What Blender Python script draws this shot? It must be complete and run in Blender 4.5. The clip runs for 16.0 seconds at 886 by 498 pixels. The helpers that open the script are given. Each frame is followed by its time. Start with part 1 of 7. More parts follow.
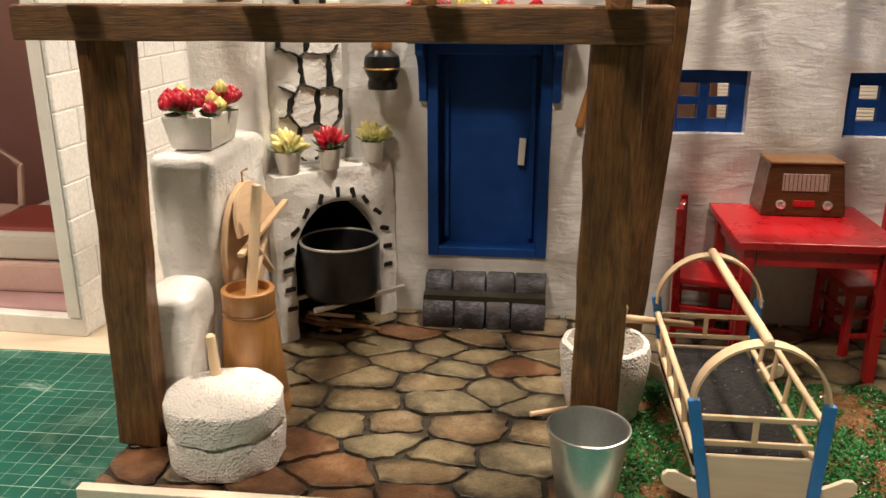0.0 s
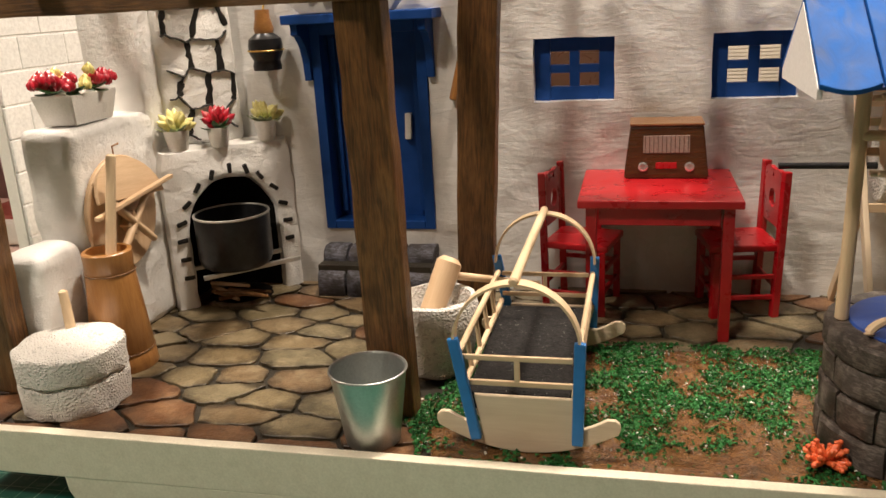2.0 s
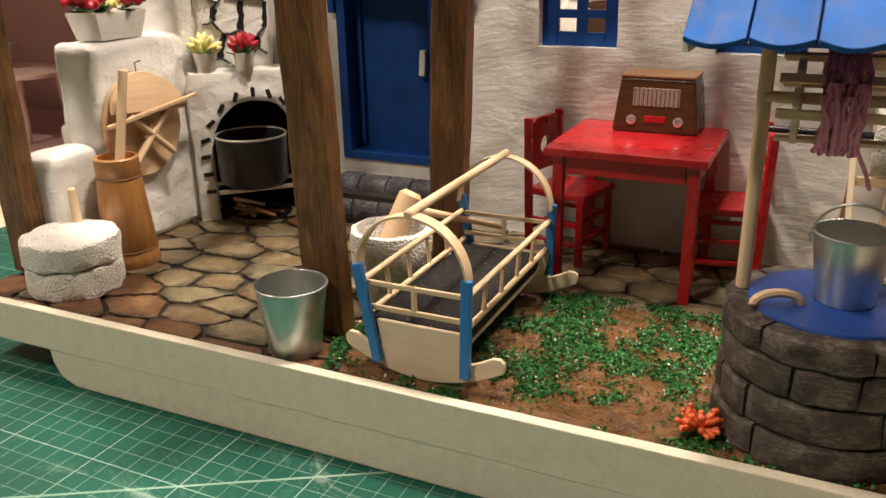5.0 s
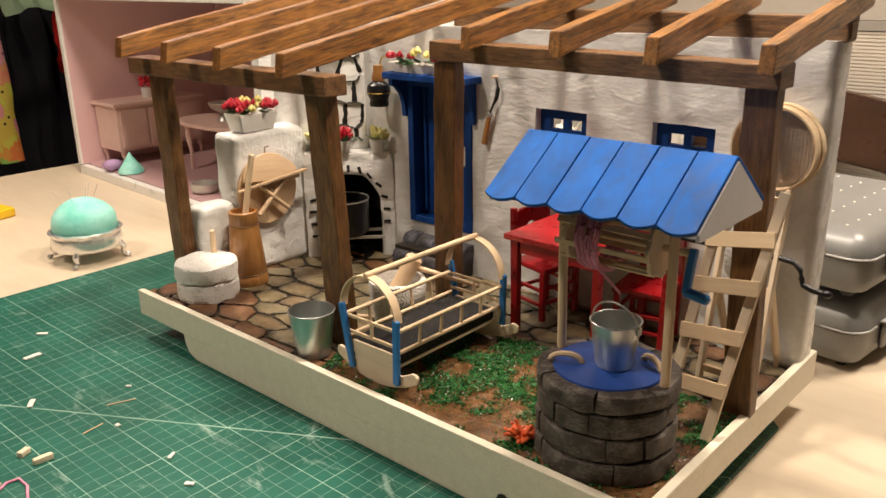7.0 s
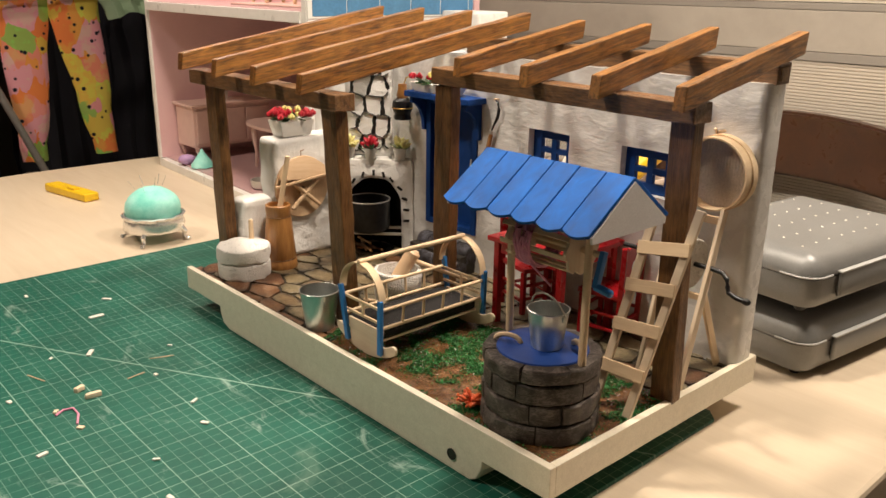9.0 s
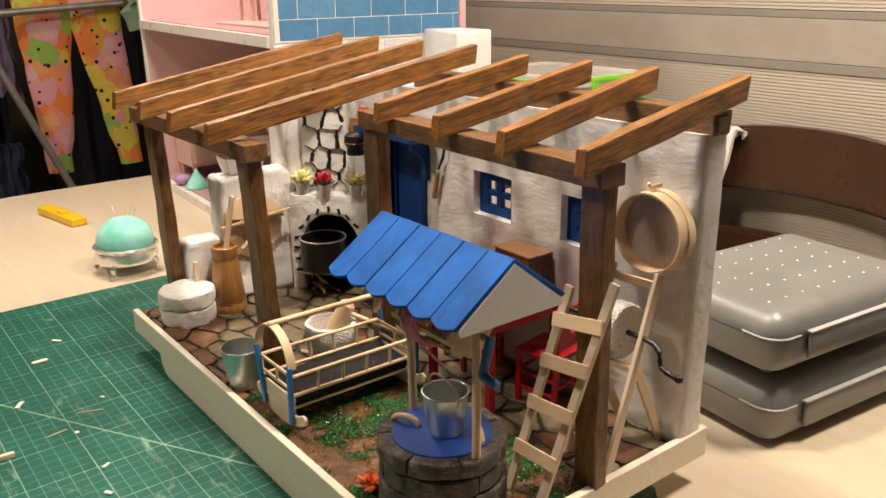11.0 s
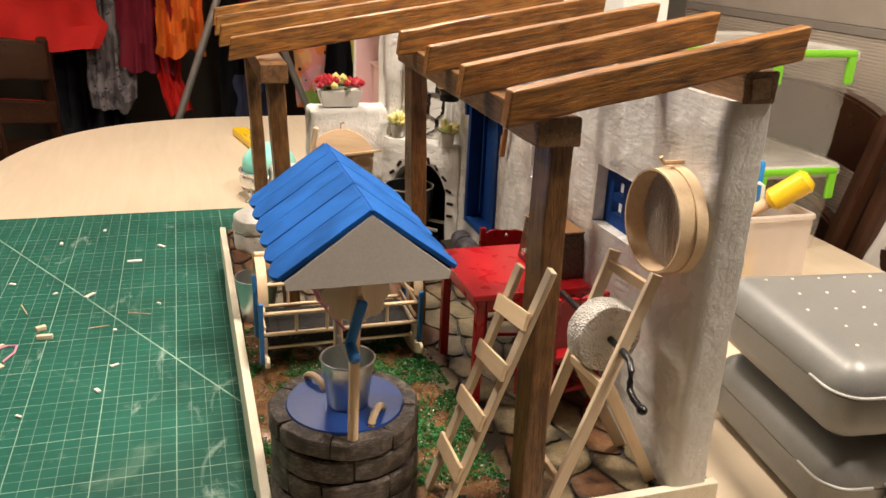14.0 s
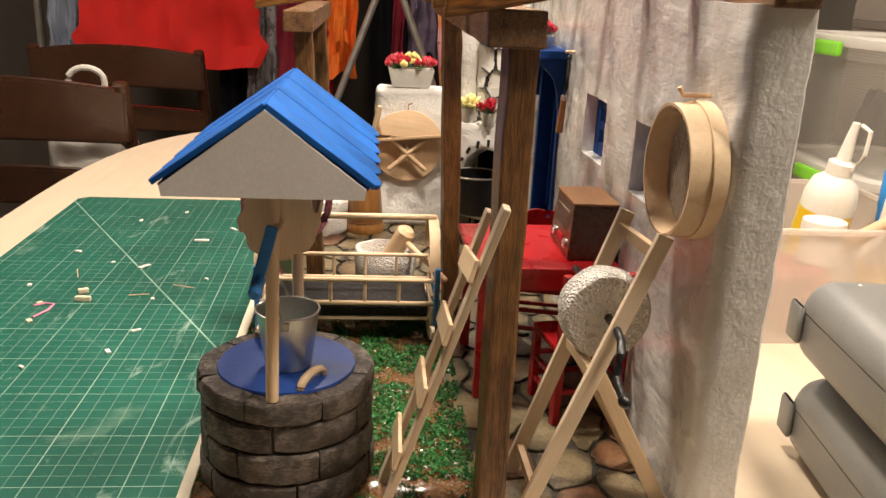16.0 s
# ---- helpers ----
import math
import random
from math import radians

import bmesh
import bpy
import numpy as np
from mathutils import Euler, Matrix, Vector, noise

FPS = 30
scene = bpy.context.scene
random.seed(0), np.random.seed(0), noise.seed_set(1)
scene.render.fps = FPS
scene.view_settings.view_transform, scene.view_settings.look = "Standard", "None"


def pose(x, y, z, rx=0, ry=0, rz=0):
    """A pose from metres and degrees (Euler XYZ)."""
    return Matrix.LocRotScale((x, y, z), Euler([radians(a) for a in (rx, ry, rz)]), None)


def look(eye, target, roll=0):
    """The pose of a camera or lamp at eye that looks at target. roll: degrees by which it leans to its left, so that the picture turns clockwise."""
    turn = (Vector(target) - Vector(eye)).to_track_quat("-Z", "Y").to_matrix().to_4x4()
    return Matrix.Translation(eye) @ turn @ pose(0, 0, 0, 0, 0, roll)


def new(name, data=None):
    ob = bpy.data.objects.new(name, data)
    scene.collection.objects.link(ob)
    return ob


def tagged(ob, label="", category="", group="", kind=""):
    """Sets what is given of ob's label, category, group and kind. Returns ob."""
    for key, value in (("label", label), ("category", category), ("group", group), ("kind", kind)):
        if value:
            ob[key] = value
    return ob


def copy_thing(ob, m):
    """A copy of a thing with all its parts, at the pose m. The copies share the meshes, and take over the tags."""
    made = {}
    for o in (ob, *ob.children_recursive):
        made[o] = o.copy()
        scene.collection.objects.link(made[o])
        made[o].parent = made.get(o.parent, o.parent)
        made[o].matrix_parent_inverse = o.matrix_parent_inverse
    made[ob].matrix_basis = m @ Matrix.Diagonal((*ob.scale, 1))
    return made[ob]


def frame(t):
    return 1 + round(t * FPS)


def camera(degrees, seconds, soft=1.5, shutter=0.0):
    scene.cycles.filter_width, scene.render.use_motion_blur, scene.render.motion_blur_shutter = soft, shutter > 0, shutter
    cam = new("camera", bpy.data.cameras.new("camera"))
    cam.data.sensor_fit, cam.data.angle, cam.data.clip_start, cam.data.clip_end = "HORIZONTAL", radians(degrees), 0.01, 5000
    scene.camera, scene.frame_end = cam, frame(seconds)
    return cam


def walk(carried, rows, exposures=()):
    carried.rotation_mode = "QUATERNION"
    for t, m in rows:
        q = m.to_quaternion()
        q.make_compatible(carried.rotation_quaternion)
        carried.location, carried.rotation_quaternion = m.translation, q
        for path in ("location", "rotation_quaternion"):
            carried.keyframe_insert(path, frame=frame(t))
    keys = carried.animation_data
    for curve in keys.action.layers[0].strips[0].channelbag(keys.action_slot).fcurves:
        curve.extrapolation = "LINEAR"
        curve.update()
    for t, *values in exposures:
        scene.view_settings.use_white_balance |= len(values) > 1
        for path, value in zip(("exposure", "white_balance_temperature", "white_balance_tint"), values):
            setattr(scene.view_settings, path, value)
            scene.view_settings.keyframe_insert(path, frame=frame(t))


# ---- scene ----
cam = camera(56.46, 16.0, soft=1.5, shutter=0.3)
PATH = [
    (0, (0.1927, -0.2781, 0.2432), (0.0383, 1.1387, -0.2245), -0.03),
    (0.5, (0.2232, -0.2643, 0.2407), (0.0180, 1.1440, -0.2332), 0.11),
    (1, (0.2609, -0.2779, 0.2310), (0.0087, 1.1207, -0.2489), -0.67),
    (1.5, (0.3015, -0.2791, 0.2364), (0.0058, 1.1178, -0.2230), -2.17),
    (2, (0.3268, -0.2831, 0.2215), (-0.0096, 1.1101, -0.2211), -3.08),
    (2.5, (0.3398, -0.2758, 0.2179), (-0.0336, 1.1058, -0.2314), -3.93),
    (3, (0.3607, -0.2736, 0.2093), (-0.0214, 1.1001, -0.2565), -4.30),
    (5.5, (0.4763, -0.2628, 0.2233), (-0.2382, 0.9470, -0.3018), -0.72),
    (6, (0.5428, -0.2786, 0.2522), (-0.2949, 0.8594, -0.2511), -0.85),
    (6.5, (0.5962, -0.2944, 0.2805), (-0.3098, 0.7933, -0.2156), -1.17),
    (7, (0.6443, -0.3172, 0.2946), (-0.3069, 0.7405, -0.1814), -0.92),
    (7.5, (0.6620, -0.3354, 0.3122), (-0.2862, 0.7317, -0.1484), -0.51),
    (8, (0.6956, -0.3563, 0.3145), (-0.2732, 0.6957, -0.1379), 0.44),
    (10.5, (0.8012, -0.2537, 0.3356), (-0.3445, 0.5875, -0.1435), -1.02),
    (11, (0.7799, -0.2193, 0.3476), (-0.3429, 0.6549, -0.1269), -0.60),
    (11.5, (0.7669, -0.1812, 0.3400), (-0.3846, 0.6506, -0.1417), 0.09),
    (12, (0.7868, -0.1298, 0.3321), (-0.4461, 0.5628, -0.1682), 1.13),
    (12.5, (0.8003, -0.0882, 0.3318), (-0.4747, 0.5104, -0.1838), 1.11),
    (13, (0.8073, -0.0679, 0.3278), (-0.4891, 0.4728, -0.1985), 1.01),
    (13.5, (0.8157, -0.0475, 0.3167), (-0.5033, 0.4301, -0.2144), 1.53),
    (14, (0.8070, -0.0252, 0.3161), (-0.5308, 0.4040, -0.2094), 2.54),
    (14.5, (0.8071, 0.0342, 0.3084), (-0.5700, 0.3048, -0.2211), 3.49),
    (15, (0.8066, 0.0617, 0.2969), (-0.5832, 0.2526, -0.2341), 2.39),
    (15.5, (0.7915, 0.0711, 0.2798), (-0.6116, 0.2266, -0.2273), 2.33),
    (16, (0.7765, 0.0772, 0.2549), (-0.6440, 0.2161, -0.2065), 2.74),
]
walk(cam, [(t, look(eye, target, roll)) for t, eye, target, roll in PATH],
     exposures=[(0.0, -0.1), (5.5, -0.02), (7.5, -0.14), (10.5, -0.18), (13.5, -0.16), (15.0, 0.24), (16.0, 0.05)])

# ---- light: warm pendant lamps of a dining room at night, and an added front fill ----
world = bpy.data.worlds.new("world")
scene.world = world
world.use_nodes = True
world.node_tree.nodes["Background"].inputs[0].default_value = (0.9, 0.75, 0.6, 1)
world.node_tree.nodes["Background"].inputs[1].default_value = 0.003


def area_lamp(name, x, y, z, size, watts, colour, label):
    data = bpy.data.lights.new(name, "AREA")
    data.shape, data.size, data.energy, data.color = "DISK", size, watts, colour
    ob = new(name, data)
    ob.matrix_basis = pose(x, y, z)
    tagged(ob, label, "lamp")
    return ob


WARM = (1.0, 0.855, 0.70)
area_lamp("pendant_lamp", 0.31, 0.100, 0.74, 0.06, 5.2, WARM, "warm pendant bulb over the dining table")
area_lamp("pendant_lamp", 0.64, 0.52, 1.00, 0.20, 14.0, WARM, "warm pendant bulb over the dining table")
area_lamp("pendant_lamp", -0.38, 0.14, 0.98, 0.22, 9.0, WARM, "warm pendant bulb over the dining table")
# added fill, no known source: brightens rim and other faces towards -y
area_lamp("front_fill_lamp", -0.30, -1.0, 1.65, 0.25, 24.0, WARM, "unseen warm fill lamp added to brighten the front faces")


# ---- materials ----
def nodes_of(name):
    m = bpy.data.materials.new(name)
    m.use_nodes = True
    t = m.node_tree
    return m, t, t.nodes["Principled BSDF"]


def add(t, kind, **values):
    n = t.nodes.new(kind)
    for k, v in values.items():
        if k in n.inputs:
            n.inputs[k].default_value = v
    return n


def ramp(t, fac, stops):
    n = t.nodes.new("ShaderNodeValToRGB")
    el = n.color_ramp.elements
    while len(el) < len(stops):
        el.new(0.5)
    for e, (p, c) in zip(el, stops):
        e.position, e.color = p, (*c, 1) if len(c) == 3 else c
    t.links.new(fac, n.inputs[0])
    return n.outputs[0]


def mixed(t, fac, a, b, mode="MIX"):
    n = t.nodes.new("ShaderNodeMix")
    n.data_type, n.blend_type = "RGBA", mode
    for k, v in ((0, fac), (6, a), (7, b)):
        if hasattr(v, "is_linked"):
            t.links.new(v, n.inputs[k])
        else:
            n.inputs[k].default_value = v if k == 0 else (*v, 1)
    return n.outputs[2]


def coords(t, scale=(1, 1, 1), generated=False, per_object=True):
    c = t.nodes.new("ShaderNodeTexCoord")
    mp = t.nodes.new("ShaderNodeMapping")
    mp.inputs["Scale"].default_value = scale
    src = c.outputs["Generated" if generated else "Object"]
    if per_object:
        oi = t.nodes.new("ShaderNodeObjectInfo")
        va = t.nodes.new("ShaderNodeVectorMath")
        va.operation = "MULTIPLY_ADD"
        cmb = t.nodes.new("ShaderNodeCombineXYZ")
        for i in range(3):
            t.links.new(oi.outputs["Random"], cmb.inputs[i])
        t.links.new(cmb.outputs[0], va.inputs[0])
        va.inputs[1].default_value = (0.37, 0.91, 0.53)
        t.links.new(src, va.inputs[2])
        src = va.outputs[0]
    t.links.new(src, mp.inputs[0])
    return mp.outputs[0]


def noise_tex(t, vec, scale, detail=4, rough=0.6, distort=0.0):
    n = add(t, "ShaderNodeTexNoise", Scale=scale, Detail=detail, Roughness=rough, Distortion=distort)
    t.links.new(vec, n.inputs["Vector"])
    return n.outputs[0]


def bump(t, p, height, strength, distance):
    b = add(t, "ShaderNodeBump", Strength=strength, Distance=distance)
    t.links.new(height, b.inputs["Height"])
    t.links.new(b.outputs[0], p.inputs["Normal"])


def plain(name, a, b, rough=0.6, metal=0.0, scale=120.0, bump_d=0.0004, strength=0.4, coat=0.0, fine=900.0):
    """Two colours mixed by noise at two scales, with fine relief."""
    m, t, p = nodes_of(name)
    v = coords(t)
    big, small = noise_tex(t, v, scale), noise_tex(t, v, fine, 3)
    c = ramp(t, big, [(0.32, a), (0.68, b)])
    c2 = mixed(t, 0.25, c, ramp(t, small, [(0.3, tuple(x * 0.75 for x in a)), (0.7, tuple(min(1, x * 1.15) for x in b))]))
    t.links.new(c2, p.inputs["Base Color"])
    r = ramp(t, big, [(0.2, (rough * 0.8,) * 3), (0.8, (min(1, rough * 1.2),) * 3)])
    t.links.new(r, p.inputs["Roughness"])
    p.inputs["Metallic"].default_value = metal
    p.inputs["Coat Weight"].default_value = coat
    p.inputs["Coat Roughness"].default_value = 0.15
    if bump_d:
        hsum = add(t, "ShaderNodeMath")
        t.links.new(big, hsum.inputs[0])
        t.links.new(small, hsum.inputs[1])
        bump(t, p, hsum.outputs[0], strength, bump_d)
    return m


def wood(name, dark, light, grain=1.0, rough=0.55, stretch=14.0, contrast=0.2, bump_d=0.0004, coat=0.0, pores=0.5):
    """Grain along the local x axis."""
    m, t, p = nodes_of(name)
    v = coords(t, (1, stretch, stretch))
    w = noise_tex(t, v, 16.0 * grain, 5, 0.62, 1.2)
    v2 = coords(t, (4, 110, 110))
    fibre = noise_tex(t, v2, 12.0 * grain, 3)
    knots = noise_tex(t, coords(t, (1, 2, 2)), 28.0 * grain, 2)
    mid = tuple((a + b) / 2 for a, b in zip(dark, light))
    c = ramp(t, w, [(0.5 - contrast, dark), (0.5, mid), (0.5 + contrast, light)])
    c = mixed(t, pores, c, ramp(t, fibre, [(0.36, tuple(x * 0.35 for x in dark)), (0.62, light)]), "MULTIPLY") if pores > 0.6 else \
        mixed(t, pores * 0.6, c, ramp(t, fibre, [(0.35, dark), (0.65, light)]))
    c = mixed(t, 0.25, c, ramp(t, knots, [(0.3, dark), (0.7, light)]))
    t.links.new(c, p.inputs["Base Color"])
    r = ramp(t, w, [(0.2, (min(1, rough * 1.2),) * 3), (0.8, (rough * 0.8,) * 3)])
    t.links.new(r, p.inputs["Roughness"])
    p.inputs["Coat Weight"].default_value = coat
    p.inputs["Coat Roughness"].default_value = 0.25
    hs = add(t, "ShaderNodeMath")
    t.links.new(w, hs.inputs[0])
    t.links.new(fibre, hs.inputs[1])
    bump(t, p, hs.outputs[0], 0.5, bump_d)
    return m


def turned(t, scale, angle, per_object=True):
    """Object coordinates turned about y, then stretched."""
    v = coords(t, per_object=per_object)
    r = t.nodes.new("ShaderNodeVectorRotate")
    r.rotation_type = "Y_AXIS"
    r.inputs["Angle"].default_value = math.radians(angle)
    t.links.new(v, r.inputs[0])
    mp = t.nodes.new("ShaderNodeMapping")
    mp.inputs["Scale"].default_value = scale
    t.links.new(r.outputs[0], mp.inputs[0])
    return mp.outputs[0]


def plaster(name, colour, rough=0.4, stroke=4.0, bump_d=0.0012, scale=60.0, coat=0.3, lumps=0.6):
    """Brushed white plaster: strokes that change direction from patch to patch, daubs and pits."""
    m, t, p = nodes_of(name)
    v = coords(t)
    s1 = noise_tex(t, turned(t, (1, stroke, stroke), 2), scale, 6, 0.7, 0.1)
    s2 = noise_tex(t, turned(t, (1, stroke, stroke), 11), scale, 6, 0.7, 0.1)
    s3 = noise_tex(t, turned(t, (1, stroke, stroke), -7), scale * 0.8, 6, 0.7, 0.2)
    where = ramp(t, noise_tex(t, v, 17.0, 2), [(0.44, (0, 0, 0)), (0.5, (1, 1, 1))])
    where2 = ramp(t, noise_tex(t, v, 23.0, 2), [(0.5, (0, 0, 0)), (0.56, (1, 1, 1))])
    st = mixed(t, where2, mixed(t, where, s1, s2), s3)
    daub = noise_tex(t, v, 75.0, 3, 0.5, 0.5)
    fine = noise_tex(t, v, 1100.0, 2)
    c = ramp(t, noise_tex(t, v, 26.0, 5), [(0.3, tuple(x * 0.93 for x in colour)), (0.65, colour)])
    t.links.new(c, p.inputs["Base Color"])
    t.links.new(ramp(t, daub, [(0.3, (rough * 0.6,) * 3), (0.7, (min(1, rough * 1.5),) * 3)]), p.inputs["Roughness"])
    p.inputs["Coat Weight"].default_value = coat
    p.inputs["Coat Roughness"].default_value = 0.2
    hs = add(t, "ShaderNodeMath")
    hs.operation = "MULTIPLY_ADD"
    t.links.new(fine, hs.inputs[0])
    hs.inputs[1].default_value = 0.10
    t.links.new(st, hs.inputs[2])
    h2 = add(t, "ShaderNodeMath")
    h2.operation = "MULTIPLY_ADD"
    t.links.new(daub, h2.inputs[0])
    h2.inputs[1].default_value = lumps
    t.links.new(hs.outputs[0], h2.inputs[2])
    bump(t, p, h2.outputs[0], 0.7, bump_d)
    return m


def pumice(name, colour, size=620.0, depth=0.0011):
    """White granular stone: small rounded grains with a few deeper pits."""
    m, t, p = nodes_of(name)
    v = coords(t)
    vo = add(t, "ShaderNodeTexVoronoi", Scale=size, Randomness=1.0)
    t.links.new(v, vo.inputs["Vector"])
    n = noise_tex(t, v, 240.0, 4)
    grain = ramp(t, vo.outputs["Distance"], [(0.05, (1, 1, 1)), (0.62, (0, 0, 0))])
    pit = ramp(t, n, [(0.33, (0, 0, 0)), (0.40, (1, 1, 1))])
    c = mixed(t, grain, tuple(x * 0.93 for x in colour), colour)
    c = mixed(t, pit, tuple(x * 0.66 for x in colour), c)
    t.links.new(c, p.inputs["Base Color"])
    p.inputs["Roughness"].default_value = 0.8
    hs = add(t, "ShaderNodeMath")
    hs.operation = "MULTIPLY_ADD"
    t.links.new(n, hs.inputs[0])
    hs.inputs[1].default_value = 1.1
    t.links.new(grain, hs.inputs[2])
    bump(t, p, hs.outputs[0], 1.0, depth)
    return m


def painted(name, colour, rough=0.45, brush=(1, 1, 1), vary=0.35, coat=0.2):
    """Brush-painted colour with uneven cover."""
    m, t, p = nodes_of(name)
    a = noise_tex(t, coords(t, brush), 70.0, 5, 0.6, 0.6)
    b = noise_tex(t, coords(t), 24.0, 4)
    dark, light = tuple(x * (1 - vary) for x in colour), tuple(min(1, x * (1 + vary) + 0.01) for x in colour)
    c = mixed(t, 0.5, ramp(t, a, [(0.3, dark), (0.7, light)]), ramp(t, b, [(0.3, dark), (0.7, light)]))
    t.links.new(c, p.inputs["Base Color"])
    t.links.new(ramp(t, a, [(0.3, (rough * 0.75,) * 3), (0.7, (min(1, rough * 1.3),) * 3)]), p.inputs["Roughness"])
    p.inputs["Coat Weight"].default_value = coat
    p.inputs["Coat Roughness"].default_value = 0.2
    bump(t, p, a, 0.5, 0.0005)
    return m


def by_object(name, stops, rough, scale=160.0, bump_d=0.0006, coat=0.0, blotch=0.5, spots=None):
    """Pieces that take their own shade, with blotches and grain on each."""
    m, t, p = nodes_of(name)
    oi = t.nodes.new("ShaderNodeObjectInfo")
    base = ramp(t, oi.outputs["Random"], stops)
    v = coords(t)
    n1, n2 = noise_tex(t, v, scale, 5, 0.65), noise_tex(t, v, scale * 6, 3)
    c = mixed(t, blotch, base, ramp(t, n1, [(0.3, (0.12, 0.09, 0.06)), (0.5, (0.55, 0.5, 0.42)), (0.75, (1, 0.95, 0.85))]), "MULTIPLY")
    if spots:
        c = mixed(t, ramp(t, noise_tex(t, v, scale * 0.45, 3), [(0.52, (0, 0, 0)), (0.68, (0.8, 0.8, 0.8))]), c, spots)
    c = mixed(t, 0.3, c, ramp(t, n2, [(0.3, (0.3, 0.3, 0.3)), (0.7, (1, 1, 1))]), "MULTIPLY")
    t.links.new(c, p.inputs["Base Color"])
    t.links.new(ramp(t, n1, [(0.2, (rough * 0.75,) * 3), (0.8, (min(1, rough * 1.25),) * 3)]), p.inputs["Roughness"])
    p.inputs["Coat Weight"].default_value = coat
    p.inputs["Coat Roughness"].default_value = 0.15
    hs = add(t, "ShaderNodeMath")
    t.links.new(n1, hs.inputs[0])
    t.links.new(n2, hs.inputs[1])
    bump(t, p, hs.outputs[0], 0.6, bump_d)
    return m


def stone_paint(name, stops, edge, glow, rough=0.36):
    """Painted flagstones: own shade, dry-brushed middle, dark stain towards the edge."""
    m, t, p = nodes_of(name)
    oi = t.nodes.new("ShaderNodeObjectInfo")
    base = ramp(t, oi.outputs["Random"], stops)
    v = coords(t)
    g = t.nodes.new("ShaderNodeTexCoord")
    sub = t.nodes.new("ShaderNodeVectorMath")
    sub.operation = "SUBTRACT"
    sub.inputs[1].default_value = (0.5, 0.5, 0.5)
    t.links.new(g.outputs["Generated"], sub.inputs[0])
    flat = t.nodes.new("ShaderNodeVectorMath")
    flat.operation = "MULTIPLY"
    flat.inputs[1].default_value = (1, 1, 0)
    t.links.new(sub.outputs[0], flat.inputs[0])
    ln = t.nodes.new("ShaderNodeVectorMath")
    ln.operation = "LENGTH"
    t.links.new(flat.outputs[0], ln.inputs[0])
    n1, n2 = noise_tex(t, v, 130.0, 5, 0.65), noise_tex(t, v, 800.0, 3)
    far = add(t, "ShaderNodeMath")
    far.operation = "MULTIPLY_ADD"
    t.links.new(n1, far.inputs[0])
    far.inputs[1].default_value = 0.42
    t.links.new(ln.outputs["Value"], far.inputs[2])
    c = mixed(t, ramp(t, far.outputs[0], [(0.50, (0, 0, 0)), (0.76, (0.85, 0.85, 0.85))]), base, edge)
    c = mixed(t, ramp(t, noise_tex(t, v, 75.0, 4), [(0.5, (0, 0, 0)), (0.68, (0.6, 0.6, 0.6))]), c, glow)
    c = mixed(t, 0.5, c, ramp(t, n2, [(0.3, (0.35, 0.33, 0.3)), (0.65, (1, 1, 1))]), "MULTIPLY")
    stain = noise_tex(t, v, 210.0, 6, 0.75, 0.8)
    c = mixed(t, 0.8, c, ramp(t, stain, [(0.30, (0.26, 0.22, 0.18)), (0.46, (0.80, 0.77, 0.72)), (0.70, (1.0, 1.0, 1.0))]), "MULTIPLY")
    t.links.new(c, p.inputs["Base Color"])
    t.links.new(ramp(t, n1, [(0.2, (rough * 0.7,) * 3), (0.8, (rough * 1.4,) * 3)]), p.inputs["Roughness"])
    p.inputs["Coat Weight"].default_value = 0.10
    p.inputs["Coat Roughness"].default_value = 0.3
    hs = add(t, "ShaderNodeMath")
    t.links.new(n1, hs.inputs[0])
    t.links.new(n2, hs.inputs[1])
    bump(t, p, hs.outputs[0], 0.6, 0.0007)
    return m


def brushed_stone(name, dark, mid, pale):
    """Dark stone with paler dry-brushed streaks that run round it."""
    m, t, p = nodes_of(name)
    oi = t.nodes.new("ShaderNodeObjectInfo")
    v = coords(t)
    n1 = noise_tex(t, v, 110.0, 5, 0.65)
    streak = noise_tex(t, coords(t, (1, 1, 5)), 330.0, 4, 0.7, 0.8)
    base = ramp(t, oi.outputs["Random"], [(0.0, dark), (1.0, mid)])
    c = mixed(t, ramp(t, n1, [(0.35, (0, 0, 0)), (0.65, (0.8, 0.8, 0.8))]), base, mid)
    sm = add(t, "ShaderNodeMath")
    sm.operation = "MULTIPLY"
    t.links.new(streak, sm.inputs[0])
    t.links.new(n1, sm.inputs[1])
    c = mixed(t, ramp(t, sm.outputs[0], [(0.22, (0, 0, 0)), (0.36, (0.8, 0.8, 0.8))]), c, pale)
    t.links.new(c, p.inputs["Base Color"])
    p.inputs["Roughness"].default_value = 0.58
    hs = add(t, "ShaderNodeMath")
    t.links.new(n1, hs.inputs[0])
    t.links.new(streak, hs.inputs[1])
    bump(t, p, hs.outputs[0], 0.7, 0.0009)
    return m


def glitter(name, dark, light, spark):
    """Dark felt with tiny bright flecks."""
    m, t, p = nodes_of(name)
    v = coords(t)
    vo = add(t, "ShaderNodeTexVoronoi", Scale=640.0)
    t.links.new(v, vo.inputs["Vector"])
    c = ramp(t, noise_tex(t, v, 500.0, 3), [(0.3, dark), (0.7, light)])
    f = ramp(t, vo.outputs["Distance"], [(0.09, (1, 1, 1)), (0.17, (0, 0, 0))])
    keep = ramp(t, noise_tex(t, v, 420.0, 2), [(0.55, (0, 0, 0)), (0.6, (1, 1, 1))])
    t.links.new(mixed(t, mixed(t, 1.0, f, keep, "MULTIPLY"), c, spark), p.inputs["Base Color"])
    p.inputs["Roughness"].default_value = 0.8
    p.inputs["Specular IOR Level"].default_value = 0.25
    bump(t, p, noise_tex(t, v, 900.0, 3), 0.8, 0.0008)
    return m


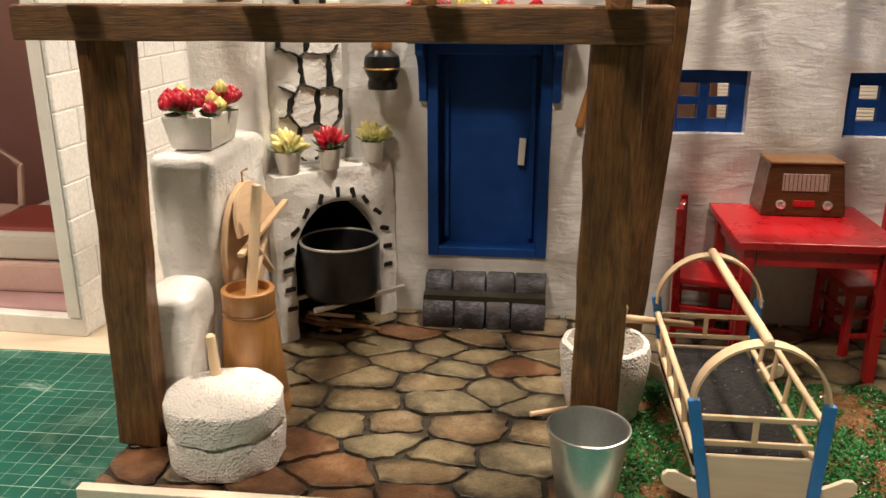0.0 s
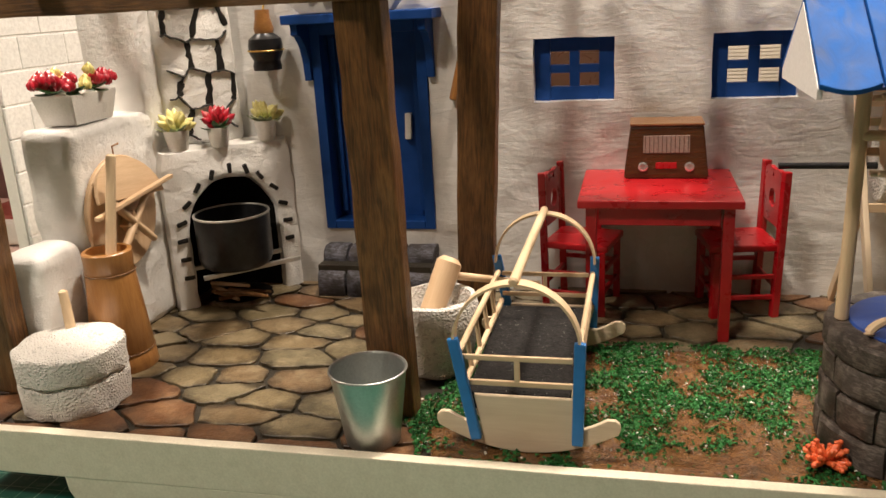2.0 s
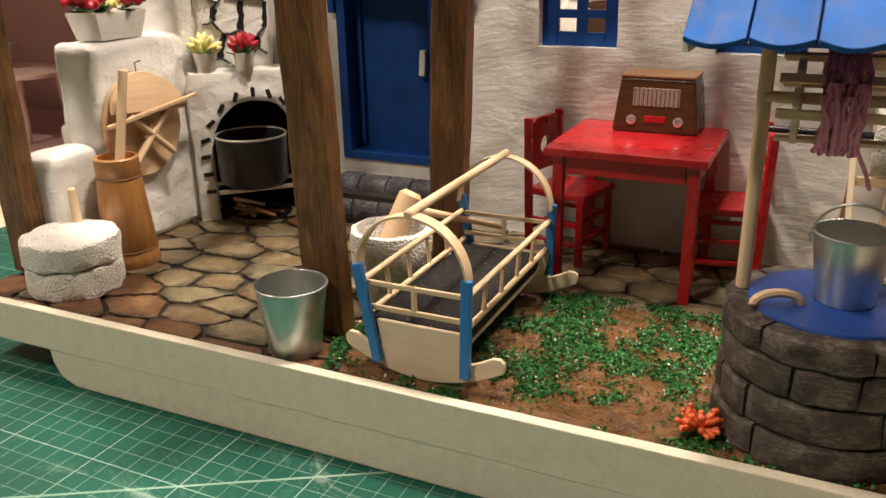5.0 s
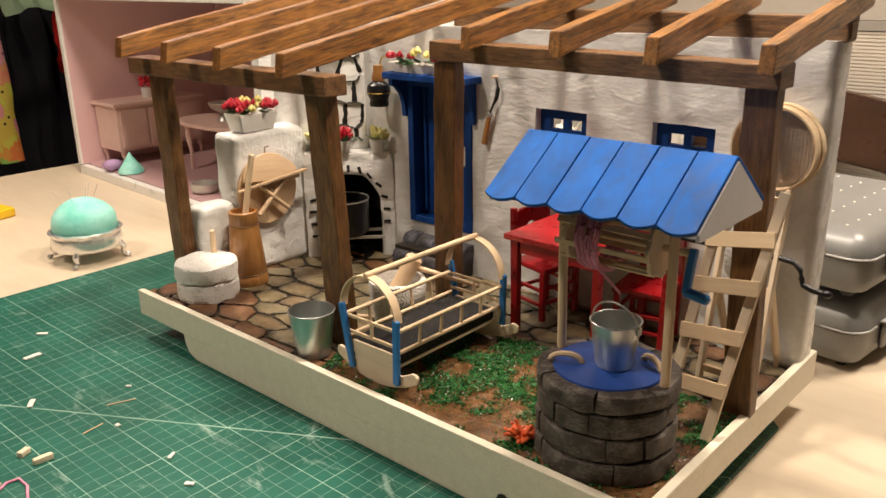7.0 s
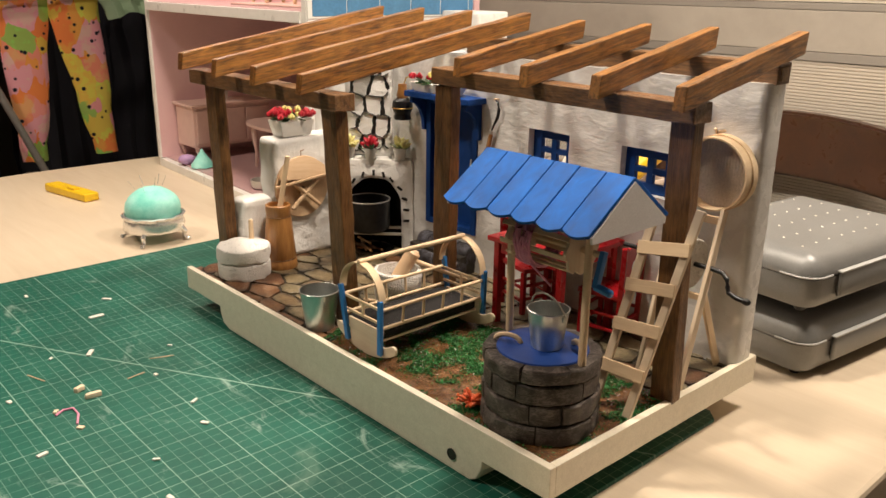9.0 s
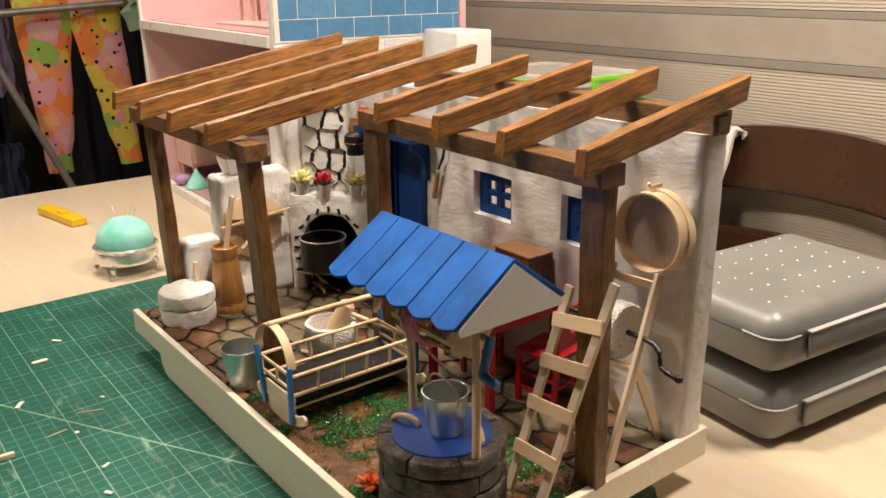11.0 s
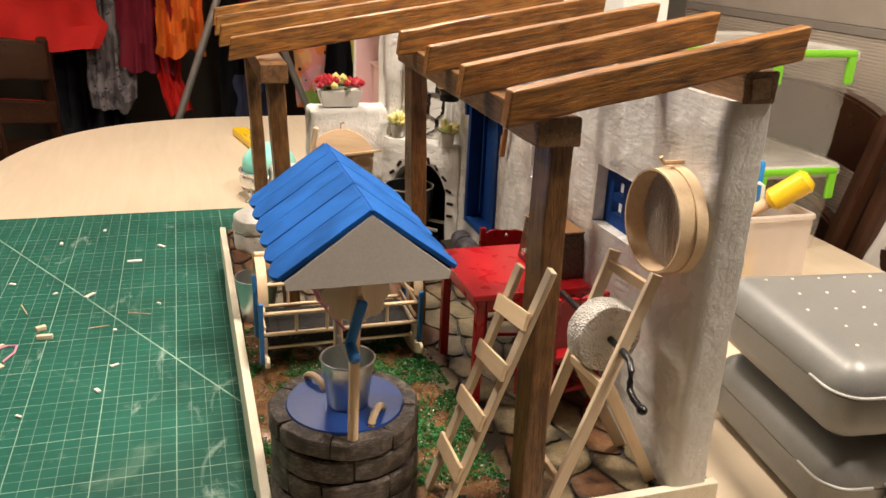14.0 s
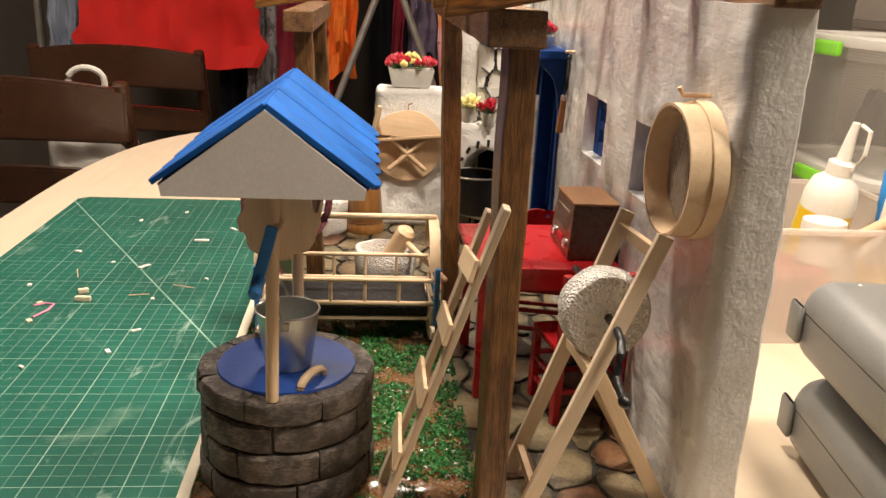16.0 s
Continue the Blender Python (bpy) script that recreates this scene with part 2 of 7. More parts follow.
def glass(name, colour, rough=0.1, alpha=0.25):
    m, t, p = nodes_of(name)
    p.inputs["Base Color"].default_value = (*colour, 1)
    p.inputs["Roughness"].default_value = rough
    p.inputs["Alpha"].default_value = alpha
    p.inputs["IOR"].default_value = 1.45
    n = noise_tex(t, coords(t), 40.0, 2)
    bump(t, p, n, 0.1, 0.001)
    return m


def mat_print():
    """Green self-healing mat: 1 cm grid, stronger each 5 cm, one 30 degree line, cuts and scuffs."""
    m, t, p = nodes_of("cutting_mat_vinyl")
    c = t.nodes.new("ShaderNodeTexCoord")
    sep = t.nodes.new("ShaderNodeSeparateXYZ")
    t.links.new(c.outputs["Object"], sep.inputs[0])

    def math_(op, a, b=0.0, c3=None):
        n = t.nodes.new("ShaderNodeMath")
        n.operation = op
        for i, v in enumerate((a, b) if c3 is None else (a, b, c3)):
            if hasattr(v, "is_linked"):
                t.links.new(v, n.inputs[i])
            else:
                n.inputs[i].default_value = v
        return n.outputs[0]

    def lines(v, step, width):
        w = math_("PINGPONG", v, step / 2)
        return math_("LESS_THAN", w, width / 2)

    X, Y = math_("SUBTRACT", sep.outputs[0], 0.0289), math_("SUBTRACT", sep.outputs[1], 0.0075)
    fine = math_("MAXIMUM", lines(X, 0.01, 0.0004), lines(Y, 0.01, 0.0004))
    bold = math_("MAXIMUM", lines(X, 0.05, 0.0006), lines(Y, 0.05, 0.0006))
    diag = math_("LESS_THAN", math_("ABSOLUTE", math_("SUBTRACT", math_("SUBTRACT", Y, 0.2), math_("MULTIPLY", math_("SUBTRACT", X, 0.35), 0.577))), 0.0008)
    v = coords(t, per_object=False)
    worn = ramp(t, noise_tex(t, v, 22.0, 4), [(0.3, (0.55,) * 3), (0.65, (1.0,) * 3)])
    fac = math_("MAXIMUM", math_("MULTIPLY", fine, 0.44), math_("MULTIPLY", math_("MAXIMUM", bold, math_("MULTIPLY", diag, 0.9)), 0.72))
    fac = math_("MULTIPLY", fac, worn)
    ground = ramp(t, noise_tex(t, v, 14.0, 6, 0.7), [(0.3, (0.005, 0.074, 0.052)), (0.7, (0.010, 0.114, 0.080))])
    scuff = ramp(t, noise_tex(t, v, 9.0, 7, 0.75, 1.5), [(0.56, (0, 0, 0)), (0.76, (0.6, 0.6, 0.6))])
    ground = mixed(t, scuff, ground, (0.2, 0.33, 0.25))
    chalk = ramp(t, noise_tex(t, coords(t, (1.0, 2.2, 1), per_object=False), 13.0, 6, 0.7, 1.0), [(0.60, (0, 0, 0)), (0.72, (0.75, 0.75, 0.75))])
    ground = mixed(t, chalk, ground, (0.30, 0.42, 0.36))
    t.links.new(mixed(t, fac, ground, (0.42, 0.62, 0.50)), p.inputs["Base Color"])
    p.inputs["Roughness"].default_value = 0.5
    p.inputs["Specular IOR Level"].default_value = 0.32
    bump(t, p, noise_tex(t, v, 900.0, 3), 0.3, 0.0002)
    return m


def patterned(name, stops, scale, rough=0.85):
    """Printed cloth: patches of several colours."""
    m, t, p = nodes_of(name)
    v = coords(t)
    vo = add(t, "ShaderNodeTexVoronoi", Scale=scale)
    t.links.new(v, vo.inputs["Vector"])
    patch = add(t, "ShaderNodeTexVoronoi", Scale=scale * 0.5)
    shifted = mixed(t, 0.05, v, t.nodes.new("ShaderNodeTexNoise").outputs["Color"])
    t.links.new(shifted, patch.inputs["Vector"])
    hue = t.nodes.new("ShaderNodeSeparateColor")
    t.links.new(patch.outputs["Color"], hue.inputs[0])
    c = mixed(t, 0.3, ramp(t, hue.outputs[0], stops), ramp(t, noise_tex(t, v, scale * 0.6, 3), stops))
    dots = ramp(t, vo.outputs["Distance"], [(0.16, (1, 1, 1)), (0.2, (0, 0, 0))])
    t.links.new(mixed(t, dots, c, (0.01, 0.01, 0.02)), p.inputs["Base Color"])
    p.inputs["Roughness"].default_value = rough
    return m


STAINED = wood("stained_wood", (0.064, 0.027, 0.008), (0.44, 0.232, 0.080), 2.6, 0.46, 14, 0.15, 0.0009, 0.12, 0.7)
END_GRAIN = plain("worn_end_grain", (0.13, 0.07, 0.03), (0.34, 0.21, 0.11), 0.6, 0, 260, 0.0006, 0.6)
# lit copy of the stained wood: the lamplight on the rafters is in its colour
STAINED_LIT = wood("stained_wood_lit", (0.070, 0.025, 0.005), (0.62, 0.300, 0.064), 1.7, 0.38, 12, 0.13, 0.0009, 0.4, 0.65)
RAW = wood("raw_birch", (0.60, 0.42, 0.25), (0.80, 0.63, 0.42), 1.2, 0.55, 10, 0.3, 0.0002, 0.0, 0.3)
RAW_PALE = wood("raw_balsa", (0.62, 0.48, 0.33), (0.80, 0.67, 0.50), 1.2, 0.6, 12, 0.3, 0.0002, 0.0, 0.3)
BEECH = wood("beech", (0.56, 0.37, 0.21), (0.74, 0.54, 0.35), 1.6, 0.5, 10, 0.3, 0.0002, 0.0, 0.4)
CHURN = wood("varnished_churn_wood", (0.22, 0.085, 0.02), (0.46, 0.22, 0.065), 1.4, 0.35, 9, 0.25, 0.0004, 0.4, 0.4)
RADIO_WOOD = wood("varnished_walnut", (0.026, 0.009, 0.0035), (0.110, 0.042, 0.013), 2.0, 0.28, 10, 0.25, 0.0002, 0.4, 0.5)
RADIO_TOP = wood("varnished_walnut_light", (0.15, 0.065, 0.024), (0.30, 0.15, 0.06), 2.0, 0.35, 10, 0.25, 0.0002, 0.3, 0.4)
CHAIR_WOOD = wood("dark_walnut", (0.028, 0.010, 0.005), (0.072, 0.028, 0.013), 0.25, 0.3, 8, 0.25, 0.0001, 0.3, 0.3)
TABLE_WOOD = wood("limed_oak", (0.58, 0.47, 0.34), (0.70, 0.59, 0.45), 0.25, 0.42, 9, 0.3, 0.0001, 0.1, 0.3)
RIM = plain("cream_painted_wood", (0.76, 0.69, 0.54), (0.85, 0.78, 0.63), 0.5, 0, 150, 0.0003, 0.4)
# back wall greyer, hearth side whiter: uneven lamplight put into the two base colours
WALL_WHITE = plaster("brushed_white_plaster", (0.72, 0.71, 0.69), 0.27, 6.5, 0.0008, 58.0, 0.6, 1.7)
ROUGH_WHITE = plaster("rough_white_plaster", (0.88, 0.865, 0.835), 0.6, 1.4, 0.0020, 160.0, 0.05, 1.2)
SMOOTH_WHITE = plain("white_gloss_paint", (0.74, 0.72, 0.68), (0.82, 0.80, 0.76), 0.3, 0, 60, 0.0003, 0.3)
PUMICE = pumice("pitted_white_pumice", (0.83, 0.80, 0.76), 720.0, 0.0010)
PUMICE_FINE = pumice("fine_white_pumice", (0.84, 0.80, 0.75), 860.0, 0.0008)
SOOT = plain("black_soot", (0.003, 0.003, 0.003), (0.012, 0.011, 0.010), 0.95, 0, 220, 0.0015, 0.8)
SOOT.node_tree.nodes["Principled BSDF"].inputs["Specular IOR Level"].default_value = 0.08
BLACK_PAINT = plain("black_paint", (0.006, 0.006, 0.006), (0.016, 0.015, 0.014), 0.45, 0, 200, 0.0003, 0.4)
BLACK_IRON = plain("black_enamel", (0.008, 0.008, 0.009), (0.022, 0.022, 0.024), 0.32, 0.2, 200, 0.0002, 0.3)
BLUE = painted("blue_door_paint", (0.002, 0.046, 0.225), 0.55, (1, 1, 1), 0.22, 0.0)
BLUE.node_tree.nodes["Principled BSDF"].inputs["Specular IOR Level"].default_value = 0.2
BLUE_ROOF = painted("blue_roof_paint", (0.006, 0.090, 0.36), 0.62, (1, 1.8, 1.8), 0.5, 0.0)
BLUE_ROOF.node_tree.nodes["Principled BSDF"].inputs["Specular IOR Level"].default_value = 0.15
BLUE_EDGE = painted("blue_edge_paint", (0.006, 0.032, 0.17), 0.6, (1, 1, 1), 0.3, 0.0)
BLUE_POST = painted("sky_blue_paint", (0.02, 0.17, 0.48), 0.45, (1, 1, 1), 0.25, 0.1)
BLUE_LID = painted("blue_lid_paint", (0.012, 0.06, 0.30), 0.4, (1, 1, 1), 0.3, 0.1)
RED = painted("red_gloss_paint", (0.38, 0.003, 0.008), 0.3, (1, 1, 1), 0.22, 0.25)
GREY_CARD = plain("grey_white_card", (0.72, 0.70, 0.69), (0.78, 0.76, 0.75), 0.7, 0, 60, 0.0001, 0.2)
STEEL = plain("galvanised_tin", (0.55, 0.58, 0.57), (0.70, 0.72, 0.70), 0.36, 0.92, 40, 0.0001, 0.15)
SILVER = plain("silver_plate", (0.75, 0.74, 0.72), (0.9, 0.89, 0.87), 0.24, 0.75, 100, 0.0002, 0.2)
BRASS = plain("brass", (0.55, 0.36, 0.10), (0.75, 0.52, 0.18), 0.3, 1.0, 100, 0.0001, 0.2)
GROUT = plain("dark_grout", (0.012, 0.010, 0.007), (0.035, 0.028, 0.018), 0.5, 0, 180, 0.0006, 0.6)
FLAG = stone_paint("ochre_flagstone", [(0.0, (0.20, 0.135, 0.070)), (0.3, (0.26, 0.205, 0.115)), (0.55, (0.18, 0.155, 0.095)), (0.78, (0.29, 0.235, 0.14)), (1.0, (0.21, 0.125, 0.066))],
                   (0.024, 0.016, 0.009), (0.42, 0.345, 0.22))

FLAG_RED = stone_paint("russet_flagstone", [(0.0, (0.15, 0.064, 0.028)), (0.5, (0.22, 0.10, 0.043)), (1.0, (0.18, 0.095, 0.048))],
                       (0.024, 0.012, 0.006), (0.36, 0.21, 0.11))
WELL_STONE = brushed_stone("well_stone", (0.020, 0.014, 0.011), (0.060, 0.045, 0.036), (0.21, 0.175, 0.15))
STEP_STONE = brushed_stone("step_stone", (0.014, 0.012, 0.013), (0.042, 0.034, 0.034), (0.15, 0.155, 0.20))
SOIL = plain("glossy_brown_soil", (0.090, 0.040, 0.012), (0.25, 0.120, 0.042), 0.22, 0, 130, 0.0020, 0.9, 0.9, 600)
GRASS_A = plain("green_flock", (0.006, 0.065, 0.010), (0.020, 0.17, 0.025), 0.75, 0, 300, 0.0, 0.4)
GRASS_B = plain("light_green_flock", (0.014, 0.14, 0.030), (0.05, 0.28, 0.065), 0.7, 0, 300, 0.0, 0.4)
GLUE = plain("dried_clear_glue", (0.55, 0.55, 0.48), (0.75, 0.74, 0.66), 0.12, 0, 300, 0.0008, 0.6, 0.8)
LEAF = plain("dark_green_leaf", (0.012, 0.06, 0.012), (0.05, 0.14, 0.03), 0.35, 0, 200, 0.0, 0.3, 0.3)
LEAF_PALE = plain("pale_green_leaf", (0.20, 0.27, 0.10), (0.36, 0.42, 0.20), 0.4, 0, 200, 0.0, 0.3, 0.3)
PETAL_RED = plain("red_petal", (0.36, 0.004, 0.02), (0.58, 0.02, 0.04), 0.35, 0, 300, 0.0, 0.3, 0.3)
PETAL_YELLOW = plain("yellow_petal", (0.74, 0.62, 0.16), (0.84, 0.76, 0.32), 0.4, 0, 300, 0.0, 0.3, 0.2)
PETAL_CREAM = plain("pale_yellow_petal", (0.70, 0.62, 0.20), (0.84, 0.78, 0.36), 0.4, 0, 300, 0.0, 0.3, 0.2)
PETAL_ORANGE = plain("orange_petal", (0.62, 0.065, 0.018), (0.82, 0.20, 0.06), 0.4, 0, 300, 0.0, 0.3, 0.2)
YARN = plain("pink_yarn", (0.60, 0.20, 0.33), (0.76, 0.36, 0.48), 0.85, 0, 500, 0.0005, 0.6)
MATTRESS = glitter("glittery_grey_felt", (0.005, 0.005, 0.005), (0.026, 0.023, 0.023), (0.6, 0.6, 0.57))
# the pale marbled tone is the velvet's sheen, put into the colour
TEAL = plain("teal_velvet", (0.12, 0.55, 0.46), (0.42, 0.80, 0.72), 0.6, 0, 34, 0.0006, 0.4)
YELLOW = plain("yellow_plastic", (0.75, 0.46, 0.01), (0.82, 0.55, 0.02), 0.35, 0, 40, 0.0001, 0.2)
MESH = plain("grey_sieve_mesh", (0.50, 0.42, 0.34), (0.68, 0.59, 0.50), 0.4, 0.1, 500, 0.0004, 0.6)
CASE = plain("grey_plastic", (0.20, 0.20, 0.195), (0.24, 0.24, 0.235), 0.40, 0.25, 30, 0.0001, 0.2)
CASE_TRIM = plain("pale_grey_plastic", (0.40, 0.40, 0.39), (0.48, 0.48, 0.47), 0.4, 0, 30, 0.0001, 0.2)
BRICK_WHITE = by_object("white_brick_paint", [(0.0, (0.76, 0.76, 0.75)), (1.0, (0.84, 0.83, 0.82))], 0.6, 60.0, 0.0004, 0.0, 0.08)
BRICK_BLUE = by_object("blue_brick_paint", [(0.0, (0.08, 0.26, 0.52)), (1.0, (0.13, 0.34, 0.60))], 0.55, 60.0, 0.0004, 0.0, 0.25)
PINK_WALL = plain("pink_wallpaper", (0.66, 0.42, 0.44), (0.72, 0.48, 0.49), 0.7, 0, 20, 0.0001, 0.2)
PINK_FURN = plain("pale_pink_paint", (0.62, 0.42, 0.37), (0.70, 0.50, 0.44), 0.45, 0, 40, 0.0001, 0.2)
PINK_FLOOR = plain("pink_floor", (0.42, 0.25, 0.26), (0.52, 0.34, 0.34), 0.35, 0, 40, 0.0001, 0.2)
BLIND = plain("beige_blind", (0.62, 0.56, 0.48), (0.66, 0.60, 0.52), 0.75, 0, 12, 0.0002, 0.2)
BLIND_SMOOTH = plain("smooth_blind_band", (0.37, 0.33, 0.28), (0.43, 0.385, 0.33), 0.7, 0, 30, 0.0003, 0.3)
BLIND_BAND = plain("grey_blind_band", (0.26, 0.235, 0.205), (0.30, 0.27, 0.235), 0.7, 0, 12, 0.0002, 0.2)
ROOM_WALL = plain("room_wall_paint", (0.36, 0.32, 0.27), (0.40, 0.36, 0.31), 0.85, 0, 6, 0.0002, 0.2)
# shaded copy of the room wall paint: the dim far end is in the colour
ROOM_SHADED = plain("shaded_room_wall_paint", (0.10, 0.085, 0.07), (0.14, 0.12, 0.10), 0.85, 0, 6, 0.0002, 0.2)
FLOOR_ROOM = plain("room_floor_tile", (0.16, 0.13, 0.10), (0.22, 0.18, 0.14), 0.5, 0, 6, 0.0002, 0.2)
CEILING = plain("ceiling_paint", (0.50, 0.47, 0.43), (0.54, 0.51, 0.47), 0.9, 0, 6, 0.0002, 0.2)
CLOTH_RED = plain("red_cloth", (0.66, 0.012, 0.010), (0.80, 0.025, 0.018), 0.85, 0, 14, 0.002, 0.5)
CLOTH_MAROON = plain("maroon_cloth", (0.17, 0.006, 0.020), (0.26, 0.012, 0.032), 0.85, 0, 14, 0.002, 0.5)
CLOTH_ORANGE = plain("orange_cloth", (0.80, 0.13, 0.01), (0.88, 0.22, 0.02), 0.85, 0, 14, 0.002, 0.5)
CLOTH_WHITE = plain("white_cloth", (0.62, 0.58, 0.53), (0.74, 0.70, 0.65), 0.85, 0, 14, 0.002, 0.5)
CLOTH_DARK = plain("dark_cloth", (0.006, 0.006, 0.010), (0.018, 0.017, 0.026), 0.9, 0, 14, 0.002, 0.5)
CLOTH_BLUE = plain("pale_blue_cloth", (0.25, 0.29, 0.38), (0.34, 0.38, 0.47), 0.9, 0, 14, 0.002, 0.5)
CLOTH_NAVY = plain("navy_cloth", (0.018, 0.022, 0.055), (0.04, 0.048, 0.10), 0.9, 0, 14, 0.002, 0.5)
CLOTH_GREEN = plain("pale_green_cloth", (0.25, 0.36, 0.22), (0.34, 0.45, 0.30), 0.9, 0, 14, 0.002, 0.5)
CLOTH_GREY = patterned("grey_flecked_cloth", [(0.35, (0.10, 0.085, 0.09)), (0.6, (0.30, 0.26, 0.27))], 60.0)
LEGGING = patterned("neon_patterned_cloth", [(0.16, (0.13, 0.66, 0.14)), (0.24, (0.78, 0.80, 0.12)), (0.42, (0.86, 0.70, 0.10)), (0.50, (0.95, 0.28, 0.07)), (0.76, (0.95, 0.26, 0.07)), (0.88, (0.88, 0.45, 0.62))], 34.0)
METAL_GREY = plain("brushed_steel", (0.50, 0.48, 0.45), (0.62, 0.60, 0.56), 0.38, 0.7, 50, 0.0001, 0.2)
SPEAKER = plain("brown_speaker_cloth", (0.22, 0.15, 0.12), (0.34, 0.25, 0.21), 0.8, 0, 700, 0.0003, 0.5)
CLEAR_BOX = glass("clear_plastic", (0.62, 0.60, 0.56), 0.12, 0.20)
FROSTED = glass("frosted_plastic", (0.78, 0.75, 0.70), 0.18, 0.5)
MILKY_BOX = glass("milky_plastic", (0.80, 0.70, 0.62), 0.22, 0.42)
GREEN_PLASTIC = plain("lime_plastic", (0.16, 0.52, 0.02), (0.22, 0.60, 0.04), 0.35, 0, 40, 0.0001, 0.2)
WHITE_PLASTIC = plain("white_plastic", (0.72, 0.68, 0.60), (0.80, 0.76, 0.69), 0.35, 0, 40, 0.0001, 0.2)
BLUE_PLASTIC = plain("blue_plastic", (0.02, 0.22, 0.62), (0.03, 0.28, 0.70), 0.35, 0, 40, 0.0001, 0.2)
RED_DULL = plain("dull_red_plastic", (0.28, 0.05, 0.04), (0.36, 0.08, 0.06), 0.5, 0, 40, 0.0001, 0.2)
PAPER = plain("white_scrap", (0.68, 0.66, 0.60), (0.78, 0.76, 0.70), 0.7, 0, 200, 0.0002, 0.3)
MAT = mat_print()


# ---- building helpers ----
def world_of(ob):
    m = Matrix(ob.matrix_basis)
    while ob.parent:
        ob = ob.parent
        m = ob.matrix_basis @ m
    return m


def part(name, bm, material, parent=None, label="", at=None, smooth=False):
    """Links a bmesh as one mesh object; at is its pose in the world."""
    me = bpy.data.meshes.new(name)
    bm.normal_update()
    bm.to_mesh(me)
    bm.free()
    me.materials.append(material)
    if smooth:
        me.shade_smooth()
        me.set_sharp_from_angle(angle=radians(38))
    return link(name, me, parent, label, at)


def link(name, me, parent=None, label="", at=None):
    ob = new(name, me)
    at = at if at is not None else Matrix.Identity(4)
    if parent is None:
        ob.matrix_basis = at
    else:
        ob.parent = parent
        ob.matrix_basis = world_of(parent).inverted() @ at
    if label:
        ob["label"] = label
    return ob


def thing(name, label, category, x, y, z, rz=0.0, group="", kind=""):
    ob = new(name)
    ob.empty_display_size = 0.01
    ob.matrix_basis = pose(x, y, z, 0, 0, rz)
    return tagged(ob, label, category, group, kind)


def block(sx, sy, sz, bevel=0.0, cuts=0, wobble=0.0, seed=0, segs=2):
    """A box round the origin; cuts: edge loops along x; wobble: uneven faces."""
    bm = bmesh.new()
    bmesh.ops.create_cube(bm, size=1.0)
    bmesh.ops.scale(bm, vec=(sx, sy, sz), verts=bm.verts)
    if bevel:
        bmesh.ops.bevel(bm, geom=bm.edges[:], offset=bevel, segments=segs, affect="EDGES", profile=0.6)
    if cuts:
        for i in range(1, cuts):
            x = -sx / 2 + sx * i / cuts
            bmesh.ops.bisect_plane(bm, geom=bm.verts[:] + bm.edges[:] + bm.faces[:], plane_co=(x, 0, 0), plane_no=(1, 0, 0))
    if wobble:
        for v in bm.verts:
            n = noise.noise_vector(Vector(v.co) * 45 + Vector((seed * 7.3, seed * 3.1, seed)))
            v.co += n * wobble
    return bm


def lump(sx, sy, sz, n=10, wobble=0.001, freq=60.0, seed=0, bevel=0.003):
    """A box with rounded edges and an uneven hand-made surface."""
    bm = bmesh.new()
    bmesh.ops.create_cube(bm, size=1.0)
    bmesh.ops.scale(bm, vec=(sx, sy, sz), verts=bm.verts)
    bmesh.ops.bevel(bm, geom=bm.edges[:], offset=bevel, segments=3, affect="EDGES", profile=0.5)
    for axis, size in ((0, sx), (1, sy), (2, sz)):
        k = max(2, int(n * size / max(sx, sy, sz)))
        for i in range(1, k):
            no = [0, 0, 0]
            no[axis] = 1
            co = [0, 0, 0]
            co[axis] = -size / 2 + size * i / k
            bmesh.ops.bisect_plane(bm, geom=bm.verts[:] + bm.edges[:] + bm.faces[:], plane_co=co, plane_no=no)
    for v in bm.verts:
        v.co += noise.noise_vector(Vector(v.co) * freq + Vector((seed * 5.7, seed, seed * 2.3))) * wobble
    return bm


def along(p0, p1, up=(0, 0, 1)):
    """A pose whose x runs from p0 to p1, at their middle."""
    a, b = Vector(p0), Vector(p1)
    x = (b - a).normalized()
    u = Vector(up)
    if abs(x.dot(u)) > 0.97:
        u = Vector((0, 1, 0))
    y = u.cross(x).normalized()
    z = x.cross(y)
    m = Matrix((x, y, z)).transposed().to_4x4()
    m.translation = (a + b) / 2
    return m


def stick(name, p0, p1, w, h, material, parent, label="", bevel=0.0004, cuts=0, wobble=0.0, seed=0, up=(0, 0, 1)):
    """A squared bar from p0 to p1."""
    length = (Vector(p1) - Vector(p0)).length
    return part(name, block(length, w, h, bevel, cuts, wobble, seed), material, parent, label, along(p0, p1, up))


def lathe(profile, segs=32, wobble=0.0, seed=0, freq=80.0):
    """Turns (radius, z) pairs round z."""
    bm = bmesh.new()
    rings = []
    for r, z in profile:
        if r < 1e-6:
            rings.append([bm.verts.new((0, 0, z))])
        else:
            rings.append([bm.verts.new((r * math.cos(2 * math.pi * i / segs), r * math.sin(2 * math.pi * i / segs), z)) for i in range(segs)])
    for a, b in zip(rings, rings[1:]):
        for i in range(segs):
            j = (i + 1) % segs
            q = [a[i % len(a)], a[j % len(a)], b[j % len(b)], b[i % len(b)]]
            f = []
            for v in q:
                if v not in f:
                    f.append(v)
            if len(f) > 2:
                bm.faces.new(f)
    if wobble:
        for v in bm.verts:
            v.co += noise.noise_vector(Vector(v.co) * freq + Vector((seed, seed * 2.7, 0))) * wobble
    bmesh.ops.recalc_face_normals(bm, faces=bm.faces[:])
    return bm


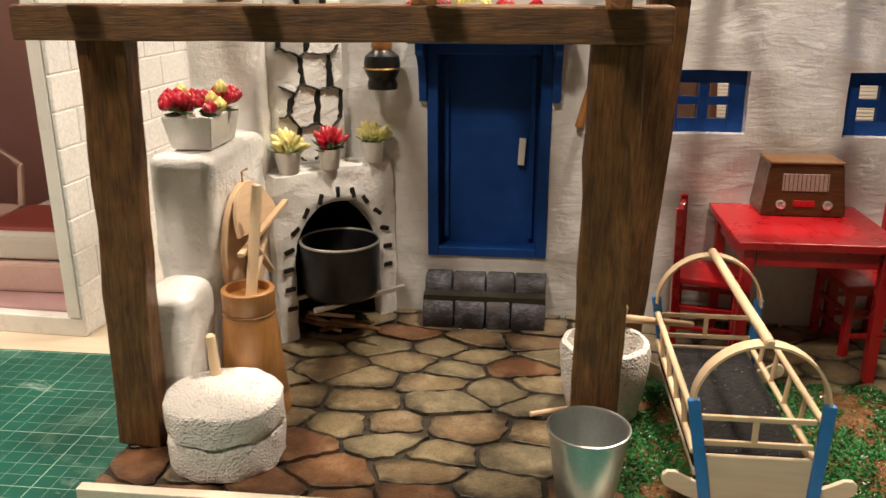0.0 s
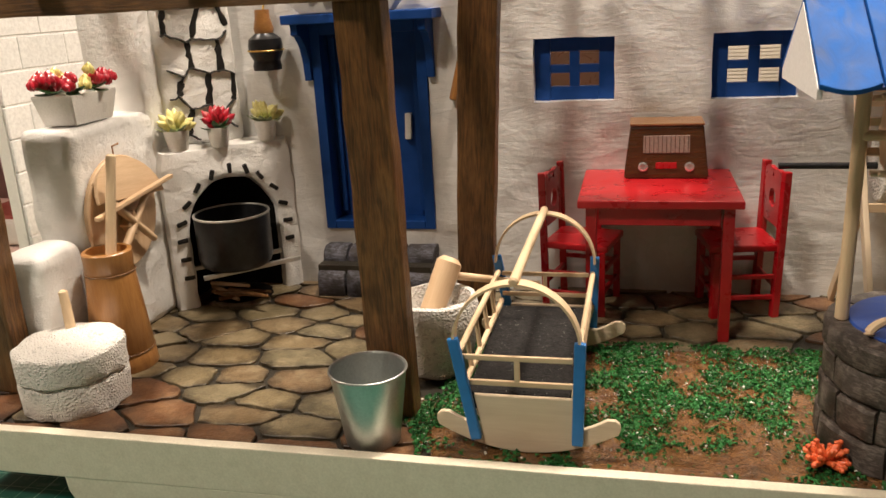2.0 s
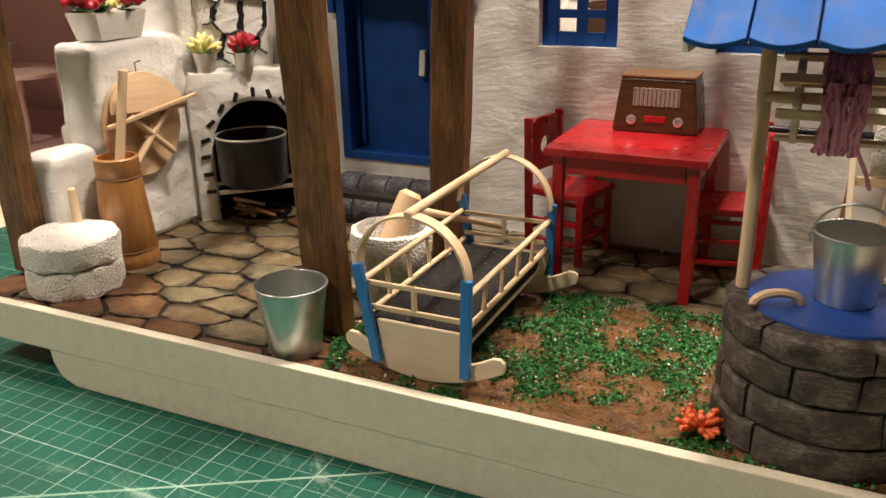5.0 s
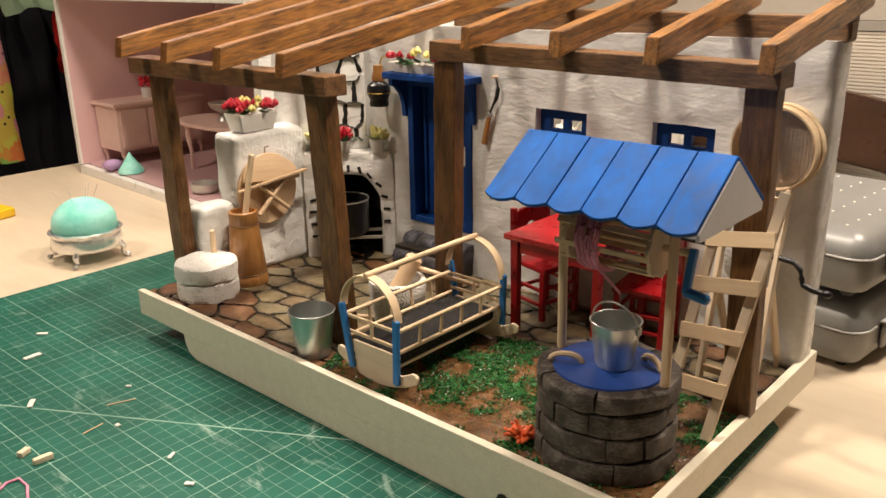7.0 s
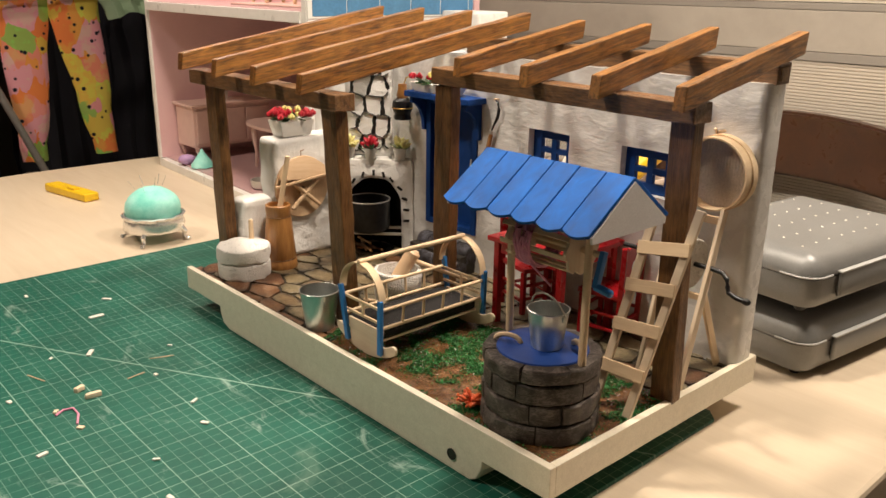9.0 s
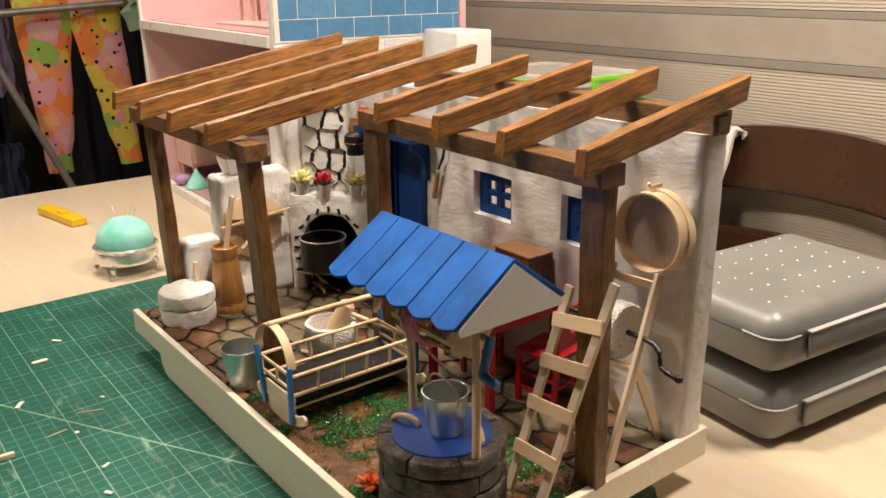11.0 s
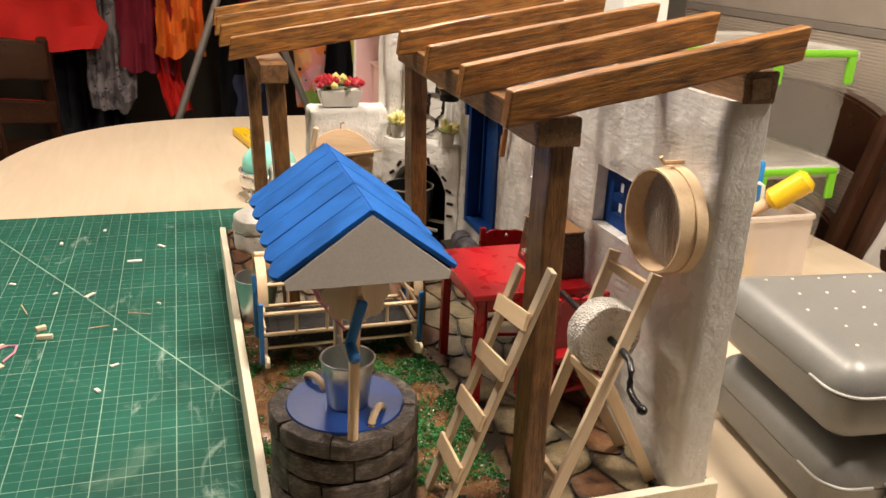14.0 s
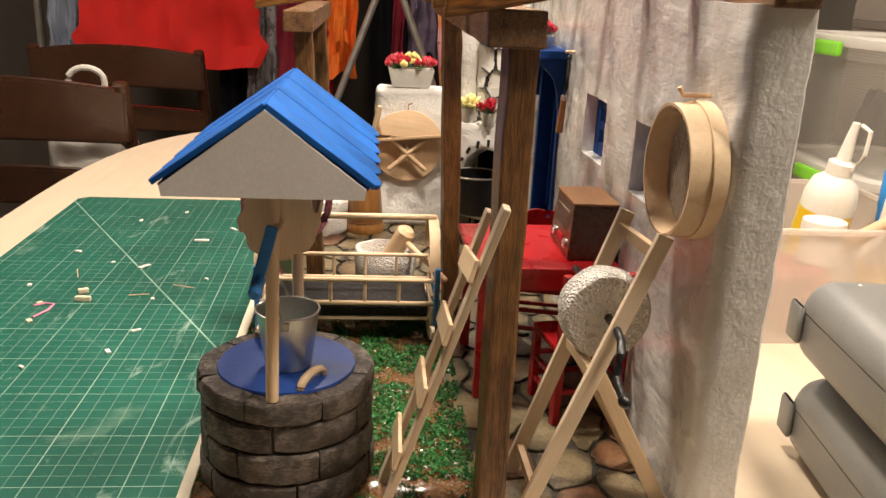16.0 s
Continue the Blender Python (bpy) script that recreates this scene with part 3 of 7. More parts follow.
def rod(name, p0, p1, r0, r1, material, parent, label="", segs=14, ends=0.4):
    """A round bar from p0 to p1 with softened ends, grain along it."""
    length = (Vector(p1) - Vector(p0)).length
    e = min(r0, r1) * ends
    bm = lathe([(0, -length / 2), (r0 - e, -length / 2), (r0, -length / 2 + e), (r1, length / 2 - e), (r1 - e, length / 2), (0, length / 2)], segs)
    bmesh.ops.rotate(bm, cent=(0, 0, 0), matrix=Matrix.Rotation(radians(90), 3, "Y"), verts=bm.verts)
    return part(name, bm, material, parent, label, along(p0, p1), True)


def tube(points, r, segs=10, closed=False, flat=1.0):
    """A tube through points; flat squeezes it along its own normal."""
    bm = bmesh.new()
    pts = [Vector(p) for p in points]
    n = len(pts)
    rings = []
    for i, p in enumerate(pts):
        d = (pts[(i + 1) % n] - pts[i - 1]) if closed else (pts[min(i + 1, n - 1)] - pts[max(i - 1, 0)])
        d.normalize()
        u = Vector((0, 0, 1)) if abs(d.z) < 0.9 else Vector((0, 1, 0))
        a = d.cross(u).normalized()
        b = d.cross(a)
        rr = r[i] if isinstance(r, (list, tuple)) else r
        rings.append([bm.verts.new(p + (a * math.cos(k) + b * math.sin(k) * flat) * rr) for k in [2 * math.pi * j / segs for j in range(segs)]])
    for i in range(n if closed else n - 1):
        a, b = rings[i], rings[(i + 1) % n]
        for j in range(segs):
            bm.faces.new((a[j], a[(j + 1) % segs], b[(j + 1) % segs], b[j]))
    if not closed:
        bm.faces.new(rings[0][::-1])
        bm.faces.new(rings[-1])
    bmesh.ops.recalc_face_normals(bm, faces=bm.faces[:])
    return bm


def prism(outline, depth, bevel=0.0):
    """An outline in x and z, extruded along y from 0 to depth."""
    bm = bmesh.new()
    a = [bm.verts.new((x, 0, z)) for x, z in outline]
    b = [bm.verts.new((x, depth, z)) for x, z in outline]
    bm.faces.new(a)
    bm.faces.new(b[::-1])
    n = len(a)
    for i in range(n):
        bm.faces.new((a[i], b[i], b[(i + 1) % n], a[(i + 1) % n]))
    bmesh.ops.recalc_face_normals(bm, faces=bm.faces[:])
    if bevel:
        bmesh.ops.bevel(bm, geom=[e for e in bm.edges if e.calc_face_angle(0) > 0.5], offset=bevel, segments=2, affect="EDGES", profile=0.5)
    return bm


def slab(outline, z0, z1, bevel=0.0, segs=2):
    """An outline in x and y, from z0 to z1."""
    bm = bmesh.new()
    a = [bm.verts.new((x, y, z0)) for x, y in outline]
    b = [bm.verts.new((x, y, z1)) for x, y in outline]
    bm.faces.new(a[::-1])
    top = bm.faces.new(b)
    n = len(a)
    for i in range(n):
        bm.faces.new((a[i], a[(i + 1) % n], b[(i + 1) % n], b[i]))
    bmesh.ops.recalc_face_normals(bm, faces=bm.faces[:])
    if bevel:
        bmesh.ops.bevel(bm, geom=list(top.edges), offset=bevel, segments=segs, affect="EDGES", profile=0.5)
    return bm


def ball(r, sx=1.0, sy=1.0, sz=1.0, sub=2, wobble=0.0, seed=0, freq=60.0):
    bm = bmesh.new()
    bmesh.ops.create_icosphere(bm, subdivisions=sub, radius=r)
    for v in bm.verts:
        v.co = Vector((v.co.x * sx, v.co.y * sy, v.co.z * sz))
        if wobble:
            v.co += noise.noise_vector(Vector(v.co) * freq + Vector((seed * 3.3, seed, 0))) * wobble
    return bm


def join(bms):
    """Several bmeshes, each with a pose, as one."""
    out = bmesh.new()
    for bm, m in bms:
        bm.transform(m)
        me = bpy.data.meshes.new("piece")
        bm.to_mesh(me)
        bm.free()
        out.from_mesh(me)
        bpy.data.meshes.remove(me)
    return out


def arc(cx, cz, rx, rz, a0, a1, n):
    return [(cx + rx * math.cos(radians(a0 + (a1 - a0) * i / n)), cz + rz * math.sin(radians(a0 + (a1 - a0) * i / n))) for i in range(n + 1)]


def clip_half(poly, px, py, nx, ny):
    """The part of a polygon on the side of (px, py) away from (nx, ny)."""
    out = []
    for i, (x, y) in enumerate(poly):
        x2, y2 = poly[(i + 1) % len(poly)]
        d, d2 = (x - px) * nx + (y - py) * ny, (x2 - px) * nx + (y2 - py) * ny
        if d <= 0:
            out.append((x, y))
        if d * d2 < 0:
            k = d / (d - d2)
            out.append((x + (x2 - x) * k, y + (y2 - y) * k))
    return out


def cells(seeds, border):
    """Voronoi cells of seeds inside a convex border."""
    out = []
    for i, (x, y) in enumerate(seeds):
        poly = list(border)
        for j, (u, v) in enumerate(seeds):
            if i != j and (u - x) ** 2 + (v - y) ** 2 < 0.012:
                poly = clip_half(poly, (x + u) / 2, (y + v) / 2, u - x, v - y)
                if len(poly) < 3:
                    break
        if len(poly) >= 3:
            out.append(((x, y), poly))
    return out


def shrink(poly, gap):
    """Moves each side of a convex polygon inwards by gap."""
    n = len(poly)
    area = sum(poly[i][0] * poly[(i + 1) % n][1] - poly[(i + 1) % n][0] * poly[i][1] for i in range(n))
    s = 1 if area > 0 else -1
    out = list(poly)
    for i in range(n):
        (x, y), (x2, y2) = poly[i], poly[(i + 1) % n]
        dx, dy = x2 - x, y2 - y
        l = math.hypot(dx, dy)
        if l < 1e-7:
            continue
        nx, ny = dy / l * s, -dx / l * s
        out = clip_half(out, x - nx * gap, y - ny * gap, nx, ny)
        if len(out) < 3:
            return []
    return out


# ---- dining table, cutting mat ----
def superellipse(cx, cy, rx, ry, p, n):
    out = []
    for i in range(n):
        a = 2 * math.pi * i / n
        c, s = math.cos(a), math.sin(a)
        out.append((cx + rx * math.copysign(abs(c) ** (2 / p), c), cy + ry * math.copysign(abs(s) ** (2 / p), s)))
    return out


dining = thing("dining_table", "large pale oak dining table with rounded ends", "table", -0.07, 0.14, -0.75)
part("tabletop", slab(superellipse(-0.072, 0.195, 0.672, 0.505, 3.4, 96), -0.033, -0.003, 0.004), TABLE_WOOD, dining)
for sx in (-1, 1):
    for sy in (-1, 1):
        stick("leg", (-0.07 + sx * 0.5, 0.14 + sy * 0.3, -0.75), (-0.07 + sx * 0.5, 0.14 + sy * 0.3, -0.033), 0.06, 0.06, TABLE_WOOD, dining)

mat_ob = part("cutting_mat", slab([(-0.172, -0.253), (0.475, -0.253), (0.484, -0.244), (0.484, 0.198), (0.475, 0.207), (-0.172, 0.207), (-0.181, 0.198), (-0.181, -0.244)], -0.003, 0.0, 0.0006), MAT)
# print is aligned with its corner
mat_ob.data.transform(Matrix.Translation((0.181, 0.253, 0)))
mat_ob.matrix_basis = pose(-0.181, -0.253, 0)
tagged(mat_ob, "worn green cutting mat with a white centimetre grid", "cutting mat")

# ---- diorama base ----
FLOOR, RIMZ, X0, Y0, W, D = 0.0395, 0.0415, 0.0100, -0.0015, 0.489, 0.243
base = thing("diorama_base", "cream-painted wooden display base with raised rim", "base", 0.244, 0.12, 0.0)
board = 0.0055
stick("front_board", (X0 - 0.0015, Y0 + board / 2, 0.0305), (W, Y0 + board / 2, 0.0305), board, 0.022, RIM, base, "", 0.0006, 24, 0.0003)
stick("side_board", (W - board / 2, Y0 + board, 0.0305), (W - board / 2, D, 0.0305), board, 0.022, RIM, base, "", 0.0006, 14, 0.0003)
part("base_panel", block(W - board - X0 - 0.0012, D - board - Y0, 0.0135), RIM, base, "", pose((W - board + X0 + 0.001) / 2, (D + board + Y0) / 2, 0.0273))
pl = [(0.0745, 0.0203), (0.0755, 0.012), (0.080, 0.004), (0.090, 0.0), (0.42, 0.0), (0.426, 0.003), (0.431, 0.012), (0.432, 0.0203)]
part("plinth", prism(pl, 0.2, 0.001), RIM, base, "", pose(0, -0.0013, 0))
# nothing is bored: a dark disc carries the shade inside the hole as colour
part("screw_hole", lathe([(0, 0), (0.0042, 0), (0.0042, 0.0006), (0.0034, 0.0006), (0.0034, 0.0002), (0, 0.0002)], 20), GROUT, base, "dark disc in place of a round hole in the plinth", pose(0.4030, -0.0017, 0.0120, 90))

# ---- ground of the diorama: grout bed and soil ----
SPLIT = 0.1245
bed = part("grout_bed", block(W - board - X0 - 0.0016, D - board - Y0 - 0.001, 0.004), GROUT, None, "", pose((W - board + X0 + 0.0012) / 2, (D + board + Y0) / 2, FLOOR - 0.0035))
tagged(bed, "dark grout bed under the painted flagstones", "ground", kind="structure")


def edge_x(y):
    """Where flagstones end and grass begins, in front."""
    return 0.2395 + 0.006 * math.sin(y * 90 + 1.0)


bm = bmesh.new()
nx, ny = 70, 38
grid = {}
for i in range(nx + 1):
    for j in range(ny + 1):
        y = Y0 + board + (SPLIT + 0.004 - board - Y0) * j / ny
        x0 = edge_x(y)
        x = x0 + (W - board - x0) * i / nx
        h = 0.0016 * noise.noise(Vector((x * 55, y * 55, 1))) + 0.0009 * noise.noise(Vector((x * 160, y * 160, 4)))
        if i == 0 or j == ny:
            h = -0.002
        grid[i, j] = bm.verts.new((x, y, FLOOR + h))
for i in range(nx):
    for j in range(ny):
        bm.faces.new((grid[i, j], grid[i + 1, j], grid[i + 1, j + 1], grid[i, j + 1]))
soil = part("soil", bm, SOIL, None, "", None, True)
tagged(soil, "glossy brown soil of the little garden", "soil", kind="structure")


# ---- walls of the diorama ----
WY, WT = 0.2122, 0.0240
WTOP = 0.2525
HOLES = [(0.1300, 0.2035, 0.0775, 0.2085), (0.2680, 0.3145, 0.1570, 0.1935), (0.3685, 0.4150, 0.1565, 0.1930)]


def holed_wall(x0, x1, z0, z1, thick, holes, nx, nz, wob, seed, wav=()):
    """A wall in x and z with square holes through it, front face at y = 0, uneven on its front."""
    xs = sorted({round(x0 + (x1 - x0) * i / nx, 5) for i in range(nx + 1)} | {round(x1 - k * 0.0012, 5) for k in range(7)} | {h[0] for h in holes} | {h[1] for h in holes})
    zs = sorted({round(z0 + (z1 - z0) * i / nz, 5) for i in range(nz + 1)} | {h[2] for h in holes} | {h[3] for h in holes})
    bm = bmesh.new()
    fr, bk = {}, {}

    def inside(x, z):
        return any(h[0] < x < h[1] and h[2] < z < h[3] for h in holes)
    for i in range(len(xs) - 1):
        for j in range(len(zs) - 1):
            if inside((xs[i] + xs[i + 1]) / 2, (zs[j] + zs[j + 1]) / 2):
                continue
            for d, y in ((fr, 0.0), (bk, thick)):
                q = []
                for a, b in ((i, j), (i + 1, j), (i + 1, j + 1), (i, j + 1)):
                    if (a, b) not in d:
                        d[a, b] = bm.verts.new((xs[a], y, zs[b]))
                    q.append(d[a, b])
                bm.faces.new(q if y == 0 else q[::-1])
    for e in [e for e in bm.edges if len(e.link_faces) == 1 and e.verts[0].co.y == 0]:
        a, b = e.verts
        ka = next(k for k, v in fr.items() if v == a)
        kb = next(k for k, v in fr.items() if v == b)
        bm.faces.new((a, b, bk[kb], bk[ka]))
    bmesh.ops.recalc_face_normals(bm, faces=bm.faces[:])
    turn = 0.0072
    for v in bm.verts:
        over = v.co.x - (x1 - turn)
        if over > 0:
            k = turn - math.sqrt(max(0.0, turn * turn - over * over))
            v.co.y += k if v.co.y < thick / 2 else -k * 0.3
        if v.co.z > z0 + 0.001:
            n = noise.noise_vector(Vector((v.co.x * 48 + seed, v.co.y * 48, v.co.z * 48)))
            n2 = noise.noise_vector(Vector((v.co.x * 150 + seed, v.co.y * 150, v.co.z * 150)))
            d = n * wob + n2 * wob * 0.5
            near = any(h[0] - 0.003 < v.co.x < h[1] + 0.003 and h[2] - 0.003 < v.co.z < h[3] + 0.003 for h in holes)
            v.co += Vector((d.x * 0.6, d.y * (0.5 if near else 1.3), d.z * 0.6))
    return bm


wall_b = part("wall_back", holed_wall(0.03, 0.487, FLOOR - 0.003, WTOP, WT, HOLES, 92, 46, 0.0009, 3.0), WALL_WHITE, None, "", pose(0, WY, 0), True)
tagged(wall_b, "white brush-plastered wall with a door and two small windows", "wall", kind="structure")

tall = part("wall_side", lump(0.040, 0.086, 0.212, 26, 0.0012, 60, 2, 0.004), ROUGH_WHITE, None, "", pose(0.026, 0.1995, 0.1455), True)
tagged(tall, "tall white plaster side wall beside the chimney", "wall", kind="structure")
wing = part("wing_wall", lump(0.0315, 0.079, 0.1255, 24, 0.0014, 70, 5, 0.005), ROUGH_WHITE, None, "", pose(0.0295, 0.1225, 0.1015), True)
tagged(wing, "thick white plaster wing wall with rounded top", "wall", kind="structure")
low = part("low_wall", lump(0.0255, 0.036, 0.0700, 18, 0.0016, 80, 8, 0.007), ROUGH_WHITE, None, "", pose(0.0300, 0.0645, 0.0735), True)
tagged(low, "low white plaster wall with a rounded top", "wall", kind="structure")

# ---- corner hearth with chimney ----
HA = Matrix.Translation((0.0805, 0.1805, 0)) @ Matrix.Rotation(radians(45), 4, "Z")   # local x along the face, y into the corner


def hearth():
    root = thing("corner_hearth", "white plaster corner hearth with an arched sooty fireplace", "fireplace", 0.081, 0.179, FLOOR)
    # front with arched mouth: rings of quads from the mouth to the outline
    hw, top, mr, mz = 0.042, 0.1395, 0.029, 0.088
    inner, outer = [], []
    for i in range(41):
        k = i / 40
        if k < 0.2:
            z = FLOOR - 0.001 + (mz - FLOOR) * k / 0.2
            inner.append((mr, z)), outer.append((hw, z))
        elif k > 0.8:
            z = FLOOR - 0.001 + (mz - FLOOR) * (1 - k) / 0.2
            inner.append((-mr, z)), outer.append((-hw, z))
        else:
            a = math.pi * (k - 0.2) / 0.6
            c, sn = math.cos(a), math.sin(a)
            inner.append((mr * c, mz + 0.031 * sn))
            q = min(hw / max(abs(c), 1e-6), (top - mz) / max(sn, 1e-6))
            outer.append((q * c, mz + q * sn))
    bm = bmesh.new()
    rows = []
    for f, y in ((0.0, 0.016), (0.0, 0.002), (0.03, 0.0005), (0.18, -0.0008), (0.4, -0.0006), (0.6, 0.0), (0.8, 0.0), (0.95, 0.0006), (1.0, 0.003), (1.0, 0.016)):
        rows.append([bm.verts.new((a + (c - a) * f, y, b + (d - b) * f)) for (a, b), (c, d) in zip(inner, outer)])
    for p, q in zip(rows, rows[1:]):
        for i in range(40):
            bm.faces.new((p[i], p[i + 1], q[i + 1], q[i]))
    bmesh.ops.recalc_face_normals(bm, faces=bm.faces[:])
    bmesh.ops.subdivide_edges(bm, edges=bm.edges[:], cuts=1, use_grid_fill=True)
    for v in bm.verts:
        if v.co.z > FLOOR + 0.002:
            v.co += noise.noise_vector(Vector(v.co) * 75) * 0.0010 + noise.noise_vector(Vector(v.co) * 230) * 0.0004
    part("hearth_front", bm, ROUGH_WHITE, root, "", HA, True)
    # closed body behind the front: two cheeks, back, ledge
    part("hearth_cheek", lump(0.012, 0.05, top - FLOOR - 0.006, 10, 0.0006, 60, 1, 0.001), SOOT, root, "", HA @ pose(-0.0358, 0.039, (top + FLOOR) / 2 - 0.002), True)
    part("hearth_cheek", lump(0.012, 0.05, top - FLOOR - 0.006, 10, 0.0006, 60, 2, 0.001), SOOT, root, "", HA @ pose(0.0358, 0.039, (top + FLOOR) / 2 - 0.002), True)
    part("fire_back", lump(0.062, 0.008, 0.09, 10, 0.0012, 70, 3, 0.001), SOOT, root, "sooty black fire back", HA @ pose(0, 0.042, FLOOR + 0.044), True)
    part("soot_lining", block(0.044, 0.003, 0.090), SOOT, root, "", pose(0.0755, 0.2070, FLOOR + 0.0455))
    part("soot_lining", block(0.003, 0.030, 0.090), SOOT, root, "", pose(0.0482, 0.1915, FLOOR + 0.0455))
    part("mantel_ledge", slab([(-0.040, 0.004), (0.040, 0.004), (0.030, 0.05), (-0.030, 0.05)], 0.1335, 0.1390, 0.001), ROUGH_WHITE, root, "", HA)
    part("hearth_ceiling", slab([(-0.030, 0.010), (0.030, 0.010), (0.030, 0.045), (-0.030, 0.045)], 0.124, 0.132), SOOT, root, "", HA)
    # short black strokes round the arch, as raised paint
    for k, (u, z, ang) in enumerate([(-0.0335, 0.060, 0), (-0.034, 0.072, 0), (-0.0345, 0.084, 4), (-0.0335, 0.095, 16), (-0.029, 0.106, 38), (-0.0215, 0.1155, 58), (-0.0115, 0.1222, 74), (0.0, 0.1248, 90),
                                      (0.0105, 0.1228, 106), (0.019, 0.1175, 122), (0.0275, 0.1085, 140), (0.0325, 0.097, 160), (0.0345, 0.085, 176), (0.0345, 0.073, 180)]):
        part("painted_stroke", block(0.0066, 0.0016, 0.0029, 0.0008), BLACK_PAINT, root, "short black painted stroke", HA @ pose(u, -0.0006, z) @ Matrix.Rotation(radians(-ang), 4, "Y"))
    return root


hearth()


def chimney():
    root = thing("chimney_breast", "white chimney breast with black painted stone joints", "chimney", 0.066, 0.192, 0.139)
    m = Matrix.Translation((0.0645, 0.1875, 0)) @ Matrix.Rotation(radians(45), 4, "Z")
    bm = lump(0.049, 0.030, 0.118, 26, 0.0010, 70, 11, 0.003)
    part("breast", bm, ROUGH_WHITE, root, "", m @ pose(0, 0.015, 0.1975), True)
    part("upper_flue", lump(0.1, 0.02, 0.112, 20, 0.0008, 60, 12, 0.003), ROUGH_WHITE, root, "plain white plaster behind the chimney", m @ pose(0, 0.026, 0.197), True)
    # network of painted joints
    rnd = random.Random(5)
    seeds = []
    for r in range(-1, 7):
        for c in range(-2, 4):
            seeds.append((c * 0.0185 + (r % 2) * 0.0095 - 0.005 + rnd.uniform(-0.0045, 0.0045), 0.1345 + r * 0.0200 + rnd.uniform(-0.0045, 0.0045)))
    seen = set()
    lo, hi = -0.0212, 0.0218
    for (cx, cz), poly in cells(seeds, [(-0.06, 0.1), (0.06, 0.1), (0.06, 0.3), (-0.06, 0.3)]):
        for i in range(len(poly)):
            (x, z), (x2, z2) = poly[i], poly[(i + 1) % len(poly)]
            key = tuple(sorted(((round(x, 4), round(z, 4)), (round(x2, 4), round(z2, 4)))))
            if key in seen:
                continue
            seen.add(key)
            if min(x, x2) > hi or max(x, x2) < lo or min(z, z2) > 0.252 or max(z, z2) < 0.1415:
                continue
            pts = []
            for k in range(7):
                u, w = x + (x2 - x) * k / 6, z + (z2 - z) * k / 6
                if lo <= u <= hi and 0.1415 <= w <= 0.2545:
                    pts.append((u + 0.0011 * noise.noise(Vector((u * 260, w * 260, 1))), -0.0002, w + 0.0011 * noise.noise(Vector((u * 260, w * 260, 7)))))
            if len(pts) > 2:
                part("painted_joint", tube(pts, [0.0018 * rnd.uniform(0.65, 1.4) for _ in pts], 6, False, 0.35), BLACK_PAINT, root, "black painted joint line", m, True)
    return root


chimney()


# ---- door ----
def door():
    root = thing("door_1", "deep blue painted wooden door in a blue frame with brackets", "door", 0.1668, WY, 0.0775, kind="structure")
    x0, x1, z0, z1 = 0.1300, 0.2035, 0.0775, 0.2085
    y = WY - 0.002
    part("door_leaf", block(x1 - x0 - 0.001, 0.004, z1 - z0 - 0.001, 0.0004), BLUE, root, "", pose((x0 + x1) / 2, WY + 0.0135, (z0 + z1) / 2))
    fw = 0.0065
    for xa in (x0 + fw / 2, x1 - fw / 2):
        part("door_jamb", block(fw, 0.014, z1 - z0 - 0.0005, 0.0006, 0, 0.0), BLUE, root, "", pose(xa, y + 0.007, (z0 + z1) / 2))
    part("door_sill", block(x1 - x0 - 2 * fw - 0.0002, 0.014, 0.0055, 0.0006), BLUE, root, "", pose((x0 + x1) / 2, y + 0.007, z0 + 0.003))
    part("door_head", block(x1 - x0 - 2 * fw - 0.0002, 0.014, 0.007, 0.0006), BLUE, root, "", pose((x0 + x1) / 2, y + 0.007, z1 - 0.0038))
    # leaf panel border
    part("inner_border", block(0.003, 0.003, 0.112, 0.0004), BLUE, root, "", pose(x0 + fw + 0.004, WY + 0.0102, 0.143))
    part("inner_border", block(0.003, 0.003, 0.112, 0.0004), BLUE, root, "", pose(x1 - fw - 0.004, WY + 0.0102, 0.143))
    # canopy with curved brackets
    part("canopy", block(0.0925, 0.0245, 0.0055, 0.0007), BLUE, root, "blue canopy board over the door", pose(0.1675, WY - 0.0115, 0.2113))
    prof = [(0.0, 0.0), (0.0, -0.0345), (0.0035, -0.0345), (0.0045, -0.024), (0.008, -0.014), (0.0145, -0.0075), (0.0195, -0.006), (0.0195, 0.0)]
    for xa in (x0 - 0.0045, x1 + 0.0005):
        bm = prism([(-b, c) for b, c in prof], 0.0045, 0.0003)
        part("bracket", bm, BLUE, root, "curved blue bracket", Matrix.Translation((xa + 0.0045, WY - 0.0005, 0.2085)) @ Matrix.Rotation(radians(90), 4, "Z"))
    part("handle", block(0.0042, 0.004, 0.0165, 0.0008), SMOOTH_WHITE, root, "small white door handle", pose(0.1868, WY + 0.0098, 0.1425, 0, 3))
    return root


door()


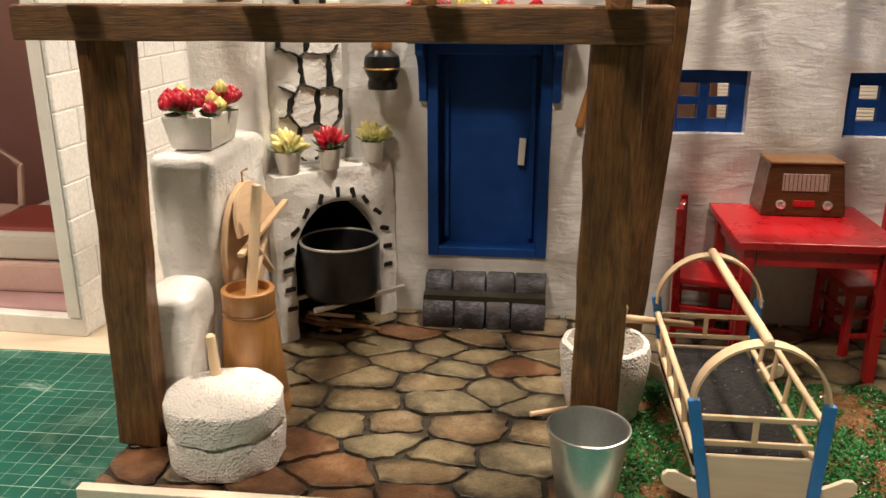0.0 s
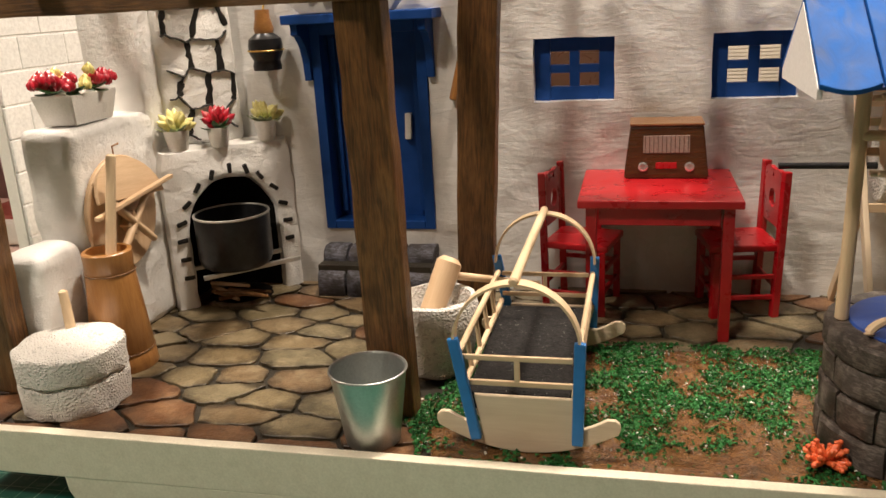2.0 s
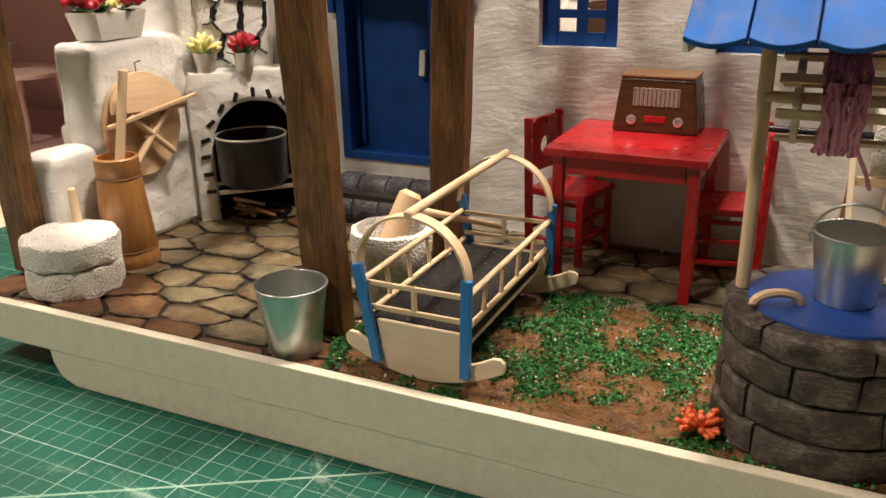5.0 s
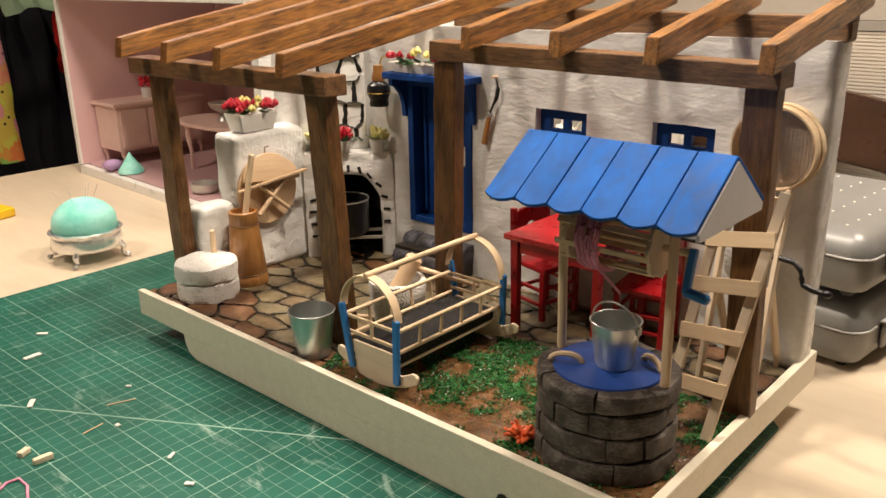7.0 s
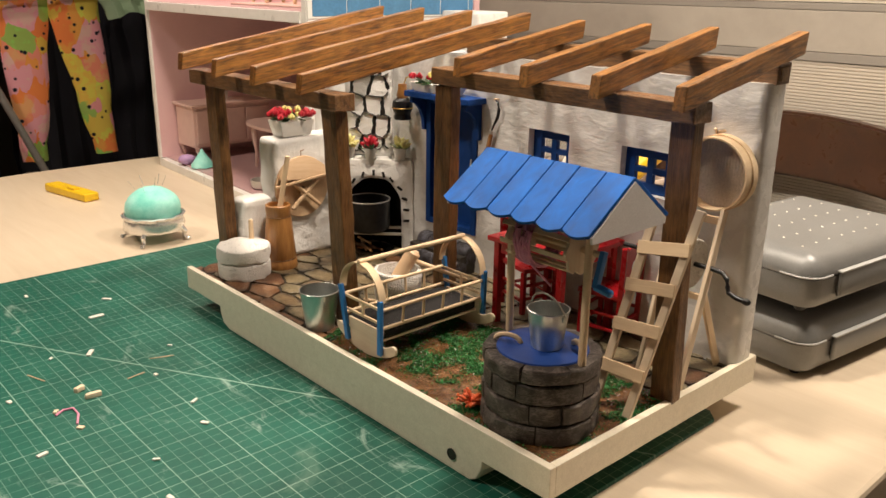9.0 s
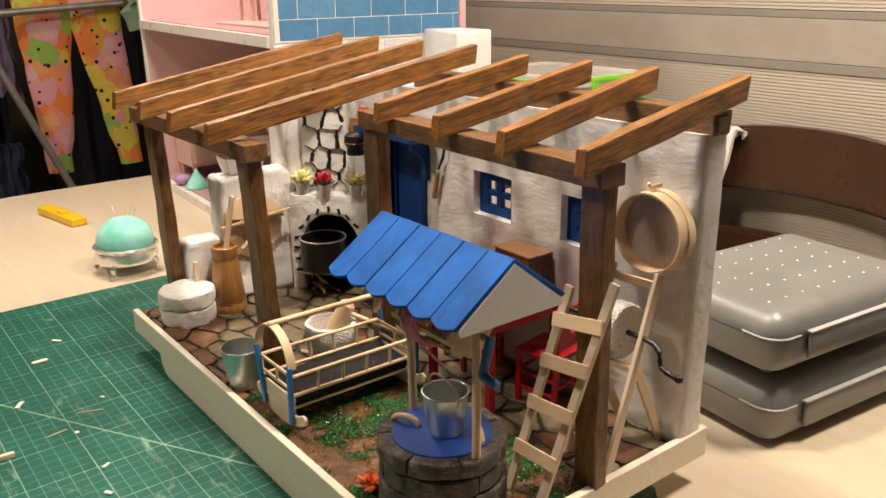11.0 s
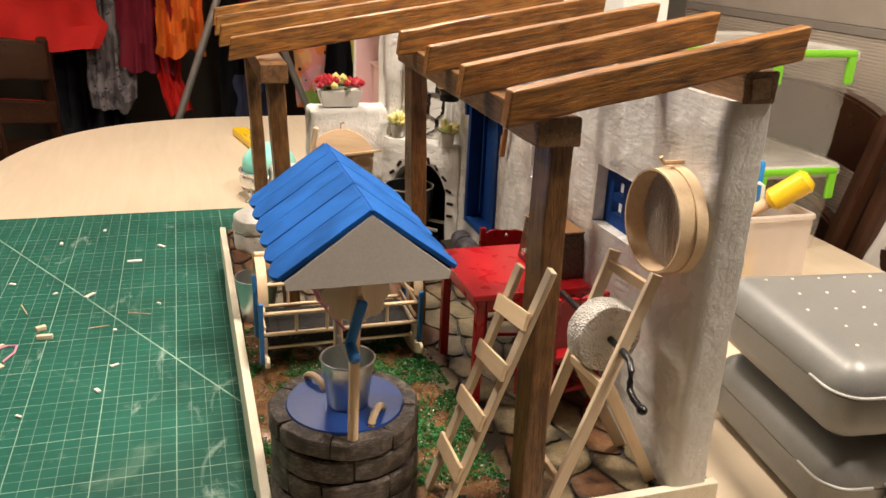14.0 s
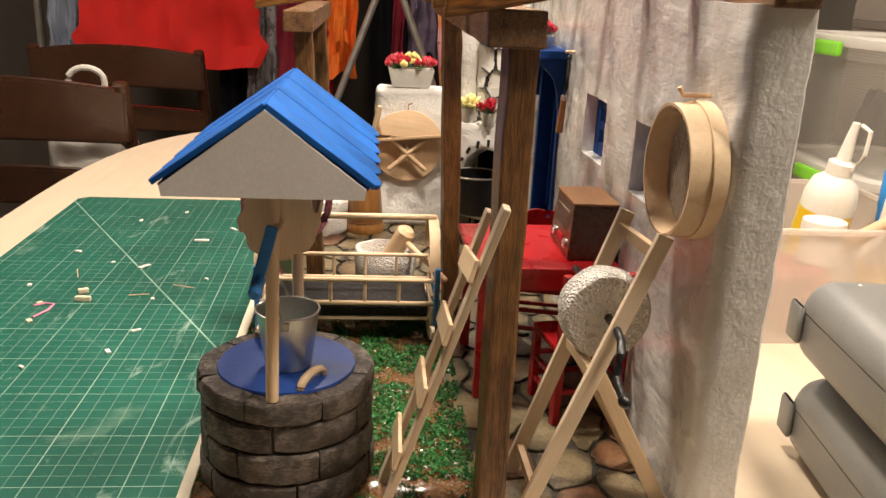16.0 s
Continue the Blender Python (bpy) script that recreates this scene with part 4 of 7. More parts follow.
def window_frame(n, x0, x1, z0, z1, seed):
    root = thing("window_%d" % n, "small blue window with four open panes in a deep plaster recess", "window", (x0 + x1) / 2, WY + 0.01, z0, kind="structure")
    y = WY + 0.010
    w, h, b, mid = x1 - x0 + 0.003, z1 - z0 + 0.003, 0.0105, 0.0058
    cx, cz = (x0 + x1) / 2, (z0 + z1) / 2
    for s in (-1, 1):
        part("side_rail", block(b, 0.005, h, 0.0004, 0, 0.0003, seed), BLUE, root, "", pose(cx + s * (w / 2 - b / 2), y, cz))
        part("cross_rail", block(w - 2 * b, 0.0047, b * 0.9, 0.0004, 0, 0.0003, seed + 1), BLUE, root, "", pose(cx, y, cz + s * (h / 2 - b * 0.45)))
    part("mullion", block(mid, 0.0047, h - 1.8 * b, 0.0004), BLUE, root, "", pose(cx, y, cz))
    for s in (-1, 1):
        part("glazing_bar", block((w - 2 * b - mid) / 2, 0.0045, 0.0048, 0.0004), BLUE, root, "", pose(cx + s * (mid / 2 + (w - 2 * b - mid) / 4), y, cz))
    return root


window_frame(1, *HOLES[1], 1)
window_frame(2, *HOLES[2], 2)


# ---- steps before the door ----
def steps():
    root = thing("door_steps", "two rounded grey stone steps below the blue door", "steps", 0.1668, 0.195, FLOOR)
    rnd = random.Random(3)
    for yc, zc, r, n in ((0.2070, 0.0600, 0.0085, 4), (0.1935, 0.0465, 0.0085, 4)):
        xs = [0.1290 + 0.0757 * i / n + (rnd.uniform(-0.003, 0.003) if 0 < i < n else 0) for i in range(n + 1)]
        for a, b in zip(xs, xs[1:]):
            prof = [(yy, zz) for yy, zz in ([(-r, -0.010)] + [(-r * math.cos(radians(t)), r * 0.9 * math.sin(radians(t))) for t in range(0, 100, 15)] + [(0.0075, r * 0.9), (0.0075, -0.010)])]
            bm = prism([(p, q) for p, q in prof], b - a - 0.0011, 0.0011)
            for v in bm.verts:
                v.co += noise.noise_vector(Vector((v.co.x * 90 + a * 800, v.co.y * 90, v.co.z * 90))) * 0.0006
            part("step_stone", bm, STEP_STONE, root, "", Matrix.Translation((b - 0.0005, yc, max(zc, FLOOR + 0.0095))) @ Matrix.Rotation(radians(90), 4, "Z"), True)
    part("step_core", block(0.0745, 0.022, 0.020), GROUT, root, "dark mortar between the step stones", pose(0.1668, 0.2005, FLOOR + 0.0095))
    return root


steps()


# ---- pergola ----
def pergola():
    root = thing("pergola", "brown-stained wooden pergola with open rafters", "pergola", 0.25, 0.13, FLOOR)
    for k, (x, y, x2, y2, top, w, d) in enumerate(((0.0185, 0.0415, 0.0285, 0.0330, 0.2215, 0.0195, 0.0115), (0.2225, 0.0430, 0.2225, 0.0345, 0.2215, 0.0195, 0.0115),
                                                   (0.2425, 0.1360, 0.2530, 0.1270, 0.2355, 0.0195, 0.0110), (0.4800, 0.1305, 0.4750, 0.1310, 0.2350, 0.0180, 0.0112))):
        stick("post", (x, y, FLOOR), (x2, y2, top), w, d, STAINED, root, "", 0.0012, 12, 0.0011, k + 1, (0, 1, 0))
    stick("front_beam", (-0.0035, 0.0325, 0.2275), (0.2405, 0.0325, 0.2275), 0.0185, 0.0130, STAINED, root, "", 0.0009, 12, 0.0005, 9)
    stick("middle_beam", (0.2440, 0.1265, 0.2435), (0.4880, 0.1275, 0.2405), 0.0205, 0.0130, STAINED, root, "", 0.0009, 12, 0.0005, 10)
    stick("back_beam", (0.1800, 0.2255, 0.2605), (0.4890, 0.2255, 0.2590), 0.0175, 0.0150, STAINED, root, "", 0.0009, 14, 0.0005, 11)
    part("cut_end", block(0.0010, 0.0098, 0.0096, 0.0003), END_GRAIN, root, "pale worn end grain", pose(0.4893, 0.2250, 0.2588, 6))
    fronts = [(0.0230, 0.0030, 0.2440, 0.0170), (0.0900, 0.0020, 0.2430, 0.0850), (0.1560, 0.0020, 0.2425, 0.1570), (0.2190, 0.0050, 0.2410, 0.2325),
              (0.2860, 0.1060, 0.2535, 0.2960), (0.3570, 0.1040, 0.2530, 0.3625), (0.4215, 0.1035, 0.2520, 0.4215), (0.4855, 0.1030, 0.2510, 0.4900)]
    for k, (x, y, z, xb) in enumerate(fronts):
        a, b = Vector((x, y, z)), Vector((xb, 0.2420, 0.2835 if k < 4 else 0.2795))
        bm = block((b - a).length, 0.0088, 0.0148, 0.0009, 12, 0.0006, 20 + k)
        for v in bm.verts:
            v.co.x += 0.32 * v.co.z
        part("rafter", bm, STAINED_LIT, root, "stained rafter in a brighter, lit amber", along(a, b))
    return root


pergola()


# ---- flowers and pots ----
def bloom(bms_by_mat, mat, x, y, z, r, seed, buds=True):
    """A cluster bud: several small overlapping petals."""
    rnd = random.Random(seed)
    for k in range(5):
        a = k * 1.256 + rnd.uniform(-0.3, 0.3)
        m = Matrix.Translation((x + math.cos(a) * r * 0.45, y + math.sin(a) * r * 0.45, z)) @ Euler((rnd.uniform(-0.5, 0.5), rnd.uniform(-0.5, 0.5), a)).to_matrix().to_4x4()
        bms_by_mat.setdefault(mat, []).append((ball(r * 0.62, 1, 0.8, 1.25, 1), m))
    bms_by_mat[mat].append((ball(r * 0.6, 1, 1, 1.3, 1), Matrix.Translation((x, y, z + r * 0.4))))


def petal(length, width, lift):
    bm = bmesh.new()
    rows = []
    for i in range(6):
        k = i / 5
        w = width * math.sin(math.pi * min(0.97, 0.1 + 0.85 * k)) * 0.5
        x, z = length * k, lift * k * k
        rows.append([bm.verts.new((x, -w, z)), bm.verts.new((x, 0, z - w * 0.35)), bm.verts.new((x, w, z))])
    for a, b in zip(rows, rows[1:]):
        for j in range(2):
            bm.faces.new((a[j], a[j + 1], b[j + 1], b[j]))
    r = bmesh.ops.extrude_face_region(bm, geom=bm.faces[:])
    bmesh.ops.translate(bm, vec=(0, 0, 0.0003), verts=[g for g in r["geom"] if isinstance(g, bmesh.types.BMVert)])
    bmesh.ops.recalc_face_normals(bm, faces=bm.faces[:])
    return bm


def square_pot(root, w, d, h, x, y, z, taper=0.8):
    bm = bmesh.new()
    rings = []
    for sx, sy, zz in ((w * taper, d * taper, 0), (w, d, h), (w - 0.0035, d - 0.0035, h), (w * taper - 0.002, d * taper - 0.002, h * 0.72)):
        rings.append([bm.verts.new((a * sx / 2, b * sy / 2, zz)) for a, b in ((-1, -1), (1, -1), (1, 1), (-1, 1))])
    for a, b in zip(rings, rings[1:]):
        for i in range(4):
            bm.faces.new((a[i], a[(i + 1) % 4], b[(i + 1) % 4], b[i]))
    bm.faces.new(rings[0][::-1])
    bm.faces.new(rings[-1])
    bmesh.ops.recalc_face_normals(bm, faces=bm.faces[:])
    bmesh.ops.bevel(bm, geom=[e for e in bm.edges if e.calc_face_angle(0) > 0.6], offset=0.0005, segments=2, affect="EDGES")
    return part("pot", bm, SMOOTH_WHITE, root, "white square pot", pose(x, y, z))


def flower_box(name, label, x, y, z, w, d, h, seed, rz=0.0, n=20):
    root = thing(name, label, "flower box", x, y, z)
    square_pot(root, w, d, h, x, y, z)
    rnd = random.Random(seed)
    blooms = {}
    leaves = []
    for k in range(n):
        u, v = rnd.uniform(-0.5, 0.5), rnd.uniform(-0.5, 0.5)
        mat = PETAL_YELLOW if abs(v) < 0.2 and rnd.random() < 0.55 else PETAL_RED
        bloom(blooms, mat, x + u * w * 1.1, y + v * d * 1.02, z + h + 0.0040 + rnd.uniform(0, 0.008) * (1.1 - 1.6 * abs(v)), 0.0036, seed + k)
    for k in range(22):
        a = rnd.uniform(0, 6.28)
        m = Matrix.Translation((x + math.cos(a) * w * 0.25, y + math.sin(a) * d * 0.32, z + h + 0.001)) @ Euler((0, rnd.uniform(-0.4, 0.25), a)).to_matrix().to_4x4()
        leaves.append((petal(0.0105, 0.006, 0.001), m))
    for mat, bms in blooms.items():
        part("blossoms", join(bms), mat, root, "red blossoms" if mat is PETAL_RED else "yellow blossoms", None, True)
    part("leaves", join(leaves), LEAF, root, "dark green leaves", None, True)
    return root


flower_box("flower_box", "white flower box of red and yellow blossoms on the wing wall", 0.0305, 0.1140, 0.1650, 0.0245, 0.041, 0.0160, 4, n=34)
flower_box("flower_box", "long white flower box with red and yellow blossoms above the door", 0.1600, 0.1985, 0.2142, 0.070, 0.014, 0.0085, 9, n=12)


def tulip_pot(x, y, z, mat, label, seed, r=0.0075, h=0.0125, count=8):
    root = thing("potted_flower", label, "potted flower", x, y, z)
    part("pot", lathe([(0, 0), (r * 0.68, 0), (r * 0.74, 0.0006), (r, h), (r * 0.86, h), (r * 0.78, h * 0.8), (0, h * 0.8)], 22), SMOOTH_WHITE, root, "white round pot", pose(x, y, z), True)
    rnd = random.Random(seed)
    pet, leaf = [], []
    for k in range(count):
        a = k * 2.4 + rnd.uniform(-0.3, 0.3)
        tilt = rnd.uniform(0.15, 1.05) if mat is PETAL_RED else rnd.uniform(0.3, 1.35)
        base = Matrix.Translation((x, y, z + h)) @ Euler((0, 0, a)).to_matrix().to_4x4() @ Matrix.Rotation(tilt, 4, "Y")
        pet.append((ball(0.0024, 1.0, 1.0, 2.2, 1), base @ Matrix.Translation((0, 0, 0.0085))))
        pet.append((ball(0.0017, 1.0, 1.0, 2.2, 1), base @ Matrix.Translation((0.0016, 0.0008, 0.0062))))
    for k in range(9):
        a = k * 0.698 + rnd.uniform(-0.3, 0.3)
        leaf.append((petal(0.0115, 0.005, 0.003), Matrix.Translation((x, y, z + h * 0.92)) @ Euler((0, rnd.uniform(-0.35, 0.1), a)).to_matrix().to_4x4()))
    part("blossoms", join(pet), mat, root, "", None, True)
    part("leaves", join(leaf), LEAF if mat is PETAL_RED else LEAF_PALE, root, "", None, True)
    return root


tulip_pot(0.0570, 0.1655, 0.1388, PETAL_CREAM, "pale yellow flowers in a white pot on the mantel", 1, 0.0078, 0.0125, 15)
tulip_pot(0.0775, 0.1790, 0.1388, PETAL_RED, "red tulips in a white pot on the mantel", 2, 0.007, 0.0120, 10)
tulip_pot(0.0985, 0.2015, 0.1388, PETAL_CREAM, "pale yellow flowers in a white pot on the mantel", 3, 0.0072, 0.0125, 15)


# ---- hearth: kettle, grate, firewood, hanging jug ----
def kettle():
    x, y, z, r = 0.0835, 0.1705, 0.0655, 0.0232
    root = thing("cooking_pot", "black enamel cooking pot with a bright rim over the fire", "cooking pot", x, y, z)
    part("pot_body", lathe([(0, 0), (r * 0.82, 0), (r * 0.93, 0.002), (r * 0.985, 0.006), (r, 0.033), (r * 0.955, 0.033), (r * 0.93, 0.006), (0, 0.003)], 48), BLACK_IRON, root, "", pose(x, y, z), True)
    part("rim", tube([(x + r * 0.985 * math.cos(a), y + r * 0.985 * math.sin(a), z + 0.0332) for a in [2 * math.pi * i / 48 for i in range(48)]], 0.0008, 8, True), METAL_GREY, root, "bright worn metal rim", None, True)
    return root


kettle()
grate = thing("fire_grate", "two thin pale bars that carry the cooking pot", "grate", 0.083, 0.172, 0.0635)
for off in (-0.012, 0.012):
    a = HA @ Vector((-0.030, off - 0.008, 0.0640))
    b = HA @ Vector((0.0325, off - 0.008, 0.0640))
    stick("grate_bar", a, b, 0.003, 0.0026, METAL_GREY, grate)
rnd = random.Random(8)
for k in range(7):
    a = HA @ Vector((rnd.uniform(-0.02, 0.0), rnd.uniform(-0.012, 0.02), FLOOR + 0.002 + 0.0016 * k))
    ang = rnd.uniform(-0.7, 0.7)
    b = a + Vector((math.cos(ang), math.sin(ang), 0.02)) * rnd.uniform(0.022, 0.034)
    tagged(rod("firewood", a, b, 0.0015, 0.0011, STAINED if k % 3 else BEECH, None, "", 8), "thin split firewood stick in the hearth", "firewood", "firewood in the hearth")
part_ash = part("ash_bed", lathe([(0, 0.002), (0.012, 0.0018), (0.021, 0.0003), (0, 0)], 24, 0.0006, 3), SOOT, None, "", Matrix.Translation(HA @ Vector((0, 0.006, FLOOR))), True)
tagged(part_ash, "black ash on the hearth floor", "ash")


def jug():
    x, y, z = 0.1055, 0.1995, 0.1820
    root = thing("hanging_jug", "black jug with a brass band hanging by the chimney", "jug", x, y, z)
    part("jug_body", lathe([(0, 0), (0.0085, 0.0003), (0.0088, 0.003), (0.0080, 0.006), (0.0102, 0.0105), (0.0106, 0.015), (0.0098, 0.019), (0.0052, 0.0225), (0.0040, 0.026), (0.0046, 0.030), (0.0032, 0.030), (0, 0.029)], 30), BLACK_IRON, root, "", pose(x, y, z), True)
    part("band", tube([(x + 0.0108 * math.cos(a), y + 0.0108 * math.sin(a), z + 0.0122) for a in [2 * math.pi * i / 36 for i in range(36)]], 0.0006, 6, True), BRASS, root, "thin brass band", None, True)
    part("wicker_neck", lathe([(0.0056, 0.0222), (0.0062, 0.025), (0.0046, 0.031), (0.0044, 0.036), (0, 0.036)], 20, 0.0003), CHURN, root, "reddish woven neck", pose(x, y, z), True)
    part("loop", tube([(x, y + 0.002, z + 0.036), (x, y + 0.005, z + 0.042), (x, y + 0.010, z + 0.043)], 0.0007, 6), BRASS, root, "", None, True)
    return root


jug()


# ---- things by the wing wall ----
def churn():
    x, y = 0.0610, 0.0755
    root = thing("butter_churn", "varnished brown wooden butter churn with a plunger", "butter churn", x, y, FLOOR)
    h = 0.0645
    bm = lathe([(0, 0), (0.0168, 0), (0.0172, 0.001), (0.0163, 0.009), (0.0159, 0.0095), (0.0162, 0.010), (0.0124, h - 0.012), (0.0119, h - 0.0115), (0.0123, h - 0.011), (0.0126, h - 0.0006), (0.0120, h), (0.0102, h), (0.0098, h - 0.004), (0, h - 0.005)], 40)
    bmesh.ops.rotate(bm, cent=(0, 0, 0), matrix=Matrix.Rotation(radians(90), 3, "Y"), verts=bm.verts)
    part("tub", bm, CHURN, root, "", pose(x, y, FLOOR) @ Matrix.Rotation(radians(-90), 4, "Y"), True)
    for zz, rr in ((0.0098, 0.0163), (h - 0.0115, 0.01245)):
        part("hoop", tube([(x + rr * math.cos(a), y + rr * math.sin(a), FLOOR + zz) for a in [2 * math.pi * i / 40 for i in range(40)]], 0.0005, 6, True), STAINED, root, "dark scored ring", None, True)
    rod("plunger", (x + 0.001, y + 0.001, FLOOR + h - 0.006), (0.0655, 0.0865, 0.1520), 0.0027, 0.0025, RAW, root, "pale wooden plunger stick")
    return root


churn()


def millstone():
    x, y = 0.0615, 0.0345
    root = thing("hand_millstone", "two stacked pitted white millstones with a wooden peg", "millstone", x, y, FLOOR)
    for k, (z0, z1, r) in enumerate(((0, 0.0165, 0.0252), (0.0170, 0.0312, 0.0258))):
        prof = [(0, z0), (r * 0.95, z0), (r * 0.99, z0 + 0.0010), (r, z0 + 0.004), (r, z1 - 0.004), (r * 0.99, z1 - 0.0012), (r * 0.95, z1 - 0.0002)]
        if k:
            prof += [(r * 0.8, z1 + 0.0006), (r * 0.62, z1 + 0.0008), (r * 0.38, z1 + 0.0022), (0, z1 + 0.0022)]
        else:
            prof += [(0, z1)]
        part("stone_disc", lathe(prof, 64, 0.0014, 3 + k, 130), PUMICE_FINE, root, "", pose(x, y, FLOOR), True)
    rod("peg", (0.0530, 0.0485, FLOOR + 0.030), (0.0515, 0.0495, 0.0910), 0.0026, 0.0022, RAW, root, "pale wooden peg")
    return root


millstone()


def tray():
    x = 0.0470
    y, z, r = 0.1120, 0.1145, 0.0318
    root = thing("wooden_bread_board", "round beech board with crossed rods hanging on the wing wall", "wooden board", x, y, z)
    bm = lathe([(0, 0), (r - 0.0006, 0), (r, 0.0006), (r, 0.0024), (r - 0.0006, 0.003), (0, 0.003)], 48)
    part("disc", bm, BEECH, root, "", pose(x, y, z, 0, 90, 0), True)
    # raised upper segment above the cross rail
    half = [(r * 0.96 * math.cos(radians(a)), r * 0.72 * math.sin(radians(a))) for a in range(0, 181, 12)]
    part("flap", slab(half, -0.001, 0.001, 0.0004), BEECH, root, "", Matrix.Translation((x + 0.0095, y, z + 0.0085)) @ Matrix.Rotation(radians(-90), 4, "Z") @ Matrix.Rotation(radians(-6), 4, "Y") @ Matrix.Rotation(radians(107), 4, "X"))
    stick("cross_rail", (x + 0.0120, y - 0.037, z + 0.0055), (x + 0.0120, y + 0.037, z + 0.0125), 0.0032, 0.0022, BEECH, root)
    for s in (-1, 1):
        rod("crossed_rod", (x + 0.0085, y - 0.0165, z + s * 0.0145 - 0.006), (x + 0.0085, y + 0.0165, z - s * 0.0145 - 0.006), 0.0023, 0.0019, BEECH, root, "", 12)
    part("hub", block(0.008, 0.010, 0.010, 0.001), BEECH, root, "", pose(x + 0.005, y, z - 0.006, 45))
    part("hook", tube([(x + 0.002, y, z + 0.031), (x + 0.002, y, z + 0.037), (x + 0.004, y + 0.003, z + 0.038)], 0.0006, 6), CHURN, root, "thin hanging hook", None, True)
    return root


tray()


# ---- pail at the front post, mortar and pestle ----
def pail(name, label, x, y, z, rt, rb, h, handle=False):
    root = thing(name, label, "bucket", x, y, z)
    part("shell", lathe([(0, 0.0008), (rb * 0.96, 0.0), (rb, 0.0006), (rt * 0.995, h - 0.0008), (rt, h), (rt * 0.955, h - 0.0002), (rb * 0.94, 0.0016), (0, 0.0016)], 48), STEEL, root, "", pose(x, y, z), True)
    part("rolled_rim", tube([(x + rt * math.cos(a), y + rt * math.sin(a), z + h) for a in [2 * math.pi * i / 48 for i in range(48)]], 0.0006, 8, True), STEEL, root, "", None, True)
    if handle:
        pts = [(x + math.cos(radians(a)) * rt * 1.05, y - 0.004 * math.sin(radians(a)), z + h * 0.86 + 0.015 * math.sin(radians(a))) for a in range(0, 181, 12)]
        part("bail", tube(pts, 0.0006, 6), METAL_GREY, root, "thin wire bail", None, True)
        for s in (-1, 1):
            part("ear", block(0.0012, 0.004, 0.004, 0.0004), STEEL, root, "", pose(x + s * rt * 1.02, y, z + h * 0.88))
    return root


pail("tin_bucket", "shiny galvanised tin bucket standing on the flagstones", 0.2190, 0.0172, FLOOR, 0.0163, 0.0118, 0.0335)


def mortar():
    x, y = 0.2310, 0.0905
    root = thing("stone_mortar", "white pitted stone mortar on the flagstones", "mortar", x, y, FLOOR)
    part("bowl", lathe([(0, 0), (0.0150, 0), (0.0168, 0.002), (0.0205, 0.018), (0.0216, 0.034), (0.0208, 0.0385), (0.0178, 0.0390), (0.0165, 0.034), (0.012, 0.018), (0, 0.014)], 52, 0.0010, 2, 120), PUMICE, root, "", pose(x, y, FLOOR), True)
    return root


mortar()
mallet = thing("wooden_mallet", "pale wooden mallet resting in the stone mortar", "mallet", 0.233, 0.095, 0.062)
rod("mallet_head", (0.2270, 0.0905, 0.0640), (0.2368, 0.1055, 0.0935), 0.0062, 0.0066, BEECH, mallet, "", 24)
rod("mallet_handle", (0.2345, 0.1020, 0.0855), (0.2790, 0.1290, 0.0720), 0.0022, 0.0016, BEECH, mallet, "", 12)
twig = rod("twig", (0.1960, 0.0800, FLOOR + 0.0025), (0.2150, 0.0860, FLOOR + 0.0040), 0.0014, 0.0012, BEECH, None, "", 8)
tagged(twig, "short thin wooden stick beside the mortar", "stick")


# ---- table, chairs, radio ----
def red_table():
    x0, x1, y0, y1, z = 0.2985, 0.3805, 0.1325, 0.2110, 0.1165
    root = thing("dining_table_red", "small red painted wooden table by the white wall", "table", (x0 + x1) / 2, (y0 + y1) / 2, FLOOR)
    part("tabletop", block(x1 - x0, y1 - y0, 0.0042, 0.0009, 6, 0.0002), RED, root, "", pose((x0 + x1) / 2, (y0 + y1) / 2, z - 0.0021))
    i = 0.0068
    za = z - 0.0042 - 0.0050
    for yy in (y0 + i, y1 - i):
        stick("apron", (x0 + i + 0.004, yy, za), (x1 - i - 0.004, yy, za), 0.003, 0.010, RED, root)
    for xx in (x0 + i, x1 - i):
        stick("apron", (xx, y0 + i + 0.004, za), (xx, y1 - i - 0.004, za), 0.003, 0.010, RED, root)
    for xx in (x0 + i, x1 - i):
        for yy in (y0 + i, y1 - i):
            stick("leg", (xx, yy, FLOOR), (xx, yy, z - 0.0042), 0.0056, 0.0056, RED, root, "", 0.0006)
    return root


red_table()


